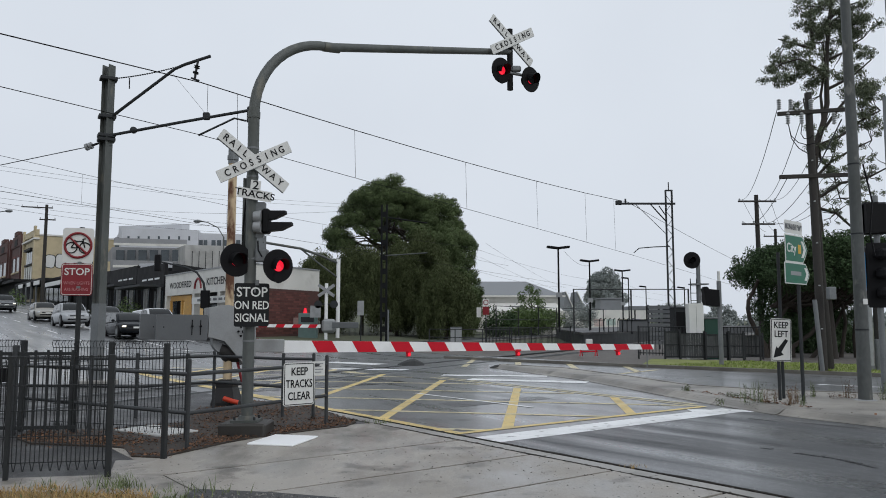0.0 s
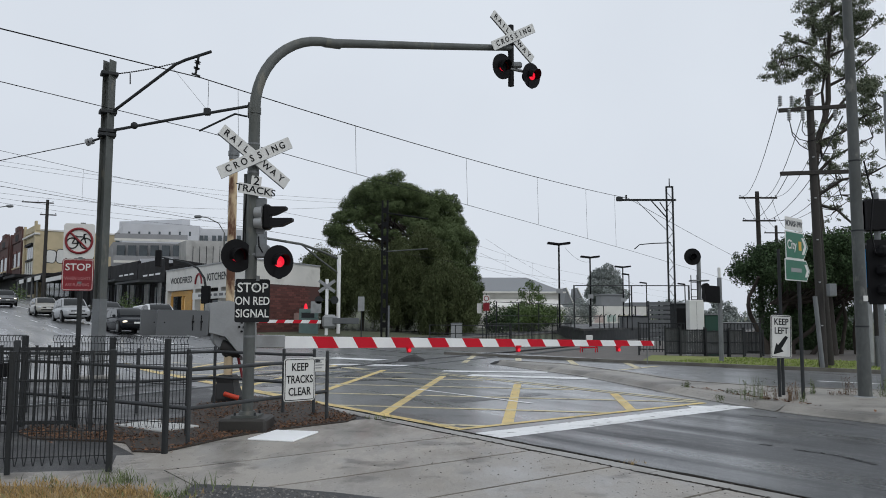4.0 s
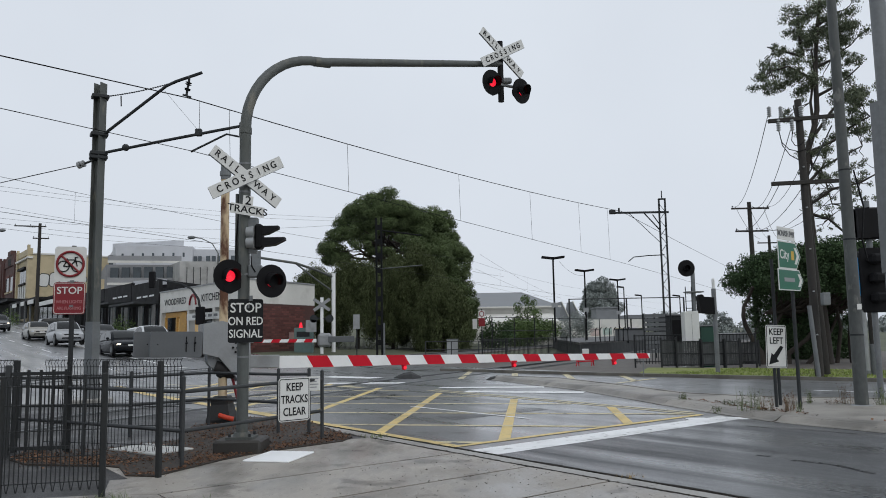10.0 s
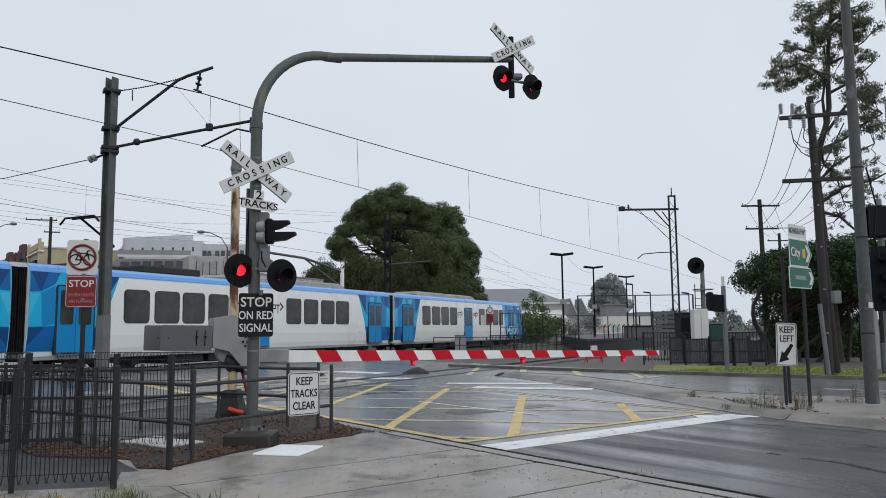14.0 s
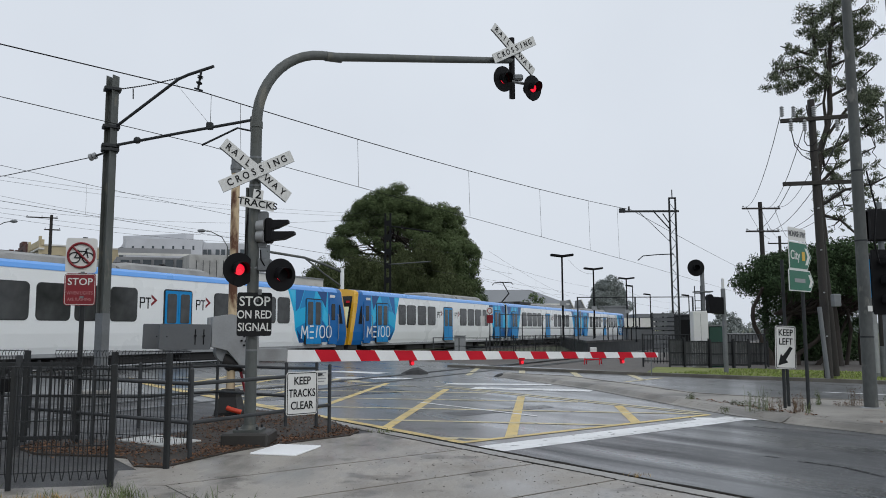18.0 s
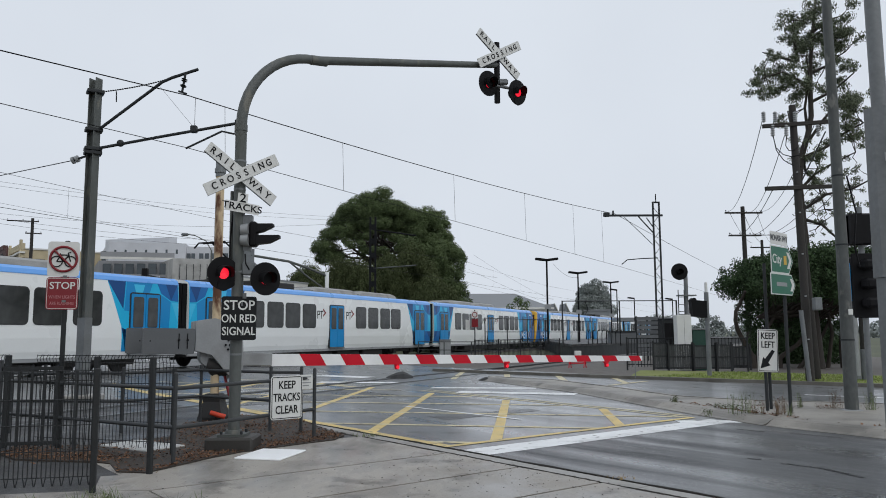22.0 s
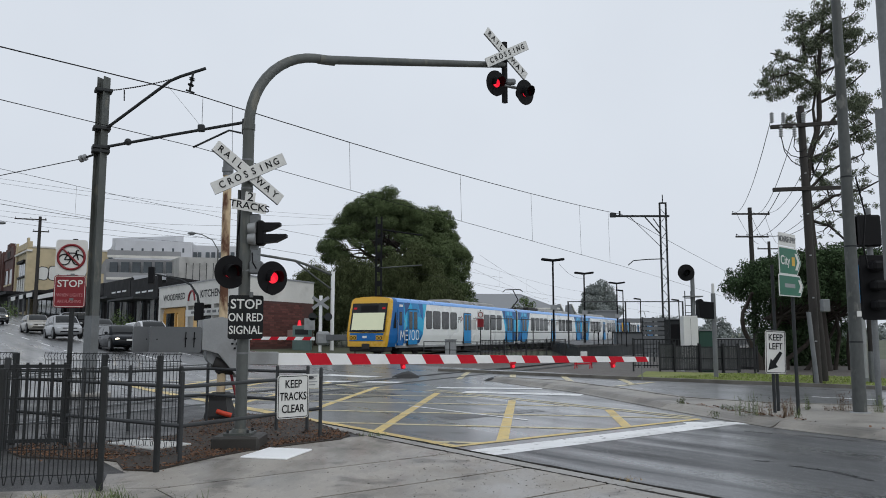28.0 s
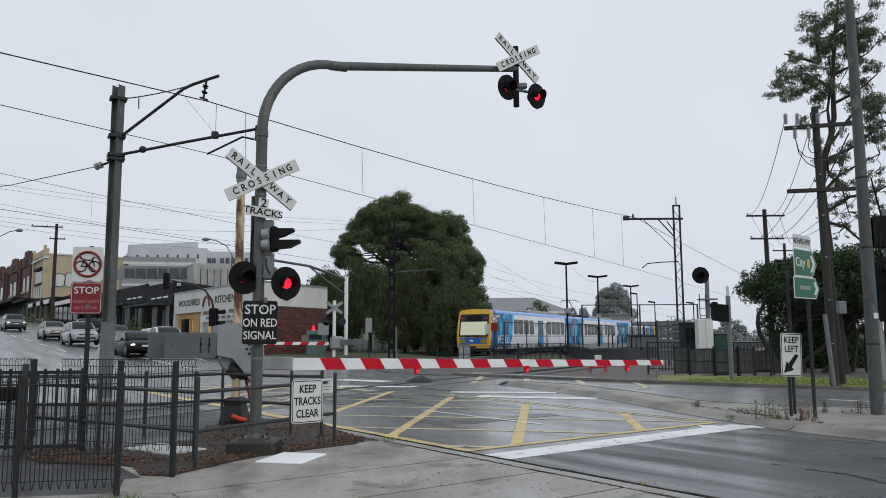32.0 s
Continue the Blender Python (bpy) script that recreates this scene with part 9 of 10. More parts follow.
def street_cars():
    face = math.degrees(math.atan2(-ALONG.y, -ALONG.x))
    dark, silver, white, grey, mid = paint("dark_car_paint", (0.012, 0.014, 0.017)), paint("silver_car_paint", (0.34, 0.35, 0.36)), paint("white_car_paint", (0.62, 0.63, 0.64)), paint("grey_car_paint", (0.12, 0.125, 0.13)), paint("pale_gold_paint", (0.32, 0.31, 0.28))
    def put(x, y, turn=0):
        return pose(x, y, gz(x, y) + 0.01, 0, -2.5 if gz(x, y) > 0.3 else 0, face + turn)
    car("hatchback", "black wagon with lit headlights waiting at the crossing", put(-19.0, 46.3), dark, 4.4, 1.78, 1.48, lit=True)
    car("suv", "silver four-wheel drive waiting in the queue of traffic", put(-26.6, 55.0), silver, 4.5, 1.85, 1.7, 1.0, lit=False)
    car("sedan", "pale gold hatchback waiting in the queue of traffic", put(-32.4, 62.4), mid, 4.2, 1.74, 1.48, lit=False)
    car("sedan", "grey hatchback in the nearer queue of traffic", put(-26.4, 60.5), grey, 4.2, 1.74, 1.46, lit=False)
    car("utility_truck", "white utility with a canopy parked by the shops", put(-18.6, 49.8), white, 5.0, 1.86, 1.72, 0.9, lit=False, ute=True)
    car("sedan", "small pale car behind the black wagon", put(-20.8, 54.2), silver, 4.2, 1.74, 1.42, lit=False)
    car("suv", "grey four-wheel drive with lit headlights at the end of the queue", put(-44.0, 77.0), grey, 4.5, 1.85, 1.68, 0.9, lit=True)
    car("sedan", "silver sedan parked up the hill", put(-52.5, 92.0), silver, 4.4, 1.8, 1.45, lit=False)
    car("sedan", "pale sedan half hidden behind the gate machinery", put(-15.4, 49.0), silver, 4.4, 1.78, 1.44, lit=False)
    return car("suv", "black four-wheel drive turning across the street behind the queue", Matrix(), paint("black_car_paint", (0.016, 0.017, 0.019)), 4.6, 1.86, 1.66, 0.9, lit=False)


TURNING = street_cars()
# metres across the street of the turning car
ACROSS_AT = [(0, -9.0), (3.4, -5.0), (5.4, 1.8), (6.0, 3.2), (6.5, 3.8), (7.0, 4.3), (7.5, 5.0), (8.0, 5.8), (8.5, 6.5), (10.0, 8.6), (12.0, 10.4), (32.0, 10.4)]


def turning_rows():
    rows = []
    for t, w in ACROSS_AT:
        x, y = R(73.5, w)
        rows.append((t, pose(x, y, gz(x, y) + 0.02, 2.0, 0, 36.9)))
    return rows



def street_furniture():
    # street poles and lights on the hill
    x, y, z = (-40.67, 78.0, 13.51)
    timber_pole("timber_street_pole", (x, y, gz(x, y)), (x, y, z), ((0.97, 2.3, 0.6, 0, 20, 3), (0.86, 0.6, 0.9, 0, 20, 2)), "timber street pole with short crossarms on the hill", 0.2, 0.14)
    for (x, y, z), reach, foot in (((-20.12, 70.0, 9.24), -2.2, 1.0), ((-45.29, 75.0, 10.92), 2.2, 2.0)):
        b = gz(x, y)
        t = thing("street_light", "grey street light with a curved outreach arm", "street light", pose(x, y, b), group="street lights")
        part("pole", Mesh().cyl((0, 0, 0), (0, 0, z - b), 0.09, 0.07, 10), POLEGREY, t)
        part("arm", Mesh().tube([(0, 0, z - b), (reach * 0.25, 0, z - b + 0.9), (reach * 0.7, 0, z - b + 1.4), (reach, 0, z - b + 1.5)], 0.045, 8), POLEGREY, t)
        part("lamp_head", Mesh().ball((reach * 1.12, 0, z - b + 1.5), 0.32, 12, 8, (1.2, 0.6, 0.5)), STEEL, t)
    # traffic signal mast with curved arm
    x, y, z = (-18.58, 60.0, 1.94)
    b = gz(x, y)
    t = thing("signal_mast_arm", "dark traffic signal pole with an arm curving over the street", "traffic light", pose(x, y, b))
    part("pole", Mesh().tube([(0, 0, 0), (0, 0, 2.9), (-0.15, 0, 3.7), (-0.7, 0, 4.5), (-1.5, 0, 4.9), (-3.6, 0, 5.35)], 0.11, 10, r_end=0.06), DARKSTEEL, t)
    part("signal_head", Mesh().box(-4.0, -3.55, -0.2, 0.2, 4.6, 5.9, c=0.05), BLACK, t)
    part("signal_head", Mesh().box(-0.3, 0.35, -0.25, 0.2, 1.7, 3.1, c=0.05), BLACK, t)
    # shrubs in pots by the dark shops
    for b0, Y, zc in ((-408.0, 74.0, 1.0), (-555.2, 100.0, 2.0)):
        x = side(b0, Y)
        t = thing("shrub", "rounded green street shrub beside the shopfronts", "shrub", pose(x, Y, gz(x, Y)))
        leaf_mass("foliage", [(0, 0, 1.0, 1.1, 1.0), (0.6, 0, 0.7, 0.8, 1), (-0.7, 0, 0.6, 0.8, 1)], 240, 0.1, LEAFLIGHT, t, 7)
        part("stem", Mesh().cyl((0, 0, -0.1), (0, 0, 0.9), 0.06, 0.04, 8), BARK, t)


street_furniture()

# ---------------------------------------------------------------- trees
def limb_path(rng, a, b, wob, n=5):
    a, b = Vector(a), Vector(b)
    L = (b - a).length
    out = []
    for i in range(n + 1):
        p = a.lerp(b, i / n)
        if 0 < i < n:
            p += Vector((rng.uniform(-1, 1), rng.uniform(-1, 1), rng.uniform(-0.5, 0.5))) * wob * L
        out.append(tuple(p))
    return out


def big_tree():
    """A domed evergreen on a forked trunk, its crown of separate clumps open to the sky low in the middle."""
    rng = random.Random(11)
    Y, ox = 80.0, -5.0
    b = gz(ox, Y) - 0.1
    t = thing("large_dark_tree", "massive dark green evergreen with a domed crown of dense clumps", "tree", pose(ox, Y, b))
    def P(view_b, up, dy=0.0):
        return (side(view_b, Y) - ox, dy, rise(up, Y) - b)
    # (height, left edge, right edge) of the crown in sight lines
    rows = ((172, -95, -50), (166, -108, -38), (159, -117, -24), (151, -122, 6), (142, -126, 14), (133, -133, 17), (124, -141, 19), (115, -146, 24), (107, -148, 33), (100, -144, 36))
    lobes = []
    for up, l, r in rows:
        n = max(3, round((r - l) / 14.5))
        for i in range(n + 1):
            u = i / n * 2 - 1
            edge = abs(u) > 0.86
            for face in (-1, 1):
                bb = l + (r - l) * (u + 1) / 2 + rng.uniform(-5, 5) * (0.4 if edge else 1)
                hole = -124 < bb < -34 and up < 131
                if hole and rng.random() < (0.4 if face < 0 else 0.68):
                    continue
                if up < 112 and -30 < bb < 10 and face > 0:
                    continue
                k = 0.56 if hole else (0.66 if edge else 1.0)
                depth = face * 5.2 * math.sqrt(max(0.05, 1 - u * u)) * rng.uniform(0.75, 1.05)
                lobes.append((*P(bb, up + rng.uniform(-4, 4), depth), rng.uniform(0.8, 1.2) * k, 0.74))
    # knobbly outline: small tufts that stand out of the dome
    for bb, up in ((-64, 181), (-60, 185), (-86, 179), (-104, 172), (-117, 161), (-128, 146), (-140, 131), (-151, 119), (-152, 110), (-146, 98), (8, 155), (14, 160), (17, 151), (20, 141), (23, 125), (37, 103), (40, 98), (-8, 154), (-30, 164), (-45, 173)):
        lobes.append((*P(bb, up, rng.uniform(-1.5, 1.5)), rng.uniform(0.35, 0.55), 0.85))
    # lower right side of the crown comes down to the ground in steps
    for up, l, r in ((92, -22, 34), (82, -20, 33), (72, -16, 32), (62, -12, 36), (52, -8, 41), (40, -4, 43), (28, -2, 44), (15, 0, 44), (3, 0, 42)):
        n = 5
        for i in range(n + 1):
            for dy in (-3.5, -1.0):
                lobes.append((*P(l + (r - l) * i / n + rng.uniform(-3, 3), up + rng.uniform(-4, 4), dy + rng.uniform(-1, 1)), rng.uniform(0.6, 1.0) * (0.75 if i == n else 1), 0.85))
    leaf_mass("crown", lobes, 1300, 0.085, LEAFDARK, t, 3, long=1.1, fill=0.32, loose=0.25)
    # trunk, main fork and the limbs that show in the gaps
    fork = P(-68, 92)
    part("trunk", Mesh().tube([(fork[0] - 0.1, 0, -0.2), (fork[0], 0, 3.5), fork], 0.55, 12, r_end=0.34), BARK, t)
    for tip in ((-62, 128), (-92, 130), (-118, 122), (-46, 126), (-132, 110), (-74, 140), (-104, 108), (-20, 118), (-82, 118), (-55, 112)):
        part("limb", Mesh().tube(limb_path(rng, fork, P(*tip, rng.uniform(-2, 2)), 0.05), 0.19, 7, r_end=0.07), BARK, t)
    for l in lobes[::7]:
        part("limb", Mesh().tube(limb_path(rng, P(rng.uniform(-100, -40), rng.uniform(105, 125), rng.uniform(-2, 2)), l[:3], 0.06), 0.1, 6, r_end=0.04), BARK, t)
    # weeping trees in front: curtains of hanging olive strands over rounded tops
    for k, (view_b, half, top, yy, label) in enumerate(((-158, 36, 91, 68.8, "weeping olive-green tree with hanging strands below the big tree"), (-106, 42, 106, 69.5, "weeping olive-green tree with hanging strands below the big tree"),
                                                      (-60, 36, 108, 71.0, "rounded olive-green tree below the big tree"), (-28, 38, 119, 72.0, "rounded olive-green tree below the big tree"), (4, 36, 78, 68.0, "dense dark shrubby tree beside the railway"))):
        w, x0 = half * yy / 1000, side(view_b, yy)
        g0 = gz(x0, yy)
        s = thing("weeping_tree", label, "tree", pose(x0, yy, g0), group="weeping trees")
        h = rise(top, yy) - g0
        lob = []
        for i in range(200):
            u, d = rng.uniform(-1, 1), rng.uniform(-1, 1)
            if u * u + d * d > 1:
                continue
            cap = h * (1 - 0.42 * (u * u + 0.6 * d * d)) - 0.5
            z = cap - abs(rng.gauss(0, 0.36)) * h
            if z < 0.5:
                z = rng.uniform(0.5, cap)
            lob.append((u * w, d * 1.7, z, rng.uniform(0.42, 0.78), rng.uniform(1.2, 2.0)))
        leaf_mass("foliage", lob, 1500, 0.062, LEAFOLIVE, s, 20 + k, hang=2.6, long=1.9, fill=0.8)
        part("trunk", Mesh().tube([(0, 0, -0.15), (0.15, 0, h * 0.3), (-0.1, 0, h * 0.62)], 0.2, 9, r_end=0.08), BARK, s)
        for i in range(5):
            part("limb", Mesh().tube(limb_path(rng, (0.1, 0, h * 0.35), (rng.uniform(-0.6, 0.6) * w, rng.uniform(-0.8, 0.8), h * rng.uniform(0.6, 0.8)), 0.06, 4), 0.09, 6, r_end=0.03), BARK, s)


big_tree()


def gum_tree():
    rng = random.Random(21)
    Y, mid = 33.0, 515.0
    x = side(mid, Y)
    t = thing("gum_tree", "tall eucalyptus with bare dark limbs and loose drooping foliage", "tree", pose(x, Y, 0.0))
    def P(b, up, dy=0.0):
        return (side(b - mid, Y), dy, rise(up, Y))
    stem = [(505, -50), (498, 60), (492, 150), (490, 200), (496, 236), (506, 264), (512, 290), (513, 330), (516, 370), (523, 420), (528, 455)]
    part("trunk", Mesh().tube([P(*q) for q in stem], 0.19, 12, r_end=0.06), GUMBARK, t)
    limbs = [((506, 268), (500, 300), (503, 335), (498, 365)), ((513, 320), (497, 338), (470, 348), (445, 340)), ((498, 365), (480, 378), (462, 388)), ((498, 365), (492, 395), (488, 415)),
             ((516, 350), (535, 360), (556, 372)), ((514, 310), (540, 322), (566, 345)), ((506, 255), (530, 285), (555, 310), (572, 318)), ((496, 232), (528, 248), (556, 268), (576, 276)),
             ((523, 410), (540, 425), (560, 430)), ((492, 190), (515, 210), (545, 228), (575, 244)), ((490, 160), (520, 180), (550, 185), (572, 200)), ((496, 236), (505, 215), (528, 205), (540, 170)),
             ((492, 150), (512, 140), (530, 120), (548, 112)), ((490, 180), (482, 215), (478, 250), (470, 288))]
    joints = []
    for l in limbs:
        dy = rng.uniform(-1.2, 1.2)
        pts = [P(a + rng.uniform(-2, 2) * (i > 0), c + rng.uniform(-2, 2) * (i > 0), dy * i / 3) for i, (a, c) in enumerate(l)]
        part("limb", Mesh().tube(pts, 0.075, 8, r_end=0.025), GUMBARK, t)
        joints += pts[1:]
    clumps = []
    def tuft(b, up, n, spread, r):
        for j in range(n):
            q = P(b + rng.gauss(0, spread), up + rng.gauss(0, spread * 0.8), rng.uniform(-1.2, 1.2))
            clumps.append((*q, rng.uniform(0.6, 1.15) * r, 0.75))
            if j == 0:
                near = min(joints, key=lambda p: (Vector(p) - Vector(q)).length)
                part("twig", Mesh().tube(limb_path(rng, near, q, 0.08, 3), 0.025, 5, r_end=0.008), GUMBARK, t)
    # boughs as (place across the camera's view, height in it, clumps, spread, size): the low left bough, the top, the
    # dense right side
    for a in ((433, 326, 3, 4, 0.26), (441, 340, 4, 5, 0.28), (438, 318, 3, 4, 0.24), (450, 344, 4, 5, 0.3), (454, 358, 4, 5, 0.28), (458, 334, 5, 5, 0.3), (455, 316, 3, 4, 0.24), (468, 338, 5, 5, 0.32), (478, 330, 5, 6, 0.3),
              (466, 370, 3, 4, 0.26), (474, 380, 3, 4, 0.24), (478, 360, 4, 5, 0.28), (486, 350, 5, 5, 0.32), (490, 334, 5, 5, 0.32), (500, 322, 5, 5, 0.3), (506, 326, 5, 5, 0.3), (494, 364, 4, 5, 0.3),
              (484, 405, 4, 5, 0.26), (490, 395, 4, 5, 0.28), (492, 412, 4, 5, 0.28), (502, 412, 5, 6, 0.32), (512, 402, 5, 6, 0.32), (504, 388, 4, 5, 0.28), (494, 380, 4, 5, 0.28), (518, 390, 5, 6, 0.34),
              (538, 412, 7, 7, 0.4), (546, 398, 7, 7, 0.4), (552, 408, 6, 6, 0.38), (542, 384, 7, 7, 0.38), (550, 372, 5, 6, 0.32), (560, 390, 4, 6, 0.3), (568, 405, 4, 6, 0.3), (576, 384, 4, 6, 0.28),
              (534, 368, 6, 6, 0.34), (556, 350, 5, 5, 0.3), (562, 346, 5, 5, 0.3), (548, 345, 3, 5, 0.26), (542, 328, 4, 5, 0.3), (552, 312, 6, 6, 0.34), (564, 308, 6, 6, 0.34), (574, 316, 5, 5, 0.32),
              (550, 298, 5, 6, 0.32), (562, 292, 5, 6, 0.32), (572, 286, 5, 6, 0.3), (540, 278, 4, 5, 0.28), (554, 270, 5, 6, 0.3), (566, 262, 4, 6, 0.28), (572, 272, 4, 6, 0.28), (548, 254, 4, 6, 0.26),
              (562, 246, 4, 6, 0.26), (538, 262, 3, 5, 0.26), (480, 294, 3, 3, 0.24), (484, 284, 3, 4, 0.26), (475, 288, 2, 3, 0.2), (494, 254, 3, 4, 0.26), (502, 244, 3, 4, 0.26), (498, 234, 3, 4, 0.24),
              (510, 232, 4, 5, 0.26), (520, 236, 4, 5, 0.26), (506, 212, 3, 4, 0.26), (514, 200, 3, 5, 0.24), (528, 200, 3, 6, 0.24), (544, 196, 3, 6, 0.24), (558, 206, 3, 6, 0.24), (570, 192, 3, 6, 0.24),
              (540, 174, 3, 6, 0.22), (554, 166, 3, 6, 0.22), (528, 178, 3, 5, 0.22), (568, 166, 3, 6, 0.22), (530, 156, 2, 5, 0.2), (558, 144, 2, 6, 0.2), (500, 430, 6, 8, 0.36), (530, 435, 7, 9, 0.4), (560, 430, 6, 9, 0.36)):
        tuft(*a)
    # fine bare twigs hanging low on the right
    for _ in range(46):
        a, c = rng.uniform(492, 575), rng.uniform(105, 225)
        q = P(a, c, rng.uniform(-1, 1))
        near = min(joints, key=lambda p: (Vector(p) - Vector(q)).length)
        part("twig", Mesh().tube(limb_path(rng, near, q, 0.14, 4), 0.022, 5, r_end=0.007), GUMBARK, t)
        clumps.append((*q, rng.uniform(0.1, 0.2), 0.8))
    leaf_mass("foliage", clumps, 1600, 0.04, LEAFGUM, t, 9, hang=1.3, long=1.7, fill=0.9)
    return t


gum_tree()


def bush_tree(name, label, view_b, up, Y, rx, rz, seed, material, trunk, per=700, size=0.075, n=60):
    rng = random.Random(seed)
    x, zc = side(view_b, Y), rise(up, Y)
    t = thing(name, label, "tree", pose(x, Y, 0.0))
    lobes = []
    for _ in range(n):
        a, b = rng.uniform(0, 6.28), rng.uniform(-1, 1)
        k = rng.uniform(0.55, 0.95)
        c = math.sqrt(1 - b * b)
        lobes.append((k * rx * c * math.cos(a), 0.8 * k * rx * c * math.sin(a), zc + k * rz * b, rng.uniform(0.22, 0.38) * rx, 0.85))
    leaf_mass("crown", lobes, per, size, material, t, seed)
    for pts, r in trunk:
        part("trunk", Mesh().tube([(side(a - view_b, Y), dy, rise(b, Y)) for a, b, dy in pts], r, 9, r_end=r * 0.5), BARK, t)
    for l in lobes[::5]:
        part("limb", Mesh().tube(limb_path(rng, (0, 0, max(0.4, zc - rz * 0.9)), l[:3], 0.07, 4), 0.07, 6, r_end=0.02), BARK, t)
    return t


def verge_tree():
    """Low umbrella-shaped tree: a dense crown on twisted trunks, dark and open beneath."""
    rng = random.Random(31)
    Y, mid = 34.0, 480.0
    t = thing("umbrella_tree", "low spreading dark green tree with twisted trunks by the verge", "tree", pose(side(mid, Y), Y, 0.0))
    def P(b, up, dy=0.0):
        return (side(b - mid, Y), dy, rise(up, Y))
    lobes = []
    for up, l, r in ((100, 458, 540), (93, 425, 560), (84, 410, 570), (74, 402, 575), (65, 398, 578), (56, 400, 580), (47, 428, 575), (37, 434, 568), (26, 440, 556), (14, 444, 545), (3, 446, 530), (-9, 450, 520)):
        n = round((r - l) / 9)
        for i in range(n + 1):
            for dy in ((-2.0, 0.4, 2.0) if up > 46 else (0.6, 2.6)):
                edge = i in (0, n)
                lobes.append((*P(l + (r - l) * i / n + rng.uniform(-4, 4), up + rng.uniform(-4, 4), dy + rng.uniform(-0.6, 0.6)), rng.uniform(0.3, 0.5) * (0.75 if edge else 1), 0.85))
    leaf_mass("crown", lobes, 1150, 0.055, LEAFBUSH, t, 31, fill=0.6, long=1.3)
    for pts, r in (([(418, -58), (416, -30), (412, -18), (400, 6), (396, 16), (398, 28), (406, 38), (408, 54)], 0.17), ([(420, -56), (424, -24), (436, 0), (450, 30), (455, 60)], 0.15),
                   ([(452, -56), (456, -32), (474, -14), (492, 6), (500, 40)], 0.17), ([(470, -56), (486, -30), (505, -18), (520, 20)], 0.15), ([(536, -56), (534, -20), (540, 30)], 0.2), ([(516, -56), (520, 0), (514, 30)], 0.14)):
        r *= 0.72
        part("trunk", Mesh().tube([P(a, c, rng.uniform(-0.3, 0.3)) for a, c in pts], r, 9, r_end=r * 0.55), BARK, t)
    for l in lobes[::9]:
        part("limb", Mesh().tube(limb_path(rng, P(rng.uniform(425, 530), 20), l[:3], 0.07, 4), 0.06, 6, r_end=0.02), BARK, t)


verge_tree()
board = thing("board_sign", "small yellow warning board on a stand beside the verge tree", "sign", pose(17.55, 35.6, 0.0, 0, 0, -26))
part("panel", Mesh().add([(-0.2, 0, 0.35), (0.2, 0, 0.35), (0.0, 0, 0.86), (-0.2, 0.02, 0.35), (0.2, 0.02, 0.35), (0.0, 0.02, 0.86)], [(0, 1, 2), (5, 4, 3), (0, 3, 4, 1), (1, 4, 5, 2), (2, 5, 3, 0)]), SIGNYELLOW, board, "yellow panel")
for dx in (-0.16, 0.16):
    part("leg", Mesh().tube([(dx, 0.03, 0.0), (dx * 0.6, 0.03, 0.4)], 0.012, 5), DARKSTEEL, board)
bush_tree("verge_shrub", "dark shrubby undergrowth behind the twisted trunks", 476, -22, 40.0, 2.5, 1.2, 34, LEAFBUSH, (([(478, -40, 0), (490, -20, 0)], 0.12),), 620, 0.075, 60)
bush_tree("young_tree", "young green tree beside the station fence", 115, 22, 92.0, 1.63, 2.81, 35, LEAFLIGHT, (([(115, -22, 0), (115, 29, 0)], 0.09),), 300, 0.12, 26)
bush_tree("station_shrub", "loose light green shrubs behind the platform fence", 119, 0, 90.0, 4.08, 1.50, 36, LEAFLIGHT, (([(115, -26, 0), (119, 0, 0)], 0.09),), 160, 0.13, 40)
bush_tree("station_shrub", "shrubs behind the platform fence, mist put into their leaf colour", 170, 6, 118.0, 3.52, 2.24, 37, LEAFHAZE, (([(170, -22, 0), (170, 6, 0)], 0.09),), 160, 0.13, 30)
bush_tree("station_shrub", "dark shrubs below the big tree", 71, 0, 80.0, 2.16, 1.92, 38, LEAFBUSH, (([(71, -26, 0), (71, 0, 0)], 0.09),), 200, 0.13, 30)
bush_tree("distant_tree", "broad distant tree, haze painted into its grey-green leaf colour", 209, 38, 185.0, 4.9, 6.0, 39, LEAFHAZE, (([(209, -7, 0), (209, 33, 0)], 0.4),), 320, 0.2, 60)
bush_tree("distant_tree", "distant tree, haze painted into its grey-green leaf colour", 362, 7, 170.0, 3.6, 3.8, 40, LEAFHAZE, (([(362, -15, 0), (362, 7, 0)], 0.4),), 60, 0.32, 30)
bush_tree("distant_tree", "distant tree, haze painted into its grey-green leaf colour", 292, 7, 190.0, 5.0, 2.6, 41, LEAFHAZE, (([(292, -15, 0), (292, 7, 0)], 0.4),), 50, 0.34, 30)


def far_woods():
    rng = random.Random(8)
    holder = thing("far_woods", "low line of trees and roofs on the horizon, haze put into the leaf colour", "trees", kind="stuff")
    lobes = []
    for i in range(240):
        a = radians(rng.uniform(-75, 75))
        d = rng.uniform(260, 420)
        x, y = d * math.sin(a), d * math.cos(a)
        g = gz(x, y)
        lobes.append((x, y, g + rng.uniform(0.5, 2.6), rng.uniform(2.5, 5.0), 0.8))
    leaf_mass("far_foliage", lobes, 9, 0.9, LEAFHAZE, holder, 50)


far_woods()


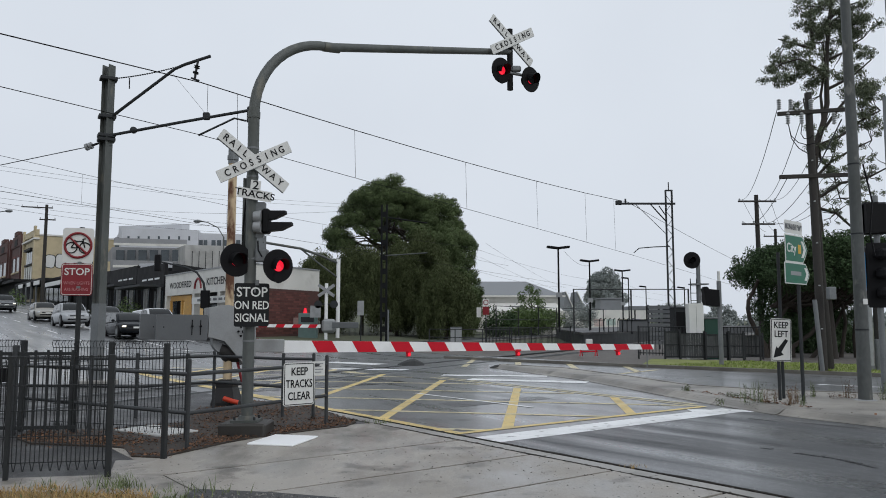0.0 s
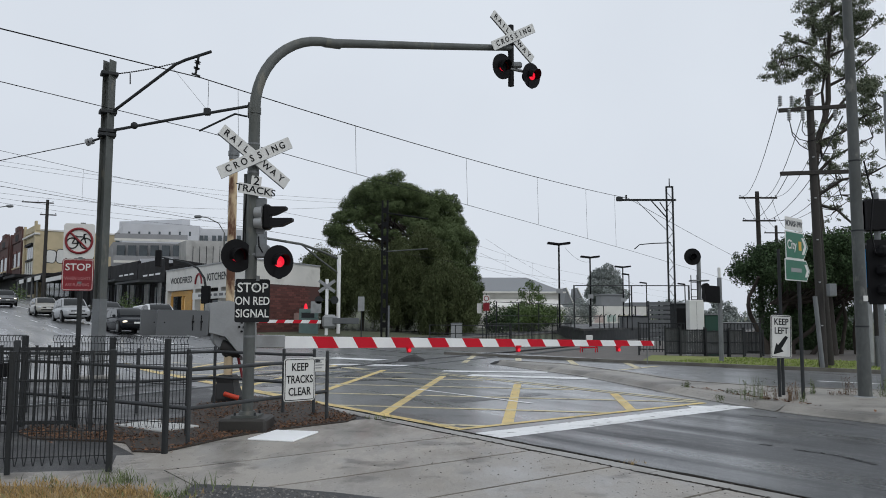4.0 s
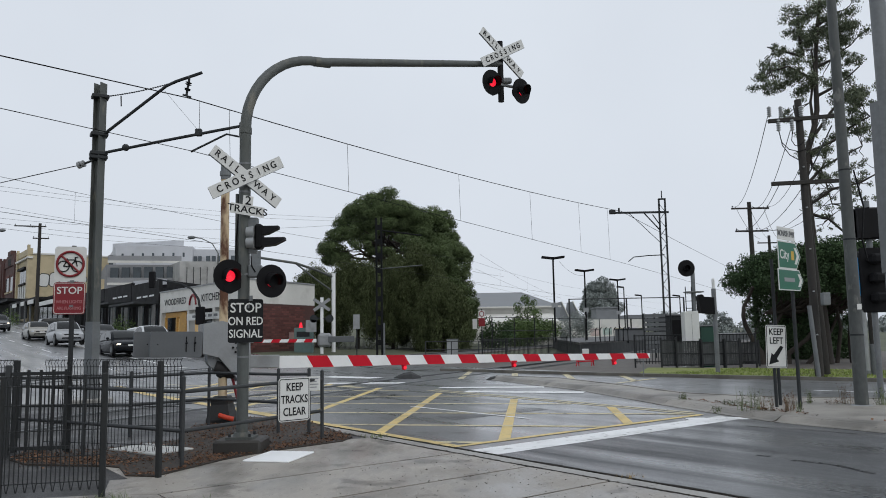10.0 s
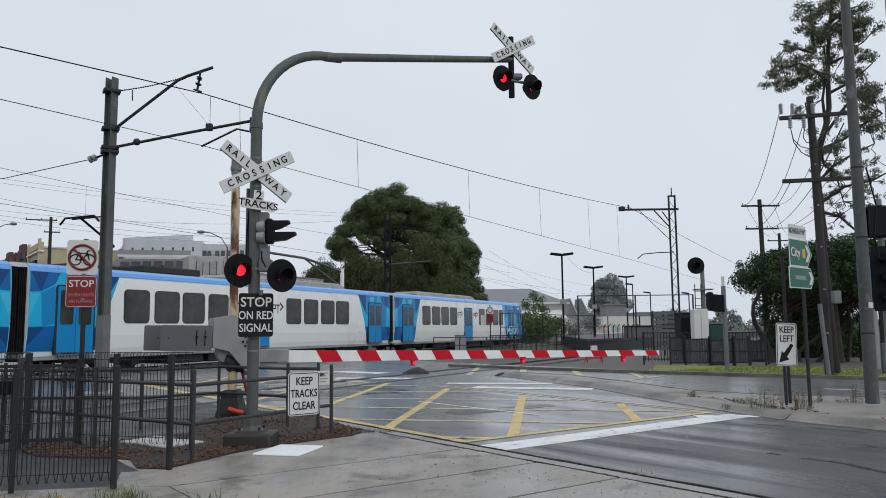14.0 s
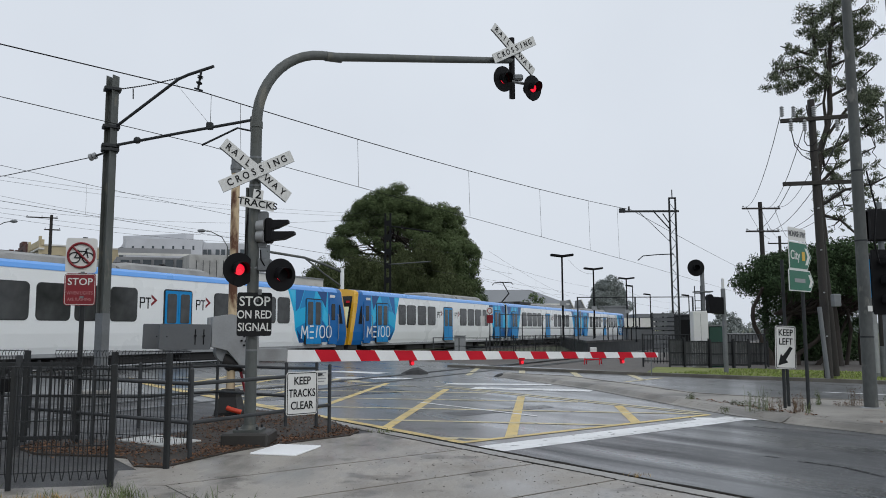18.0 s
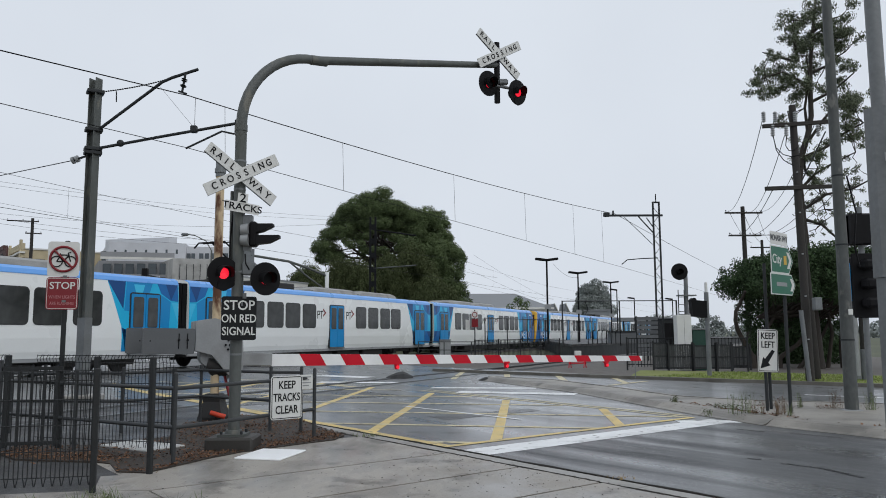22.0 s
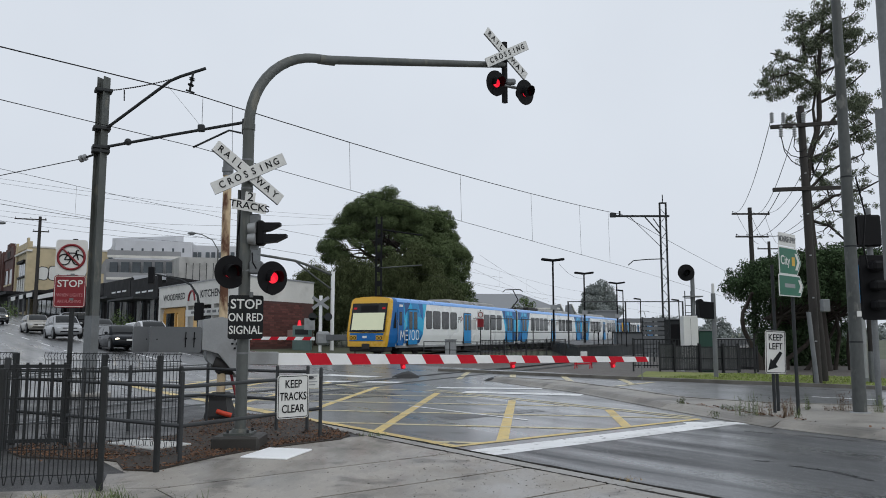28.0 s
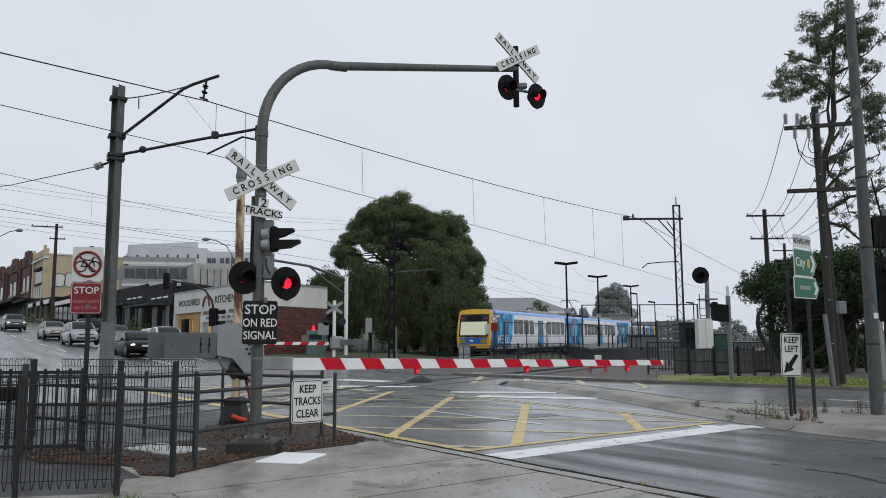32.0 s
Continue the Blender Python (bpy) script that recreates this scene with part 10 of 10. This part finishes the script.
def weeds():
    rng = random.Random(77)
    # clumps as place, stalks, height, spread, dry or green
    for x, y, n, h, wide, dry in ((5.44, 13.45, 15, 0.42, 0.12, False), (5.62, 13.4, 7, 0.3, 0.08, True), (5.88, 13.28, 7, 0.3, 0.06, True), (6.02, 13.38, 7, 0.38, 0.05, True), (4.92, 15.76, 7, 0.14, 0.07, False), (4.7, 13.25, 4, 0.14, 0.05, False),
                                  (5.35, 14.58, 3, 0.1, 0.04, False), (5.42, 14.36, 4, 0.12, 0.04, False), (5.58, 14.36, 4, 0.1, 0.06, False), (6.11, 13.15, 5, 0.2, 0.05, False), (6.96, 14.59, 6, 0.3, 0.05, False), (7.52, 14.4, 9, 0.42, 0.06, True),
                                  (7.25, 14.45, 6, 0.08, 0.16, True), (8.04, 14.05, 8, 0.4, 0.07, False)):
        t = thing("weed_clump", "dry reddish weeds growing on the median" if dry else "green and straw weeds in the median joints", "weeds", pose(x, y, 0.1), group="weeds")
        spots = [(rng.gauss(0, wide), rng.gauss(0, wide * 0.7), 0) for _ in range(n)]
        part("stalk_stuff", blades(rng, spots, h, 0.004, 0.16, 2), WEEDSTALK if dry else TUFT, t)["kind"] = "stuff"
        # leaves sit along the stalks, thinner towards the top
        lv = []
        for sx, sy, _ in spots:
            top = h * rng.uniform(0.5, 1.0)
            for k in range(4):
                lv.append((sx + rng.gauss(0, 0.02), sy + rng.gauss(0, 0.02), 0.02 + top * k / 4, rng.uniform(0.025, 0.05) * (1.2 - 0.15 * k), 1.3))
        leaf_mass("leaves", lv, 2600, 0.011, WEEDLEAF if not dry else LITTER, t, n)
    for x, y, n, h in ((-2.86, 6.88, 40, 0.2), (-3.02, 6.95, 20, 0.16), (-2.66, 6.8, 16, 0.13), (-2.07, 6.7, 14, 0.19), (-2.34, 6.72, 10, 0.1), (-1.82, 6.6, 8, 0.13), (-3.5, 6.85, 16, 0.14), (-4.1, 6.9, 18, 0.16), (-0.9, 11.2, 20, 0.1), (1.95, 8.0, 16, 0.05)):
        dry = x > 0
        t = thing("grass_tuft", "tuft of dry grass in the gutter seam" if dry else "tuft of fresh green grass by the fence", "grass tuft", pose(x, y, 0.025 if dry else 0.055), group="grass tufts")
        part("leaf_tuft", blades(rng, [(rng.gauss(0, 0.09), rng.gauss(0, 0.06), 0) for _ in range(n)], h * 0.68, 0.0036, 0.5, 2), DRYGRASS if dry else TUFT, t)["kind"] = "stuff"


weeds()


# ---------------------------------------------------------------- overhead wires
def wire(name, label, pts, r=0.012, sag=0.0, n=10):
    path = []
    for a, b in zip(pts, pts[1:]):
        a, b = Vector(a), Vector(b)
        for i in range(n):
            u = i / n
            p = a.lerp(b, u)
            p.z -= sag * 4 * u * (1 - u)
            path.append(tuple(p))
    path.append(tuple(pts[-1]))
    return solid(name, Mesh().tube(path, r, 5), BLACK, label, "wire", group=name + "s")


def contact_line():
    A, B = Vector((-5.93, 18.3, 7.34)), Vector((10.2, 42.0, 8.12))
    a, b = Vector((-5.89, 18.3, 6.03)), Vector((10.25, 42.0, 5.22))
    d = Vector((NEAR_DIR.x, NEAR_DIR.y, 0))
    end = d * 80
    c0 = Vector((-8.16, 14.14, 6.9))
    wire("catenary_wire", "black overhead catenary wire above the near track", [tuple(A), tuple(B), tuple(B + end)], 0.014, 0.22)
    wire("catenary_wire", "black overhead catenary wire above the near track", [tuple(c0 + (c0 - A) * 6), tuple(c0), tuple(A)], 0.014)
    k0 = Vector((-8.4, 14.2, 5.95))
    wire("contact_wire", "black overhead contact wire above the near track", [tuple(k0 + (k0 - a) * 6), tuple(k0), tuple(a), tuple(b), tuple(b + end)], 0.009, 0.0)
    for u in (0.04, 0.2, 0.42, 0.62, 0.8, 0.93):
        p, q = A.lerp(B, u), a.lerp(b, u)
        p.z -= 0.22 * 4 * u * (1 - u)
        wire("dropper", "thin dropper wire between the overhead wires", [tuple(p), tuple(q)], 0.006, 0, 2)
    # far track
    o = FAR_N * FAR_D
    def F(s, z):
        return (o.x + FAR_DIR.x * s, o.y + FAR_DIR.y * s, z)
    wire("contact_wire", "black overhead contact wire above the far track", [F(-60, 5.82), F(58, 5.82), F(200, 5.82)], 0.009)
    wire("catenary_wire", "black overhead catenary wire above the far track", [F(-2, 7.6), F(58, 7.6), F(118, 7.6), F(178, 7.6)], 0.008, 0.7)
    for s in (12, 20, 28, 36, 44, 52, 66, 74):
        u = ((s + 2) % 60) / 60
        wire("dropper", "thin dropper wire between the overhead wires", [F(s, 7.6 - 0.7 * 4 * u * (1 - u)), F(s, 5.82)], 0.004, 0, 2)
    # tail wire to the left of the mast
    wire("stay_wire", "thin stay wire from the overhead mast", [(-8.86, 18.75, 5.83), (-12.31, 21.0, 5.84), (-40, 30.0, 5.2)], 0.012)


contact_line()


def power_lines():
    def A(b, up, Y):
        return (side(b, Y), Y, rise(up, Y))
    for y0, y1 in ((186.3, 126.7), (162.0, 123.7), (156.1, 116.3)):
        wire("street_power_line", "thin street power line over the hill", [A(-621.5, y0, 60), A(-260.7, y1, 90)], 0.012, 0.4)
    wire("street_power_line", "thin street power line across the view", [A(-606.8, 165.7, 66), A(-120.8, 145.8, 75), A(85.4, 73.6, 90)], 0.011, 0.8)
    for d in (0, 8):
        wire("street_power_line", "pair of thin power lines across the view", [A(-621.5, 211.3 - d * 0.74, 42), A(-282.8, 165.7 - d * 0.74, 58), A(-17.7, 149.5 - d * 0.4, 76)], 0.008, 0.1)
    b, f = BROWN_ARM, FAR_ARM
    for dx, dz, fx in ((-0.98, 0.1, -1.2), (-0.3, -0.35, 0.2), (0.7, 0.1, 1.2)):
        wire("power_line", "sagging black power line between timber poles", [(b.x + dx, b.y, b.z + dz), (f.x + fx, f.y, f.z - 0.3)], 0.012, 0.9)
    for dx in (-1.0, -0.2, 0.6, 1.1):
        wire("power_line", "sagging black power line between timber poles", [(b.x + dx + 0.3, b.y, b.z - 1.95), (f.x + dx, f.y, f.z - 1.9)], 0.012, 0.7)
    g = FAR2_ARM
    for dx in (-1.0, 0.0, 1.0):
        wire("power_line", "sagging black power line between timber poles", [(f.x + dx, f.y, f.z - 0.3), (g.x + dx, g.y, g.z - 0.3)], 0.014, 0.5)
    for p0, p1 in ((A(56.0, 103.1, 60), A(159.1, 44.2, 110)), (A(48.6, 84.7, 60), A(166.4, 36.8, 110)), (A(159.1, 92.0, 48), A(190.7, 73.6, 58)), (A(44.9, 66.3, 60), A(159.1, 45.7, 100))):
        wire("thin_cable", "thin cable above the station", [p0, p1], 0.008, 0.3)


power_lines()


def motions():
    walk(TURNING, turning_rows())
    for car, back, turn in CARS:
        walk(car, train_rows(back, turn))
    # the paired lamps take turns: added covers hide and bare the always-lit lenses
    for lens_cover, phase, period in FLASH:
        rows, t = [], phase - 2 * period
        up, down = pose(0, 0, 0), pose(0, 0.012, -0.18)
        steps = []
        while t < 33:
            steps += [(t, True), (t + period / 2, False)]
            t += period
        state = [on for s, on in steps if s <= 0][-1]
        rows.append((0.0, down if state else up))
        for s, on in steps:
            if 0 < s < 31.9:
                rows += [(s - 0.034, down if state else up), (s + 0.034, down if on else up)]
                state = on
        rows.append((32.0, down if state else up))
        walk(lens_cover, rows)


motions()
